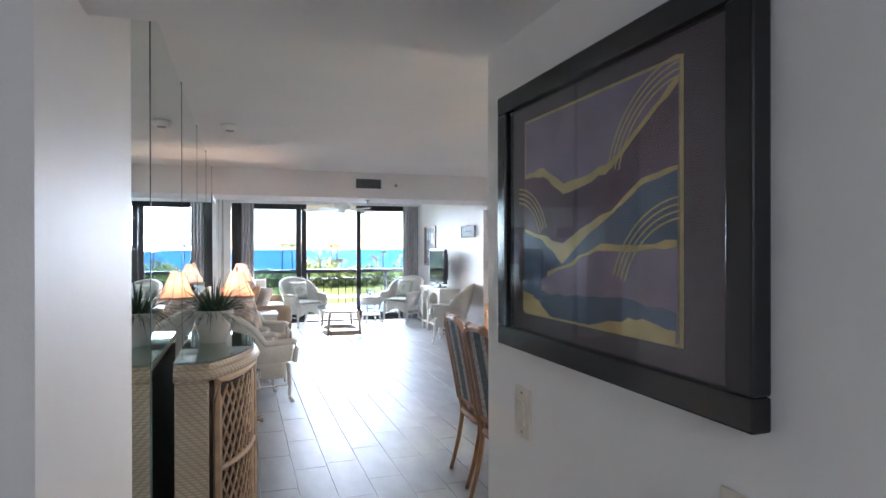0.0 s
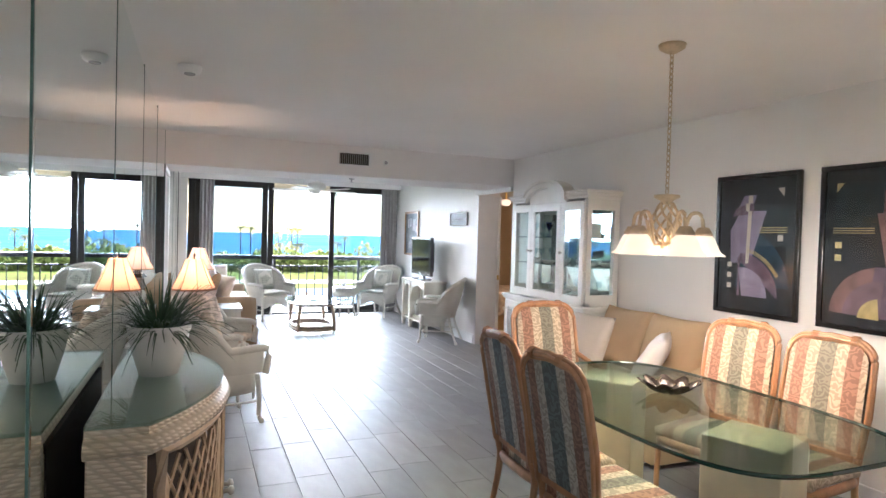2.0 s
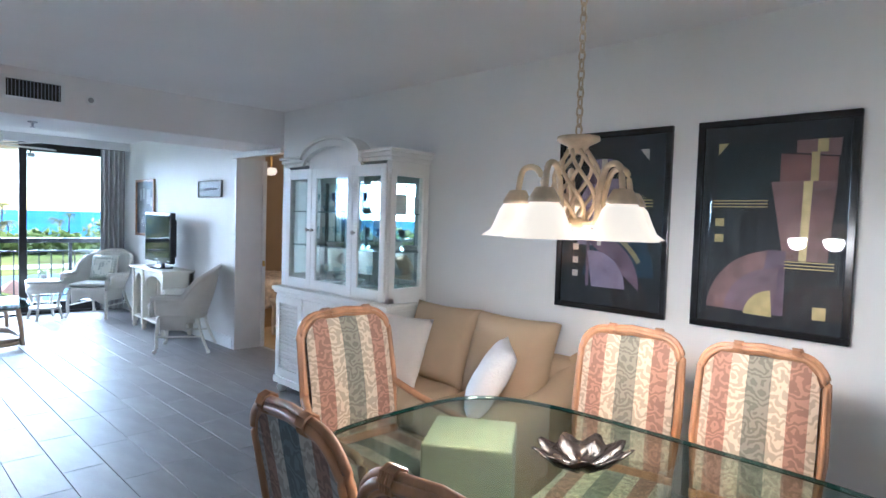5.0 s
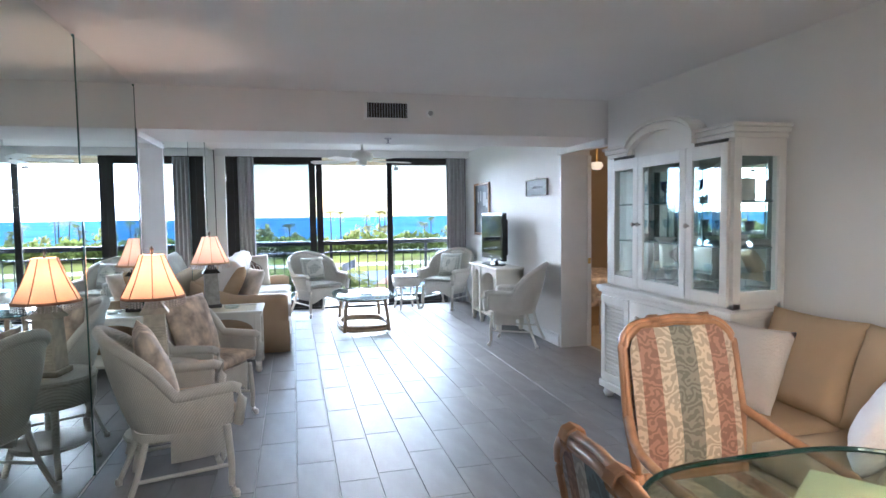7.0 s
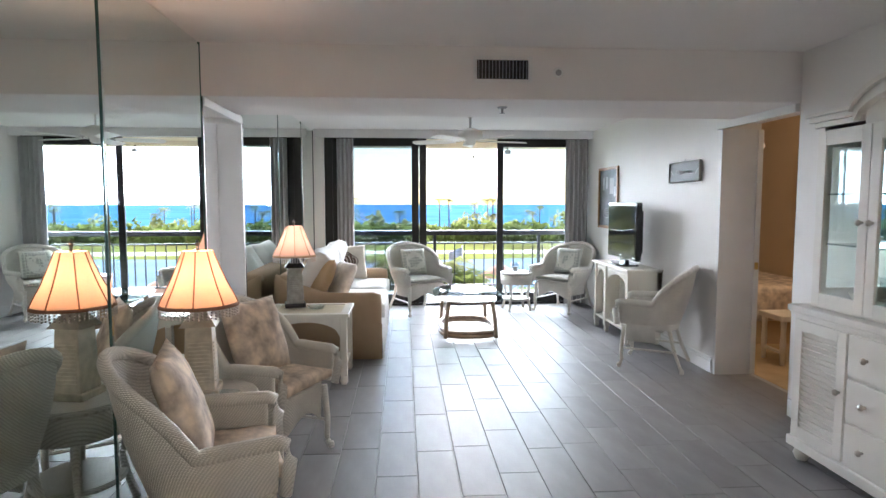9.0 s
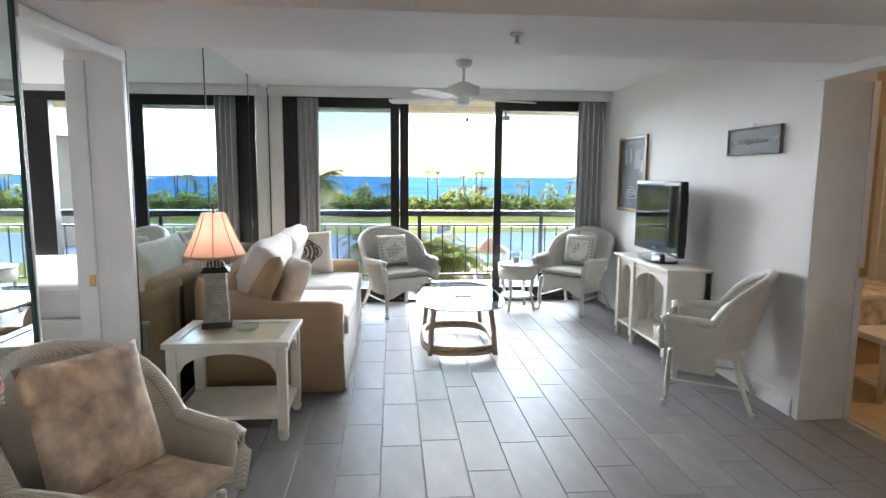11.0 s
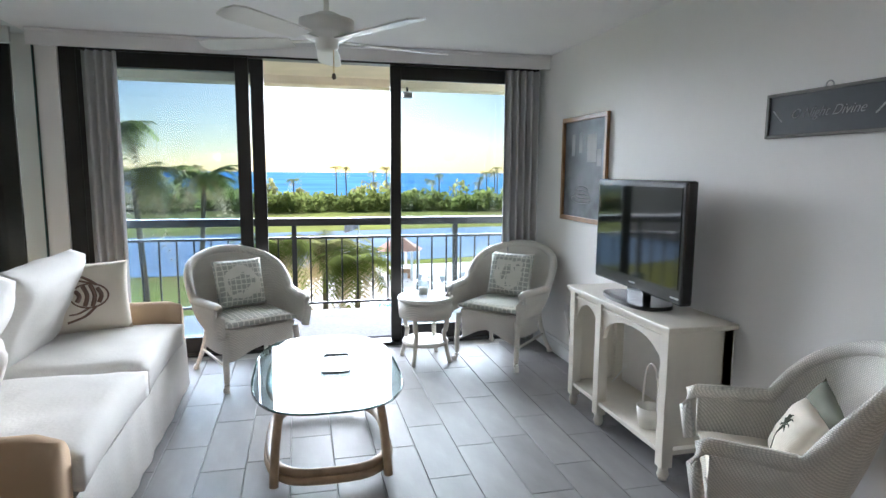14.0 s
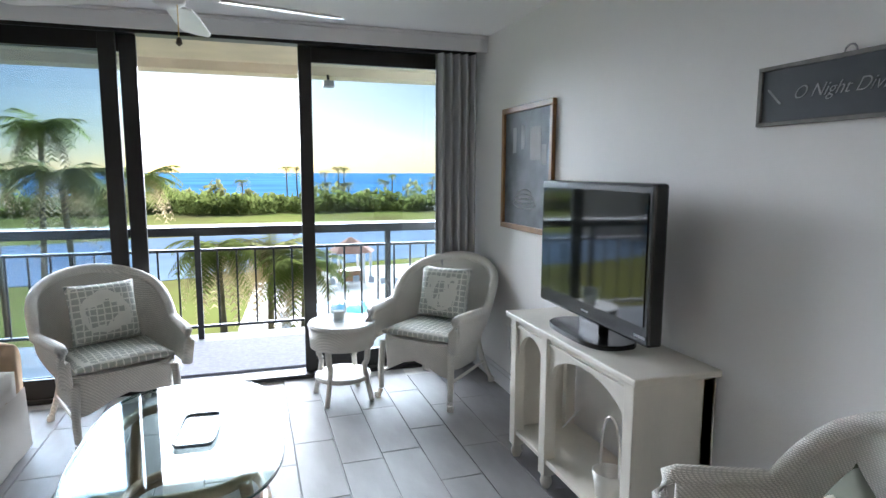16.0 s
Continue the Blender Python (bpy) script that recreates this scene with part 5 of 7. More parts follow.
# ---- chandelier ----
chn = thing("chandelier", "cream metal chandelier with five lit frosted glass shades", "chandelier", "", pose(3.08, 3.95, 0))
part("canopy", lathe([(0, 2.45), (0.065, 2.449), (0.06, 2.43), (0.025, 2.41), (0, 2.41)], 24), BRONZEFIX, chn, smooth=True)
for k in range(26):
    z = 2.40 - k * 0.0265
    part("chain_link", tube([(0.009 * math.cos(a * math.pi / 5), 0, z + 0.018 * math.sin(a * math.pi / 5)) for a in range(10)], 0.003, 5, closed=True), BRONZEFIX, chn, at=pose(0, 0, 0, 0, 0, 90 * (k % 2)))
part("neck", lathe([(0, 1.721), (0.06, 1.718), (0.062, 1.706), (0.03, 1.690), (0.028, 1.671), (0, 1.671)], 24), BRONZEFIX, chn, smooth=True)
for i in range(8):
    a0 = i * math.pi / 4
    part("twisted_strand", tube([((0.028 + 0.042 * math.sin(math.pi * k / 14)) * math.cos(a0 + 2.2 * k / 14), (0.028 + 0.042 * math.sin(math.pi * k / 14)) * math.sin(a0 + 2.2 * k / 14), 1.679 - 0.203 * k / 14) for k in range(15)], 0.006, 6), BRONZEFIX, chn, smooth=True)
part("hub", lathe([(0, 1.429), (0.012, 1.437), (0.035, 1.456), (0.04, 1.476), (0.03, 1.487), (0, 1.487)], 20), BRONZEFIX, chn, smooth=True)
for i in range(5):
    a = math.radians(40 + 72 * i)
    c, s = math.cos(a), math.sin(a)
    part("arm", tube([(p[0] * c, p[0] * s, p[2]) for p in curve_pts([(0.03, 0, 1.468), (0.08, 0, 1.476), (0.09, 0, 1.554), (0.115, 0, 1.624), (0.16, 0, 1.624), (0.175, 0, 1.554)], 6)], 0.009, 8), BRONZEFIX, chn, smooth=True)
    part("socket_cap", lathe([(0, 1.565), (0.025, 1.562), (0.042, 1.534), (0.045, 1.522), (0, 1.522)], 18), BRONZEFIX, chn, smooth=True, at=pose(0.175 * c, 0.175 * s, 0))
    bm = bmesh.new()
    rings = []
    for r, z in ((0.038, 1.524), (0.052, 1.507), (0.064, 1.476), (0.078, 1.444), (0.102, 1.425)):
        rings.append([bm.verts.new((r * (1 + 0.04 * math.sin(6 * 2 * math.pi * k / 36) * (r / 0.102) ** 3) * math.cos(2 * math.pi * k / 36), r * (1 + 0.04 * math.sin(6 * 2 * math.pi * k / 36) * (r / 0.102) ** 3) * math.sin(2 * math.pi * k / 36), z)) for k in range(36)])
    for p, q in zip(rings, rings[1:]):
        for k in range(36):
            bm.faces.new((p[k], p[(k + 1) % 36], q[(k + 1) % 36], q[k]))
    part("glass_shade", bm, FROST, chn, "lit frosted bell shade", smooth=True, at=pose(0.175 * c, 0.175 * s, 0))
    point_lamp("chandelier_bulb", (3.08 + 0.175 * c, 3.95 + 0.175 * s, 1.40), 1.15, (1.0, 0.80, 0.60), 0.05)

# ---- ceiling fan ----
fan = thing("ceiling_fan", "white five-blade ceiling fan at rest", "ceiling fan", "", pose(2.64, 10.85, 0))
part("canopy", lathe([(0, 2.45), (0.07, 2.449), (0.065, 2.41), (0.02, 2.385), (0, 2.385)], 24), WHITEWOOD, fan, smooth=True)
part("rod", tube([(0, 0, 2.39), (0, 0, 2.26)], 0.013, 10), WHITEWOOD, fan)
part("motor", lathe([(0, 2.275), (0.05, 2.27), (0.10, 2.245), (0.135, 2.235), (0.14, 2.175), (0.10, 2.15), (0.06, 2.14), (0.055, 2.10), (0.03, 2.085), (0, 2.085)], 32), WHITEWOOD, fan, smooth=True)
for i in range(5):
    a = 14 + 72 * i
    part("blade_iron", stand(boxes([(0.09, 0.22, -0.02, 0.02, 2.135, 2.142)], 0.002), pose(0, 0, 0, 0, 0, a)), WHITEWOOD, fan)
    bm = slab([(0.18, -0.05), (0.30, -0.062), (0.60, -0.068), (0.66, -0.05), (0.675, 0.0), (0.66, 0.05), (0.60, 0.068), (0.30, 0.062), (0.18, 0.05)], -0.004, 0.004)
    part("blade", stand(bm, pose(0, 0, 2.135, 0, 0, a) @ pose(0, 0, 0, 11, 0, 0)), WHITEWOOD, fan)
part("pull_chain", tube([(0.03, -0.03, 2.09), (0.03, -0.03, 1.97)], 0.0018, 5), BRASS, fan)
part("pull_bob", lathe([(0, 1.945), (0.012, 1.955), (0.008, 1.975), (0, 1.98)], 10), mat("dark_bob", (0.1, 0.07, 0.05), 0.5), fan, at=pose(0.03, -0.03, 0))

# ---- ceiling fittings ----
sd = thing("smoke_detector", "white round smoke detector on the ceiling", "smoke detector", "", pose(0.90, 5.52, 0))
part("body", lathe([(0, 2.405), (0.05, 2.405), (0.062, 2.42), (0.068, 2.449), (0, 2.449)], 24), TRIM, sd, smooth=True)
part("sensor_ring", lathe([(0, 2.398), (0.03, 2.398), (0.032, 2.406), (0, 2.406)], 20), GREY, sd)
vt = thing("air_vent", "white framed dark air vent grille in the soffit", "vent", "", pose(2.54, YS, 2.305))
part("backing", box(-0.165, 0.165, -0.003, -0.001, -0.06, 0.06), BLACK, vt)
part("frame", boxes([(-0.19, 0.19, -0.012, -0.002, 0.06, 0.082), (-0.19, 0.19, -0.012, -0.002, -0.082, -0.06), (-0.19, -0.165, -0.012, -0.002, -0.06, 0.06), (0.165, 0.19, -0.012, -0.002, -0.06, 0.06)], 0.003), TRIM, vt)
for k in range(15):
    part("slat", box(-0.155 + k * 0.022, -0.151 + k * 0.022, -0.011, -0.003, -0.06, 0.06), GREY, vt)
sk1 = thing("alarm_sounder", "small round grey alarm sounder in the soffit", "alarm", "", pose(2.90, YS, 2.29))
part("disc", stand(lathe([(0, 0), (0.035, 0), (0.03, 0.012), (0, 0.014)], 24), pose(0, -0.001, 0, 90, 0, 0)), TRIM, sk1)
part("grille", stand(lathe([(0, 0), (0.02, 0), (0.018, 0.004), (0, 0.005)], 20), pose(0, -0.014, 0, 90, 0, 0)), GREY, sk1)
sp = thing("sprinkler", "chrome fire sprinkler head under the soffit", "sprinkler", "", pose(2.59, 8.42, ZS))
part("escutcheon", lathe([(0, -0.001), (0.035, -0.001), (0.03, -0.010), (0, -0.010)], 20), GREY, sp)
part("head", lathe([(0, -0.01), (0.01, -0.01), (0.008, -0.04), (0.018, -0.042), (0.018, -0.045), (0, -0.045)], 12), GREY, sp)

# ---- pictures ----


def framed(name, label, at, w, h, bar, frame_material, depth=0.025):
    """A picture that faces local -y, its centre at the origin."""
    root = thing(name, label, "picture", "", at)
    part("frame", boxes([(-w / 2, w / 2, -depth, 0, h / 2 - bar, h / 2), (-w / 2, w / 2, -depth, 0, -h / 2, -h / 2 + bar), (-w / 2, -w / 2 + bar, -depth, 0, -h / 2 + bar, h / 2 - bar), (w / 2 - bar, w / 2, -depth, 0, -h / 2 + bar, h / 2 - bar)], 0.004), frame_material, root)
    return root


def patch(name, pts, y, material, parent, label=""):
    bm = bmesh.new()
    fr = [bm.verts.new((x, y, z)) for x, z in pts]
    bk_ = [bm.verts.new((x, y + 0.0006, z)) for x, z in pts]
    bm.faces.new(fr)
    bm.faces.new(bk_[::-1])
    for i in range(len(pts)):
        bm.faces.new((fr[i], bk_[i], bk_[(i + 1) % len(pts)], fr[(i + 1) % len(pts)]))
    bmesh.ops.recalc_face_normals(bm, faces=bm.faces[:])
    return part(name, bm, material, parent, label)


PICGLASS = glass("picture_glass", (0.97, 0.97, 0.97), 0.0, 0.6)
INK = mat("ink_blue_paper", (0.02, 0.025, 0.032), 0.6, vary=0.5, scale=7)
TEAL = mat("teal_paper", (0.02, 0.035, 0.04), 0.6, vary=0.5, scale=9)
MAUVE = mat("mauve_paper", (0.20, 0.14, 0.20), 0.6, vary=0.35, scale=10)
ROSE = mat("rose_paper", (0.30, 0.18, 0.17), 0.6, vary=0.35, scale=10)
GOLD = mat("gold_leaf", (0.68, 0.57, 0.25), 0.4, metal=0.1, vary=0.2, scale=20)
SLATE = mat("blue_slate_paper", (0.13, 0.19, 0.30), 0.6, vary=0.3, scale=9)
LILAC = mat("lilac_paper", (0.34, 0.29, 0.42), 0.6, vary=0.25, scale=9)


def arc(cx, cz, r0, r1, a0, a1, n=18):
    p = [(cx + r1 * math.cos(math.radians(a0 + (a1 - a0) * i / n)), cz + r1 * math.sin(math.radians(a0 + (a1 - a0) * i / n))) for i in range(n + 1)]
    q = [(cx + r0 * math.cos(math.radians(a1 - (a1 - a0) * i / n)), cz + r0 * math.sin(math.radians(a1 - (a1 - a0) * i / n))) for i in range(n + 1)]
    return p + q


def abstract_print(yc, width, label):
    root = framed("framed_print", label, pose(XR - 0.003, yc, 1.485, 0, 0, -90), width, 0.985, 0.032, BLACK)
    part("mat_board", box(-width / 2 + 0.03, width / 2 - 0.03, -0.008, -0.001, -0.465, 0.465), INK, root, "dark paper ground")
    part("glazing", box(-width / 2 + 0.03, width / 2 - 0.03, -0.0185, -0.0165, -0.465, 0.465), PICGLASS, root, "reflective picture glass")
    return root


PY = -0.0092


def bar(name, x0, x1, z0, z1, lift, material, root):
    patch(name, [(x0, z0), (x1, z0), (x1, z1), (x0, z1)], PY - lift, material, root)


# the print by the love seat: lilac vase to one side, teal sweep, violet hill
pr = abstract_print(4.648, 0.665, "black-framed abstract print of a lilac vase and teal arc")
bar("paper_field", 0.02, 0.25, 0.12, 0.25, 0.0, TEAL, pr)
patch("teal_sweep", arc(-0.16, -0.30, 0.0, 0.42, 2, 80), PY - 0.0006, mat("deep_teal_paper", (0.03, 0.07, 0.11), 0.6, vary=0.4, scale=9), pr)
patch("vase_body", [(-0.20, -0.13), (-0.04, -0.13), (0.08, 0.235), (-0.13, 0.235), (-0.21, 0.10)], PY - 0.0012, LILAC, pr)
patch("vase_shoulder", [(-0.20, 0.20), (-0.02, 0.215), (-0.02, 0.29), (-0.10, 0.29), (-0.17, 0.25)], PY - 0.0018, MAUVE, pr)
patch("vase_neck", [(-0.14, 0.27), (-0.02, 0.29), (0.0, 0.345), (-0.10, 0.345)], PY - 0.0024, LILAC, pr)
patch("ivory_band", [(-0.075, -0.13), (-0.050, -0.13), (-0.035, 0.235), (-0.065, 0.235)], PY - 0.0030, PLATE, pr)
bar("ivory_square", -0.085, -0.055, 0.235, 0.29, 0.0030, PLATE, pr)
bar("ivory_square", -0.065, -0.030, 0.29, 0.345, 0.0032, PLATE, pr)
patch("violet_hill", arc(-0.12, -0.36, 0.0, 0.30, 0, 90) + [(-0.14, -0.36), (-0.14, -0.10)], PY - 0.0014, MAUVE, pr)
patch("violet_hill", arc(-0.10, -0.36, 0.0, 0.20, 0, 100), PY - 0.0020, LILAC, pr)
for k in range(3):
    bar("gold_line", 0.03, 0.24, 0.085 + 0.016 * k, 0.090 + 0.016 * k, 0.003, GOLD, pr)
    patch("gold_arc", arc(-0.16, -0.42, 0.385 + 0.009 * k, 0.389 + 0.009 * k, 32, 76), PY - 0.0030, GOLD, pr)
bar("ivory_square", 0.17, 0.21, 0.03, 0.07, 0.003, PLATE, pr)
for z in (-0.16, -0.235, -0.31):
    bar("ivory_square", -0.225, -0.19, z, z + 0.035, 0.0034, PLATE, pr)
patch("ivory_corner", [(0.16, 0.385), (0.21, 0.385), (0.21, 0.325)], PY - 0.003, PLATE, pr)

# the print over the table: rose stepped vase with a gold band
pr = abstract_print(3.855, 0.665, "black-framed abstract print of a rose stepped vase")
bar("paper_field", -0.24, 0.05, 0.115, 0.375, 0.0, TEAL, pr)
patch("vase_body", [(0.065, -0.15), (0.235, -0.15), (0.255, 0.20), (0.0, 0.20)], PY - 0.001, ROSE, pr)
patch("vase_shoulder", [(0.035, 0.20), (0.255, 0.20), (0.255, 0.30), (0.035, 0.325)], PY - 0.0016, mat("brick_rose_paper", (0.26, 0.13, 0.12), 0.6, vary=0.35, scale=10), pr)
patch("vase_neck", [(0.095, 0.325), (0.26, 0.305), (0.265, 0.38), (0.095, 0.38)], PY - 0.0022, ROSE, pr)
patch("gold_band", [(0.125, -0.15), (0.155, -0.15), (0.165, 0.20), (0.13, 0.20)], PY - 0.0028, GOLD, pr)
bar("gold_band", 0.155, 0.185, 0.20, 0.325, 0.0028, GOLD, pr)
bar("gold_band", 0.175, 0.215, 0.325, 0.38, 0.0028, GOLD, pr)
patch("rose_arch", arc(0.03, -0.40, 0.16, 0.29, 82, 178), PY - 0.0010, ROSE, pr)
patch("rose_arch", [(-0.04, -0.40), (0.075, -0.40), (0.075, -0.11), (0.0, -0.105)], PY - 0.0013, MAUVE, pr)
patch("rose_arch", arc(0.03, -0.40, 0.0, 0.21, 85, 178), PY - 0.0017, mat("dusty_violet_paper", (0.25, 0.17, 0.21), 0.6, vary=0.3, scale=10), pr)
patch("gold_hill", arc(0.03, -0.41, 0.0, 0.12, 95, 178), PY - 0.0024, GOLD, pr)
for k in range(3):
    bar("gold_line", -0.25, -0.01, 0.085 + 0.014 * k, 0.089 + 0.014 * k, 0.003, GOLD, pr)
    bar("gold_line", 0.07, 0.26, -0.185 + 0.014 * k, -0.181 + 0.014 * k, 0.003, GOLD, pr)
for z in (-0.005, -0.08):
    bar("gold_square", -0.235, -0.195, z, z + 0.037, 0.003, GOLD, pr)
bar("gold_square", 0.19, 0.24, -0.40, -0.345, 0.003, GOLD, pr)
patch("gold_corner", [(-0.235, 0.385), (-0.19, 0.385), (-0.235, 0.33)], PY - 0.003, GOLD, pr)

hp = framed("framed_print", "black-framed landscape of torn purple and gold paper", pose(1.60, 1.490, 1.545, 0, 0, -90), 0.76, 0.59, 0.045, BLACK, 0.032)
part("mat_board", box(-0.336, 0.336, -0.008, -0.001, -0.25, 0.25), mat("plum_mat", (0.13, 0.105, 0.13), 0.7, vary=0.08), hp, "plum mat board")
part("gold_fillet", boxes([(-0.273, 0.235, -0.0105, -0.0085, -0.213, 0.218)]), GOLD, hp, "gold fillet")
part("paper_field", box(-0.267, 0.229, -0.0115, -0.0107, -0.207, 0.212), LILAC, hp, "mottled lilac paper")


def ridge(x0, x1, zs, low, seed):
    n = len(zs) - 1
    pts = []
    for i in range(n * 4 + 1):
        u = i / 4
        k = min(int(u), n - 1)
        z = zs[k] + (zs[k + 1] - zs[k]) * (u - k) + 0.006 * noise.noise((i * 0.9, seed, 0))
        pts.append((x0 + (x1 - x0) * i / (n * 4), z))
    return pts + [(x1, low), (x0, low)]


HPY = -0.0118


def torn(name, pts, y, material, parent):
    """A torn strip of the collage, in the proportions of its sheet."""
    patch(name, [(0.028 + 1.18 * x, 1.15 * z) for x, z in pts], y, material, parent)


torn("gold_tear", ridge(-0.25, 0.17, (0.085, 0.09, 0.055, 0.06, 0.075, 0.12, 0.165), -0.18, 1.0), HPY, GOLD, hp)
torn("torn_paper", ridge(-0.25, 0.17, (0.078, 0.075, 0.035, 0.045, 0.062, 0.11, 0.155), -0.18, 2.0), HPY - 0.001, MAUVE, hp)
torn("gold_tear", ridge(-0.25, 0.17, (-0.02, -0.035, -0.05, -0.02, 0.0, 0.04, 0.05), -0.18, 3.0), HPY - 0.002, GOLD, hp)
torn("torn_paper", ridge(-0.25, 0.17, (-0.026, -0.043, -0.085, -0.04, -0.008, 0.03, 0.042), -0.18, 4.0), HPY - 0.003, SLATE, hp)
torn("gold_tear", ridge(-0.16, 0.17, (-0.10, -0.08, -0.05, -0.055, -0.045), -0.18, 5.0), HPY - 0.004, GOLD, hp)
torn("torn_paper", ridge(-0.18, 0.17, (-0.115, -0.09, -0.06, -0.063, -0.055), -0.18, 6.0), HPY - 0.005, LILAC, hp)
torn("torn_paper", ridge(-0.25, 0.17, (-0.12, -0.14, -0.135, -0.13, -0.14), -0.18, 7.0), HPY - 0.0058, SLATE, hp)
torn("gold_tear", ridge(-0.25, -0.15, (-0.14, -0.15, -0.178), -0.18, 8.0), HPY - 0.0066, GOLD, hp)
torn("gold_tear", ridge(-0.02, 0.17, (-0.178, -0.165, -0.155, -0.165), -0.18, 9.0), HPY - 0.0066, GOLD, hp)
for cx, cz, r, a0, a1 in ((0.19, 0.02, 0.14, 95, 165), (-0.27, -0.06, 0.09, 20, 88), (0.19, -0.15, 0.13, 95, 160)):
    for k in range(4):
        torn("gold_line", arc(cx, cz, r + 0.009 * k, r + 0.0025 + 0.009 * k, a0, a1), HPY - 0.0072, GOLD, hp)
part("glazing", box(-0.336, 0.336, -0.0235, -0.0215, -0.25, 0.25), PICGLASS, hp, "reflective picture glass")

fw = framed("framed_print", "wood-framed grey street photograph on the wall", pose(XR - 0.003, 11.79, 1.52, 0, 0, -90), 0.71, 0.78, 0.035, mat("pine_frame", (0.36, 0.19, 0.08), 0.4, vary=0.2, scale=12))
part("photo", box(-0.32, 0.32, -0.008, -0.001, -0.355, 0.355), mat("grey_photo", (0.14, 0.14, 0.15), 0.5, vary=0.6, scale=5, alt=(0.06, 0.06, 0.07)), fw, "dark grey photograph")
PALE = mat("pale_print", (0.42, 0.42, 0.42), 0.6, vary=0.2)
for x, z, w_, h_ in ((-0.20, 0.10, 0.05, 0.16), (-0.08, 0.12, 0.05, 0.15), (0.05, 0.05, 0.14, 0.20), (0.20, 0.02, 0.06, 0.12)):
    patch("pale_shape", [(x, z), (x + w_, z), (x + w_, z + h_), (x, z + h_)], -0.0095, PALE, fw)
for k in range(3):
    part("pale_curve", tube([(-0.02 + (0.10 + 0.03 * k) * math.cos(a * math.pi / 10), -0.009, -0.16 - 0.03 * k + 0.03 * math.sin(a * math.pi / 10)) for a in range(20)], 0.004, 4, closed=True), PALE, fw)

sg = thing("wall_sign", "dark slate sign with white script in grey frame", "sign", "", pose(XR - 0.003, 9.71, 1.745, 0, 0, -90))
part("board", box(-0.29, 0.29, -0.016, -0.001, -0.085, 0.085), mat("blackboard", (0.035, 0.042, 0.048), 0.5, vary=0.2), sg)
part("frame", boxes([(-0.305, 0.305, -0.024, 0, 0.082, 0.095), (-0.305, 0.305, -0.024, 0, -0.095, -0.082), (-0.305, -0.29, -0.024, 0, -0.082, 0.082), (0.29, 0.305, -0.024, 0, -0.082, 0.082)], 0.002), mat("weathered_grey", (0.20, 0.19, 0.175), 0.7, vary=0.2, scale=30), sg)
part("hook", tube([(0.018 * math.cos(a * math.pi / 6), -0.006, 0.10 + 0.018 * math.sin(a * math.pi / 6)) for a in range(12)], 0.003, 5, closed=True), GREY, sg)
tc_ = bpy.data.curves.new("lettering", "FONT")
tc_.body, tc_.size, tc_.extrude, tc_.shear, tc_.align_x, tc_.align_y = "O Night Divine", 0.056, 0.0008, 0.5, "CENTER", "CENTER"
tc_.offset = -0.0007
txt_tmp = new("lettering_source", tc_)
txt_me = bpy.data.meshes.new_from_object(txt_tmp)
bpy.data.objects.remove(txt_tmp)
WHITEINK = mat("white_chalk", (0.42, 0.42, 0.42), 0.8)
txt_me.materials.clear()
txt_me.materials.append(WHITEINK)
txt = new("lettering", txt_me)
txt.parent = sg
txt.matrix_basis = pose(0, -0.017, 0, 90, 0, 0)
txt["label"] = "white script lettering"
for sx in (-1, 1):
    for k in range(4):
        part("sprig_leaf", stand(slab(superellipse(0.012, 0.004, 2, 10), 0, 0.001), pose(sx * (0.225 + 0.012 * k), -0.0165, -0.02 + 0.012 * k, 90, 0, 0) @ pose(0, 0, 0, 0, 0, 40 * sx)), WHITEINK, sg)

# switches and sockets
for y, z, w_, lab in ((1.79, 1.10, 0.075, "ivory double switch plate on the hall wall"), (1.13, 1.10, 0.12, "ivory switch plate low on the hall wall")):
    swp = thing("light_switch", lab, "switch", "", pose(1.60, y, z, 0, 0, -90))
    part("plate", box(-w_ / 2, w_ / 2, -0.006, 0, -0.058, 0.058, 0.002), PLATE, swp)
    part("rocker", box(-0.017, 0.017, -0.012, -0.006, -0.03, 0.03, 0.002), PLATE, swp)
    for k in (-1, 1):
        part("screw", stand(lathe([(0, 0), (0.004, 0), (0.003, 0.002), (0, 0.002)], 8), pose(0, -0.006, 0.045 * k, 90, 0, 0)), GREY, swp)
for y, z in ((9.88, 0.32), (12.02, 0.40)):
    so = thing("wall_socket", "white wall socket above the baseboard", "socket", "", pose(XR, y, z, 0, 0, -90))
    part("plate", box(-0.036, 0.036, -0.006, 0, -0.058, 0.058, 0.002), TRIM, so)
    part("outlet", box(-0.014, 0.014, -0.010, -0.006, 0.01, 0.04, 0.002), TRIM, so)
    part("outlet", box(-0.014, 0.014, -0.010, -0.006, -0.04, -0.01, 0.002), TRIM, so)
tagged(part("power_cable", tube(curve_pts([(XR - 0.012, 9.88, 0.32), (4.48, 9.93, 0.30), (4.50, 10.05, 0.22), (4.46, 10.30, 0.35), (4.44, 10.50, 0.70)], 8), 0.005, 6), BLACKPLASTIC), "black television power cable by the wall", "cable")
tagged(part("power_cable", tube(curve_pts([(XR - 0.02, 12.02, 0.40), (4.47, 11.75, 0.20), (4.45, 11.5, 0.012), (4.42, 11.2, 0.05), (4.45, 10.95, 0.30)], 8), 0.004, 6), TRIM), "white cable drooping behind the console", "cable")

# ---- curtains ----


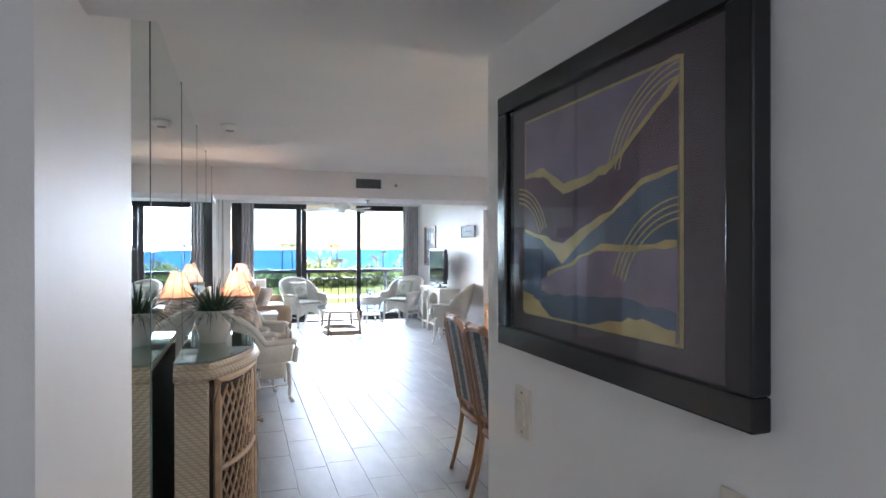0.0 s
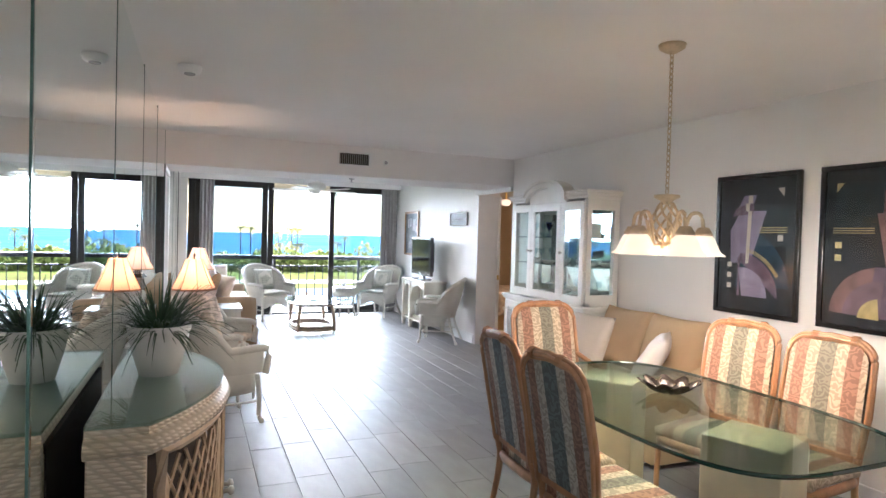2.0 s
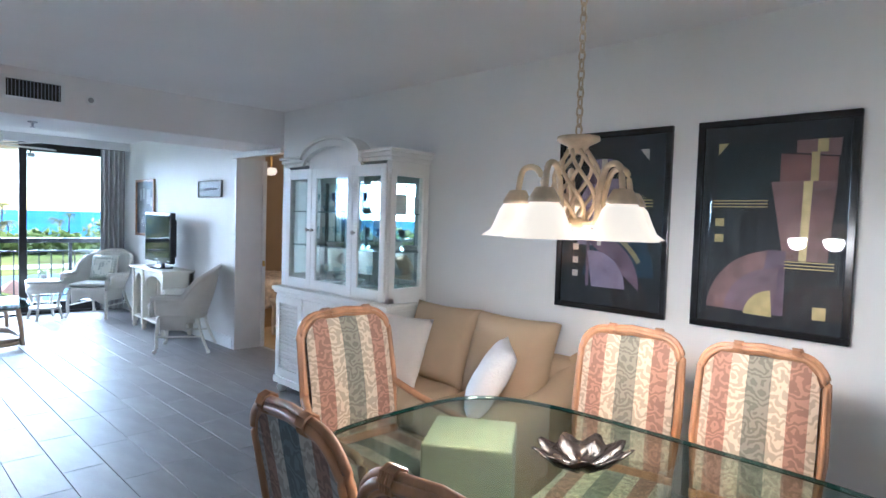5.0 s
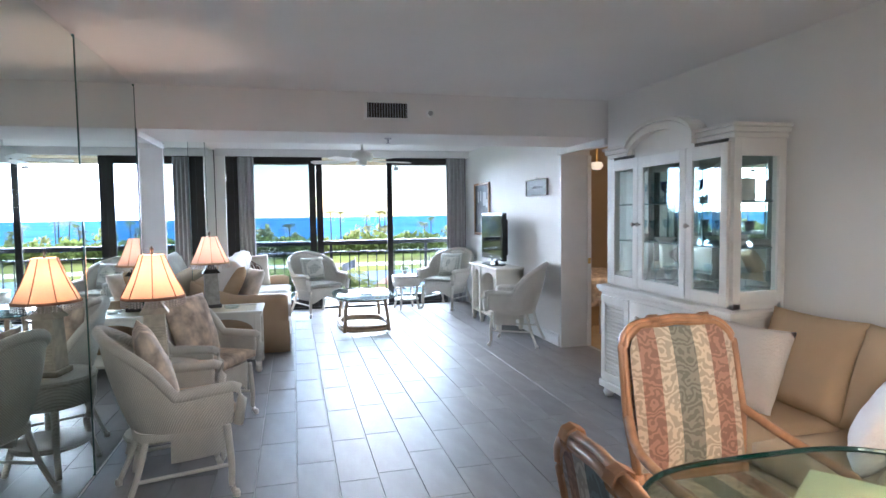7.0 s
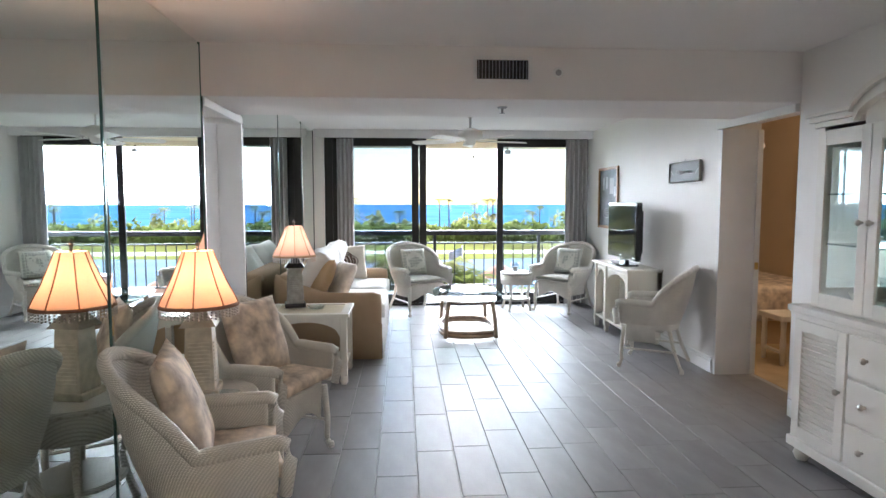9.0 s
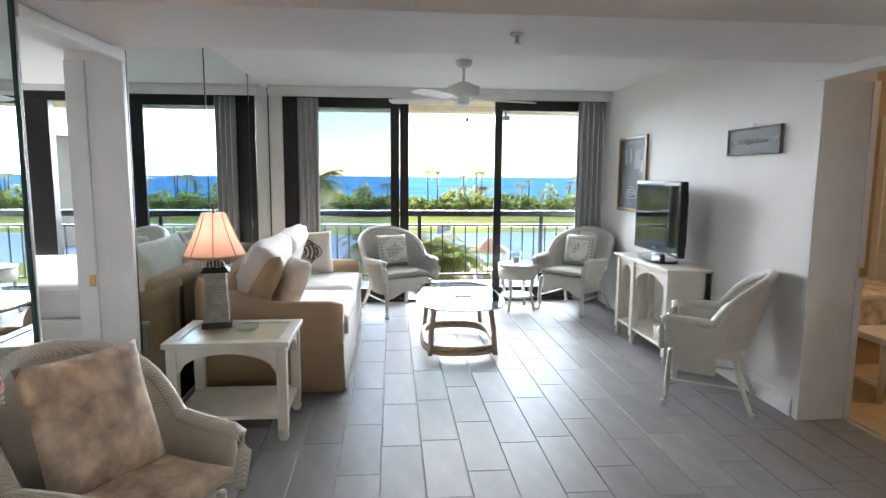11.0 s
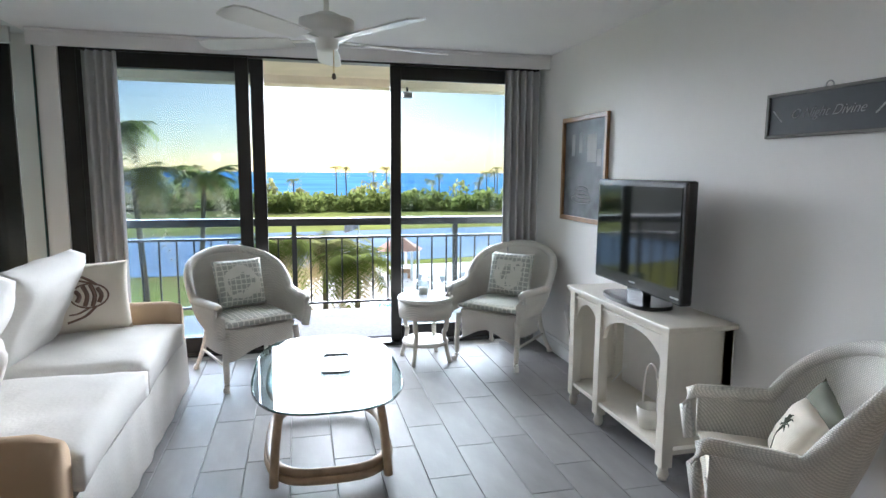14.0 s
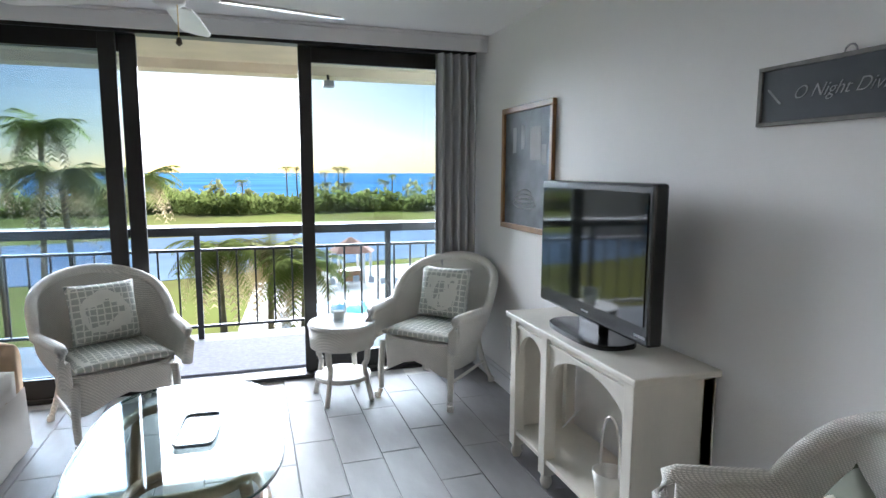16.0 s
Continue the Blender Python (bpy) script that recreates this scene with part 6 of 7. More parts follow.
def curtain(name, label, x0, x1, y, folds):
    bm = bmesh.new()
    n = folds * 10
    a, b = [], []
    for i in range(n + 1):
        x = x0 + (x1 - x0) * i / n
        yy = y + 0.035 * math.sin(2 * math.pi * folds * i / n) + 0.006 * noise.noise((i * 0.3, 0, 0))
        a.append((bm.verts.new((x, yy, 0.02)), bm.verts.new((x, yy, 2.34))))
        b.append((bm.verts.new((x, yy + 0.004, 0.02)), bm.verts.new((x, yy + 0.004, 2.34))))
    for i in range(n):
        bm.faces.new((a[i][0], a[i + 1][0], a[i + 1][1], a[i][1]))
        bm.faces.new((b[i + 1][0], b[i][0], b[i][1], b[i + 1][1]))
    return tagged(part(name, bm, CURTAIN, None, smooth=True), label, "curtain", "window curtains")


curtain("curtain", "grey pleated curtain gathered at the window's side", 0.99, 1.22, 12.60, 4)
curtain("curtain", "grey pleated curtain gathered beside the wall", 4.19, 4.50, 12.60, 5)

# ---- rattan cabinet and plant ----
cb = thing("rattan_cabinet", "bow-front whitewashed rattan cabinet with glass top", "cabinet")
CX, CY, CH_, CDEPTH, CHALF = 0.70, 3.92, 0.97, 0.34, 0.53


def bow(extra=0.0, n=20):
    pts = [(CX, CY - CHALF - extra)]
    for i in range(n + 1):
        u = 2 * i / n - 1
        pts.append((CX + CDEPTH * 0.42 + extra + CDEPTH * 0.58 * (1 - u * u), CY + u * (CHALF + extra)))
    pts.append((CX, CY + CHALF + extra))
    return pts


part("glass_top", slab(bow(0.012), CH_, CH_ + 0.010), glass("cabinet_top_glass", (0.75, 0.86, 0.84), 0.0), cb, "clear glass top")
part("top", slab(bow(0.006), CH_ - 0.03, CH_ - 0.001), WICKER_TAN, cb)
part("braid_trim", tube([(x, y, CH_ - 0.05) for x, y in bow(0.008)], 0.028, 8), WICKER_TAN, cb, "braided trim", smooth=True)
# solid near-black brown block fills the cabinet behind its lattice doors
part("carcass", slab(bow(-0.05), 0.04, CH_ - 0.05), mat("cabinet_dark_inside", (0.05, 0.035, 0.025), 0.8), cb, "dark brown block filling the cabinet")
part("side_panel", box(CX + 0.002, CX + CDEPTH * 0.42, CY - CHALF, CY - CHALF + 0.045, 0.03, CH_ - 0.06, 0.006), WICKER_TAN, cb)
part("side_panel", box(CX + 0.002, CX + CDEPTH * 0.42, CY + CHALF - 0.045, CY + CHALF, 0.03, CH_ - 0.06, 0.006), WICKER_TAN, cb)
part("plinth", slab(bow(-0.005), 0.0, 0.045), WICKER_TAN, cb)


def bow_x(y):
    u = (y - CY) / CHALF
    return CX + CDEPTH * 0.42 + CDEPTH * 0.58 * (1 - u * u)


for ya, yb in ((CY - CHALF + 0.05, CY - 0.005), (CY + 0.005, CY + CHALF - 0.05)):
    door = part("door", tube([(bow_x(y), y, z) for y, z in [(ya + (yb - ya) * i / 8, 0.07) for i in range(9)] + [(yb, 0.07 + 0.81 * i / 8) for i in range(1, 9)] + [(yb + (ya - yb) * i / 8, 0.88) for i in range(1, 9)] + [(ya, 0.88 - 0.81 * i / 8) for i in range(1, 8)]], 0.020, 6, closed=True), RATTAN_PALE, cb, "rattan framed lattice door")
    for z in (0.47,):
        part("rail", tube([(bow_x(ya + (yb - ya) * i / 8), ya + (yb - ya) * i / 8, z) for i in range(9)], 0.014, 6), RATTAN_PALE, door)
    step = 0.052
    slope = 1.9
    for sgn in (1, -1):
        for j in range(40):
            c = 0.07 - (yb - ya) * slope + j * step * slope * 0.98
            pts = []
            for i in range(15):
                y = ya + (yb - ya) * i / 14
                z = c + slope * ((y - ya) if sgn > 0 else (yb - y))
                if 0.075 < z < 0.875:
                    pts.append((bow_x(y) - 0.004 * (sgn < 0), y, z))
            if len(pts) > 1:
                part("lattice_strip", tube(pts, 0.006, 5), RATTAN_PALE, door)
    part("knob", lathe([(0, 0), (0.009, 0), (0.008, 0.015), (0.018, 0.022), (0.015, 0.034), (0, 0.038)], 12), KNOBM, door, smooth=True, at=pose(bow_x(CY) + 0.018, CY - 0.03 if yb < CY else CY + 0.03, 0.56, 0, 90, 0))

pl = thing("potted_plant", "grassy green fern in a white pot on the cabinet", "plant", "", pose(0.84, 3.95, CH_ + 0.011) @ Matrix.Diagonal((1.14, 1.14, 1.14, 1)))
part("pot", lathe([(0, 0), (0.055, 0), (0.075, 0.07), (0.088, 0.13), (0.092, 0.15), (0.083, 0.15), (0.078, 0.125), (0, 0.12)], 28), POT, pl, smooth=True)
bm = bmesh.new()
rng = random.Random(11)
for i in range(330):
    a = rng.uniform(0, 2 * math.pi)
    L = rng.uniform(0.10, 0.24)
    up = rng.uniform(0.35, 1.3)
    r0 = rng.uniform(0, 0.05)
    pts = []
    for k in range(6):
        t = k / 5
        r = r0 + L * t * math.cos(up * 0.9)
        z = 0.12 + L * (math.sin(up) * t * 1.15 - 0.75 * t * t * (1.2 - up * 0.6))
        w_ = 0.0035 * (1 - t) + 0.0006
        pts.append((Vector((r * math.cos(a), r * math.sin(a), z)), w_))
    side = Vector((-math.sin(a), math.cos(a), 0))
    prev = None
    for p, w_ in pts:
        cur = (bm.verts.new(p - side * w_), bm.verts.new(p + side * w_ + Vector((0, 0, 0.001))))
        if prev:
            bm.faces.new((prev[0], prev[1], cur[1], cur[0]))
        prev = cur
tagged(part("foliage", bm, LEAF, pl, "thin arching green blades"), kind="stuff")

# unseen hall ceiling light, added behind the walk to brighten the entry
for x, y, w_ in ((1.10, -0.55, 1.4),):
    hl = thing("ceiling_light", "unseen round frosted light added to brighten the hall", "lamp", "", pose(x, y, ZH))
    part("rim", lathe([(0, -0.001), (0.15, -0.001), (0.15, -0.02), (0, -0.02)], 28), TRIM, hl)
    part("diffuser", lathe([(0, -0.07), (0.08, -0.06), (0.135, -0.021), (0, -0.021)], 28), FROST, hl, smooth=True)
    point_lamp("hall_fill", (x, y, ZH - 0.13), w_, (1.0, 0.93, 0.86), 0.1)

# ---- balcony rail and mat ----
rl = thing("balcony_railing", "black metal balcony railing with upright bars", "railing")
RY = 14.15
part("top_rail", box(-4.4, 5.9, RY - 0.05, RY + 0.05, 0.92, 1.00, 0.006), BRONZE, rl)
part("upper_rail", box(-4.4, 5.9, RY - 0.015, RY + 0.015, 0.775, 0.80), BRONZE, rl)
part("bottom_rail", box(-4.4, 5.9, RY - 0.015, RY + 0.015, 0.07, 0.095), BRONZE, rl)
for k in range(-4, 3):
    part("post", box(2.42 + 1.75 * k - 0.025, 2.42 + 1.75 * k + 0.025, RY - 0.024, RY + 0.024, -0.03, 0.92), BRONZE, rl)
for k in range(-40, 21):
    x = 2.42 + 0.165 * k
    if -4.3 < x < 5.8:
        part("bar", box(x - 0.008, x + 0.008, RY - 0.008, RY + 0.008, 0.095, 0.775), BRONZE, rl)
bm = bmesh.new()
rng = random.Random(3)
bm_box(bm, 2.35, 3.75, 13.05, 13.95, -0.028, -0.010)
tagged(part("balcony_mat", bm, RUGGREY), "shaggy grey mat on the balcony floor", "rug")
lt = thing("balcony_light", "small wall flood lamp on the balcony ceiling", "lamp", "", pose(3.60, 14.0, 2.36))
part("bracket", tube([(0, 0, 0), (0, -0.02, -0.05)], 0.012, 8), BRONZE, lt)
part("housing", box(-0.05, 0.05, -0.06, 0.02, -0.11, -0.05, 0.008), GREY, lt)

# ---- rooms beyond ----
gl = thing("ceiling_fan_light", "lit frosted globe light in the bedroom", "lamp", "", pose(6.0, 11.0, 0))
part("globe", lathe([(0, 2.05), (0.06, 2.06), (0.09, 2.11), (0.07, 2.16), (0, 2.17)], 20), FROST, gl, smooth=True)
part("stem", tube([(0, 0, 2.16), (0, 0, 2.45)], 0.02, 8), BRASS, gl)
point_lamp("bedroom_bulb", (5.9, 9.0, 2.2), 3.2, (1.0, 0.66, 0.36), 0.1)
bed = thing("bed", "bed with a floral quilt in the warm bedroom", "bed", "", pose(5.75, 11.0, 0))
part("mattress", box(-0.45, 0.55, -0.95, 1.0, 0.30, 0.58, 0.06, 3), IVORY, bed)
part("quilt", box(-0.48, 0.58, -1.0, 0.4, 0.25, 0.62, 0.07, 3), FLORAL, bed, "floral quilt")
part("base", box(-0.43, 0.53, -0.9, 0.98, 0.0, 0.30), TAN, bed)
part("pillow", stand(cushion(0.6, 0.4, 0.18, 0.5, 12, 0.01, 3, 0.1), pose(0, 0.7, 0.68, 25, 0, 0)), FLORAL, bed, smooth=True)
bn = thing("bench", "pale wooden bench in the bedroom passage", "bench", "", pose(5.55, 9.45, 0))
part("seat", box(-0.30, 0.30, -0.18, 0.18, 0.40, 0.45, 0.01), CREAM, bn)
for sx in (-1, 1):
    for sy in (-1, 1):
        part("leg", lathe([(0, 0), (0.018, 0), (0.026, 0.2), (0.02, 0.3), (0.026, 0.40), (0, 0.40)], 12), CREAM, bn, smooth=True, at=pose(sx * 0.26, sy * 0.14, 0))
    part("stretcher", box(sx * 0.26 - 0.012, sx * 0.26 + 0.012, -0.14, 0.14, 0.10, 0.125), CREAM, bn)
ld = structure("door_3", boxes([(6.30, 6.34, 9.78, 9.86, 0, 2.03), (6.30, 6.34, 10.6, 10.68, 0, 2.03), (6.30, 6.34, 9.86, 10.6, 1.95, 2.03), (6.30, 6.34, 9.86, 10.6, 0, 0.1)], 0.003), CREAM, "louvered closet door in the bedroom")
for k in range(56):
    part("slat", stand(box(-0.004, 0.004, -0.37, 0.37, -0.018, 0.018), pose(6.32, 10.23, 0.13 + k * 0.033, 0, 28, 0)), CREAM, ld)
sb = thing("bed", "white-covered bed under the side room window", "bed", "", pose(-1.2, 11.6, 0))
part("base", box(-0.9, 0.9, -0.95, 0.95, 0.0, 0.32, 0.02), WHITEWOOD, sb)
part("mattress", box(-0.92, 0.92, -0.98, 0.98, 0.32, 0.60, 0.07, 3), LINEN, sb, "white bedspread")

# ---- outdoors ----
GZ = -10.0
GRASS = mat("lawn_grass", (0.15, 0.17, 0.045), 0.9, vary=0.35, scale=0.06, bump=0.5, bscale=3, alt=(0.20, 0.18, 0.07), spec=0.0)
structure("ground", boxes([(-900, 900, 14.6, 230, GZ - 1, GZ), (-900, 900, -300, 14.6, GZ - 1, GZ - 0.01)]), GRASS, "mown golf course lawn")
SEA = mat("sea_water", (0.07, 0.17, 0.31), 0.9, spec=0.0, vary=0.25, scale=0.01, bump=0.5, bscale=0.4)
structure("water", box(-4000, 4000, 230, 4600, GZ - 3, GZ - 1.2), SEA, "deep blue sea to the horizon")
LAKE = mat("lake_water", (0.16, 0.21, 0.28), 0.8, spec=0.0, vary=0.2, scale=0.05, bump=0.2, bscale=0.8)
structure("lake", slab([(-48, 84), (-30, 77), (-6, 76), (10, 82), (30, 86), (70, 84), (110, 96), (105, 118), (60, 128), (20, 124), (-10, 120), (-40, 112), (-60, 100)], GZ + 0.01, GZ + 0.05), LAKE, "blue grey golf course lake")
structure("lake_far", slab([(-70, 140), (60, 136), (170, 140), (170, 146), (50, 146), (-70, 147)], GZ + 0.01, GZ + 0.05), mat("sandy_path", (0.40, 0.36, 0.22), 0.9, vary=0.2, scale=0.1), "pale path across the lawn")
DECK = mat("pool_deck", (0.74, 0.71, 0.66), 0.9, spec=0.0, vary=0.1, scale=0.4)
structure("pavement", slab([(1.5, 50), (7, 38), (30, 40), (38, 58), (34, 80), (14, 79), (3, 71)], GZ + 0.01, GZ + 0.12), DECK, "pale paved pool deck")
POOL = mat("pool_water", (0.10, 0.42, 0.58), 0.08, vary=0.15, scale=0.5, bump=0.2, bscale=2)
structure("pool", slab([(6.5, 55), (9, 50), (14, 52), (19, 55), (18, 61), (13, 60), (8, 60)], GZ + 0.125, GZ + 0.16), POOL, "turquoise swimming pool")

def foliage(name, colour):
    m = shade_mat(name, colour, 0)
    n, l = m.node_tree.nodes, m.node_tree.links
    rp = [k for k in n if k.bl_idname == "ShaderNodeValToRGB"][0]
    nz = [k for k in n if k.bl_idname == "ShaderNodeTexNoise"][0]
    nz.inputs["Scale"].default_value = 0.35
    tc = n.new("ShaderNodeTexCoord")
    l.new(tc.outputs["Object"], nz.inputs["Vector"])
    rp.color_ramp.elements[0].color = (*[k * 0.45 for k in colour], 1)
    rp.color_ramp.elements[0].position, rp.color_ramp.elements[1].position = 0.35, 0.65
    return m


FOL = [foliage("leaves_a", (0.24, 0.28, 0.08)), foliage("leaves_b", (0.36, 0.36, 0.15)), foliage("palm_dry", (0.62, 0.50, 0.30))]
BARK = mat("palm_bark", (0.18, 0.15, 0.11), 0.9, vary=0.3, scale=3, bump=0.6, bscale=12)


def leaf_cloud(bm, centre, rx, ry, rz, count, size, rng):
    for _ in range(count):
        u = Vector((rng.gauss(0, 1), rng.gauss(0, 1), rng.gauss(0, 1))).normalized()
        r = rng.uniform(0.55, 1.05)
        c = Vector(centre) + Vector((u.x * rx * r, u.y * ry * r, u.z * rz * r))
        a = Vector((rng.gauss(0, 1), rng.gauss(0, 1), rng.gauss(0, 1))).normalized()
        b = a.cross(Vector((rng.gauss(0, 1), rng.gauss(0, 1), rng.gauss(0, 1)))).normalized()
        s = size * rng.uniform(0.6, 1.3)
        bm.faces.new([bm.verts.new(c + a * s), bm.verts.new(c + b * s * 0.5), bm.verts.new(c - a * s), bm.verts.new(c - b * s * 0.5)])


# hedge belt in front of the shore
bm = bmesh.new()
rng = random.Random(8)
x = -190.0
while x < 330:
    h = rng.uniform(2.4, 3.6)
    y = rng.uniform(176, 192)
    leaf_cloud(bm, (x, y, GZ + h * 0.75), rng.uniform(3.5, 6), 4, h * rng.uniform(0.8, 1.15), 130, 1.0, rng)
    x += rng.uniform(1.8, 3.0)
tagged(part("hedge", bm, FOL[0]), "long dense green shoreline hedge", "hedge", kind="stuff")
bm = bmesh.new()
for _ in range(70):
    x = rng.uniform(-150, 300)
    h = rng.uniform(3.0, 5.2)
    leaf_cloud(bm, (x, rng.uniform(192, 205), GZ + h), rng.uniform(2, 4), 3, h * 0.75, 90, 0.9, rng)
tagged(part("shore_trees", bm, FOL[1]), "uneven shoreline bushes behind the hedge", "trees", kind="stuff")


def frond(bm, base, yaw, length, droop, width, rng, blades=14):
    c, s = math.cos(yaw), math.sin(yaw)
    side = Vector((-s, c, 0))
    pts = []
    rise = rng.uniform(0.15, 0.75)
    for k in range(blades + 1):
        t = k / blades
        pts.append(Vector(base) + Vector((c, s, 0)) * length * t * (1 - 0.15 * t) + Vector((0, 0, length * (rise * t - droop * t * t))))
    for k in range(1, blades + 1):
        t = k / blades
        p, d = pts[k], (pts[k] - pts[k - 1]).normalized()
        L = width * (0.5 + 0.5 * math.sin(math.pi * min(1, t * 1.05)))
        w = 0.055 * length / 2.6
        for sg_ in (-1, 1):
            tip = p + side * sg_ * L + d * L * 0.55 + Vector((0, 0, -L * rng.uniform(0.15, 0.6)))
            bm.faces.new([bm.verts.new(p - d * w), bm.verts.new(p + d * w), bm.verts.new(tip)])


def palm(label, x, y, height, spread, fronds=26, dry=8, seed=0, blades=14):
    rng = random.Random(seed)
    root = thing("palm_tree", label, "palm tree", "palm trees", pose(x, y, GZ))
    bend = rng.uniform(-0.06, 0.06) * height
    trunk = curve_pts([(0, 0, 0), (bend * 0.3, 0, height * 0.4), (bend, 0, height)], 8)
    r = 0.02 * height + 0.05
    part("trunk", tube(trunk, min(r, 0.24), 8, min(r, 0.24) * 0.65), BARK, root, smooth=True)
    top = (bend, 0, height)
    bm = bmesh.new()
    for i in range(fronds):
        frond(bm, top, rng.uniform(0, 2 * math.pi), spread * rng.uniform(0.75, 1.1), rng.uniform(0.35, 1.0), spread * 0.26, rng, blades)
    part("crown", bm, FOL[1] if seed % 2 else FOL[0], root, "green feathery fronds")
    if dry:
        bm = bmesh.new()
        for i in range(dry):
            frond(bm, top, rng.uniform(0, 2 * math.pi), spread * rng.uniform(0.5, 0.8), rng.uniform(1.4, 2.2), spread * 0.2, rng, blades)
        part("dry_skirt", bm, FOL[2], root, "dry hanging fronds")
    return root


NEAR = [(-10.0, 52, 14.2, 3.4), (-7.0, 48, 11.2, 3.6), (-5.0, 55, 11.0, 3.2), (-13.5, 56, 11.5, 3.0), (1.6, 37, 8.0, 2.6), (3.6, 39, 7.6, 2.8), (4.9, 36, 7.2, 2.6), (-17, 62, 12.5, 3), (2.6, 30, 3.6, 2.4), (4.4, 31, 3.4, 2.2), (9.5, 34, 3.2, 2.0), (14, 36, 3.4, 2.2)]
for k, (x, y, h, s) in enumerate(NEAR):
    palm("tall palm tree with shaggy dry fronds by the lake" if h > 6 else "young palm with arching fronds by the pool", x, y, h, s, 34, 34 if 6 < h < 9 else 18 if h > 6 else 2, k, 18)
rng = random.Random(21)
for k in range(46):
    x = rng.choice([rng.uniform(-90, 20), rng.uniform(20, 90), rng.uniform(90, 230)])
    palm("distant coconut palm on the shoreline", x, rng.uniform(188, 206), rng.uniform(7.5, 12.8), rng.uniform(2.2, 3.2), 30, 12, 40 + k, 8)


def gazebo(x, y, r, h):
    root = thing("gazebo", "open poolside gazebo with terracotta tiled roof", "gazebo", "", pose(x, y, GZ + 0.12))
    bm = bmesh.new()
    bmesh.ops.create_cone(bm, cap_ends=True, segments=8, radius1=r, radius2=0.12, depth=h * 0.32, matrix=pose(0, 0, h * 0.84))
    part("roof", bm, mat("terracotta_roof", (0.42, 0.20, 0.12), 0.8, vary=0.2, scale=4, bump=0.6, bscale=10), root)
    for i in range(6):
        a = i * math.pi / 3
        part("post", box(r * 0.8 * math.cos(a) - 0.12, r * 0.8 * math.cos(a) + 0.12, r * 0.8 * math.sin(a) - 0.12, r * 0.8 * math.sin(a) + 0.12, 0, h * 0.69), TRIM, root)
    part("bar_counter", box(-r * 0.5, r * 0.5, -0.5, 0.5, 0, 1.1, 0.03), RATTAN, root)
    return root


gazebo(12.6, 70, 2.6, 4.6)
gazebo(19.8, 56, 3.2, 5.0)


def lounger(x, y, a):
    root = thing("sun_lounger", "white pool lounger on the deck", "lounger", "pool loungers", pose(x, y, GZ + 0.12, 0, 0, a))
    part("bed", box(-0.32, 0.32, -0.9, 0.35, 0.28, 0.36, 0.02), TRIM, root)
    part("backrest", stand(box(-0.32, 0.32, 0, 0.7, -0.03, 0.03, 0.02), pose(0, 0.35, 0.33, 50, 0, 0)), TRIM, root)
    for sx in (-0.28, 0.28):
        for sy in (-0.8, 0.3):
            part("leg", box(sx - 0.02, sx + 0.02, sy - 0.02, sy + 0.02, 0, 0.28), TRIM, root)
    return root


l0 = lounger(9.0, 66, 10)
for k in range(22):
    x, y = (10.2 + k * 1.25, 66.0 + 1.2 * math.sin(k)) if k < 14 else (4.8 + (k - 14) * 0.2, 50 + (k - 14) * 1.5)
    copy_thing(l0, pose(x, y, GZ + 0.12, 0, 0, 20 * math.sin(k * 1.7)))
fl = thing("flagpole", "white flagpole with a small flag by the deck", "flag", "", pose(7.6, 62, GZ + 0.12))
part("pole", tube([(0, 0, 0), (0, 0, 7.2)], 0.05, 8, 0.03), TRIM, fl)
bm = bmesh.new()
g = [[bm.verts.new((-1.3 * i / 8, 0.12 * math.sin(i), 7.0 - 0.8 * j - 0.06 * i)) for j in range(2)] for i in range(9)]
for i in range(8):
    bm.faces.new((g[i][0], g[i + 1][0], g[i + 1][1], g[i][1]))
part("banner", bm, mat("faded_flag", (0.4, 0.36, 0.42), 0.8, vary=0.4, scale=3), fl, "faded striped cloth")

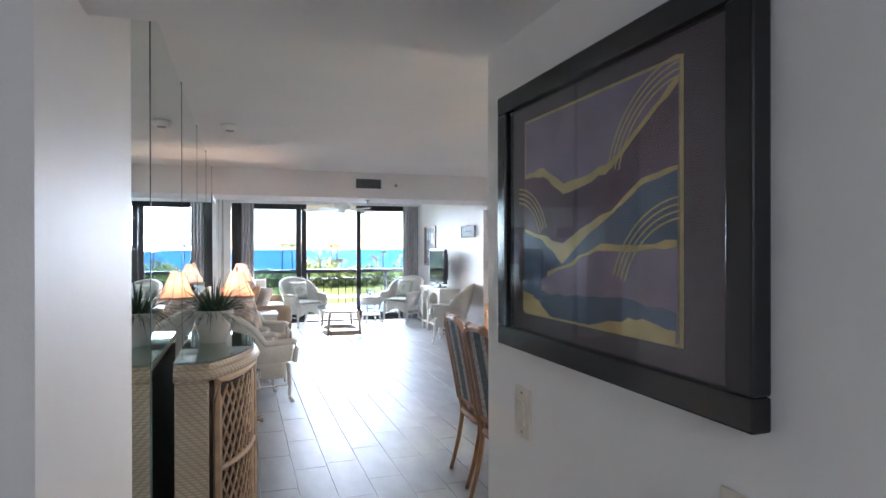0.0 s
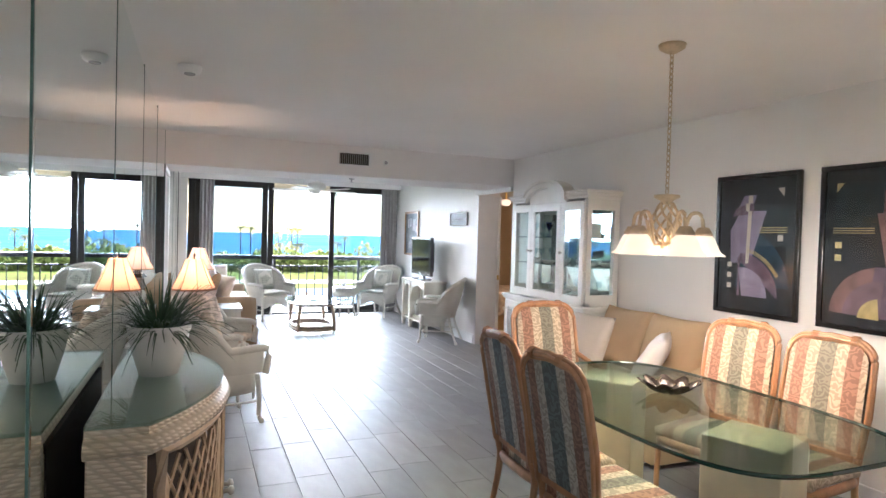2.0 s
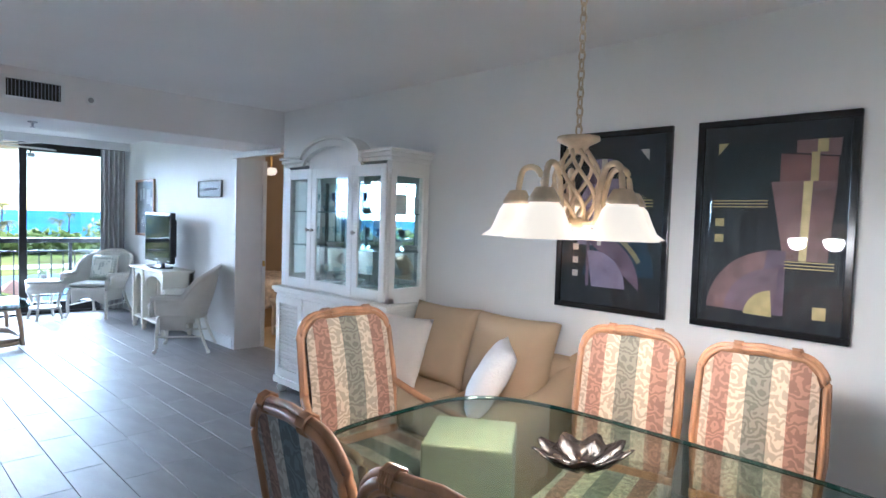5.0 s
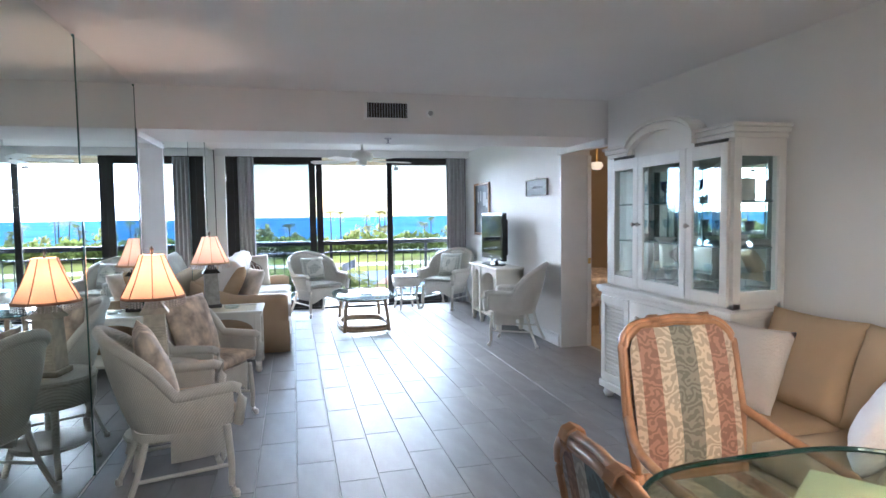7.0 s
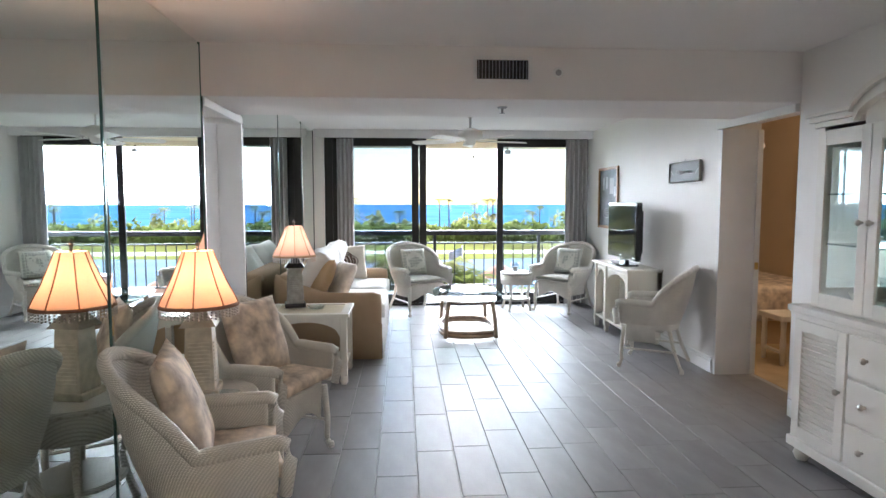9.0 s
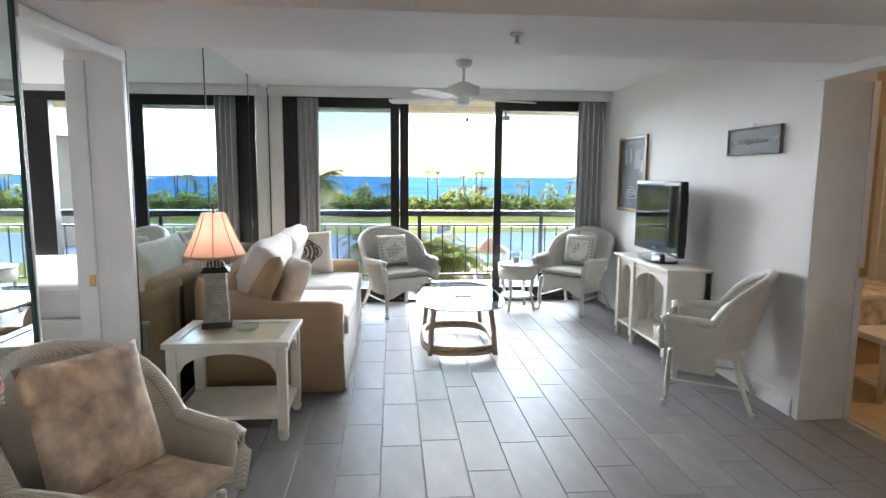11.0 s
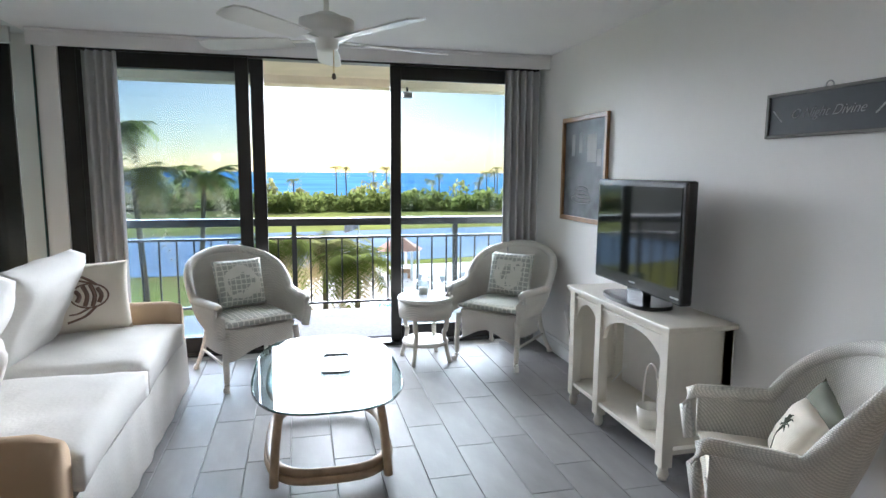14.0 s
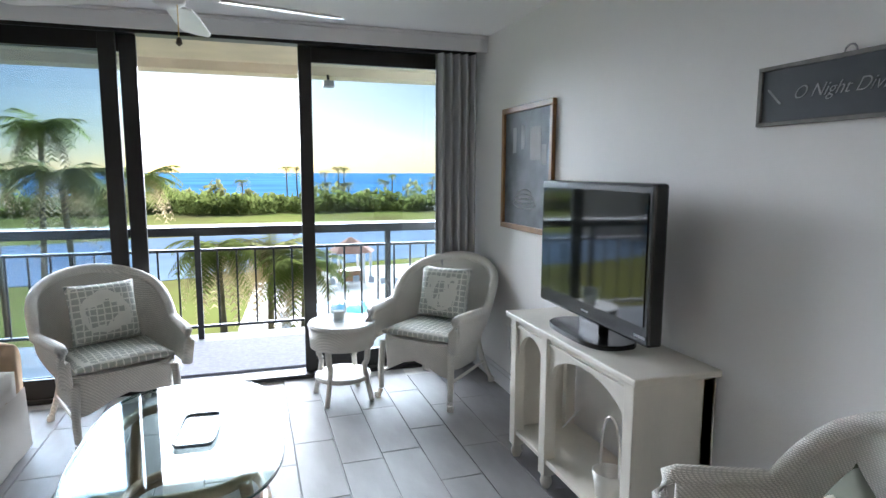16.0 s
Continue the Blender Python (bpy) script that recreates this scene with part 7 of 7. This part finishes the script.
bl = thing("apartment_building", "beige five-storey apartment building beyond the palms", "building", "", pose(-62, 110, GZ, 0, 0, -28))
WALLB = mat("beige_facade", (0.46, 0.40, 0.32), 0.9, vary=0.1, scale=0.3)
part("wall", box(-16, 16, -6, 6, 0, 17, 0.1), WALLB, bl)
bm = bmesh.new()
bmesh.ops.create_cone(bm, cap_ends=True, segments=4, radius1=1.414, radius2=0.9, depth=1.0, matrix=pose(0, 0, 0.5, 0, 0, 45))
part("roof", stand(bm, Matrix.Translation((0, 0, 17)) @ Matrix.Diagonal((17, 7, 2.4, 1))), mat("brown_roof", (0.20, 0.15, 0.12), 0.8, vary=0.2, scale=0.6), bl)
for f in range(5):
    for c in range(6):
        x = -13.5 + c * 5.4
        wd = part("window", box(x - 1.7, x + 1.7, -6.06, -5.95, 0.9 + f * 3.3, 3.2 + f * 3.3), BRONZE, bl)
        part("pane", box(x - 1.5, x + 1.5, -6.09, -6.07, 1.1 + f * 3.3, 3.0 + f * 3.3), SEA, wd)
        part("balcony", boxes([(x - 2.2, x + 2.2, -7.6, -6.07, 0.3 + f * 3.3, 0.55 + f * 3.3), (x - 2.2, x + 2.2, -7.6, -7.45, 0.55 + f * 3.3, 1.5 + f * 3.3)]), WALLB, bl)

# ---- floor tiles, last ----
TW, TL, GAP = 0.2205, 0.61, 0.004
floor = bpy.data.objects["floor"]
tile_bm = bmesh.new()
bm_box(tile_bm, GAP / 2, TW - GAP / 2, GAP / 2, TL - GAP / 2, -0.010, 0.0)
bmesh.ops.bevel(tile_bm, geom=[e for e in tile_bm.edges if all(v.co.z > -0.001 for v in e.verts)], offset=0.002, segments=1, affect="EDGES")
tile_me = bpy.data.meshes.new("tile")
tile_bm.to_mesh(tile_me)
tile_me.materials.append(TILE)
rest = bmesh.new()
col = 0
x = 1.751 - 12 * TW
while x < 4.87:
    y = 6.75 - 15 * TL - (col % 3) * 0.30 * (1 if col % 3 < 2 else 0.4)
    while y < 12.6:
        inside = True
        if inside and len(floor.children) < 298 and 1.3 < x < 3.9 and 5.2 < y < 12.3:
            t = new("tile", tile_me)
            t.parent = floor
            t.location = (x, y, 0)
        elif y > -1.6 and x > -0.95 and x + TW < 4.92 and y + TL < 12.9:
            bm_box(rest, x + GAP / 2, x + TW - GAP / 2, y + GAP / 2, y + TL - GAP / 2, -0.010, 0.0)
        y += TL
    x += TW
    col += 1
part("tile_field", rest, TILE, floor)["kind"] = "stuff"
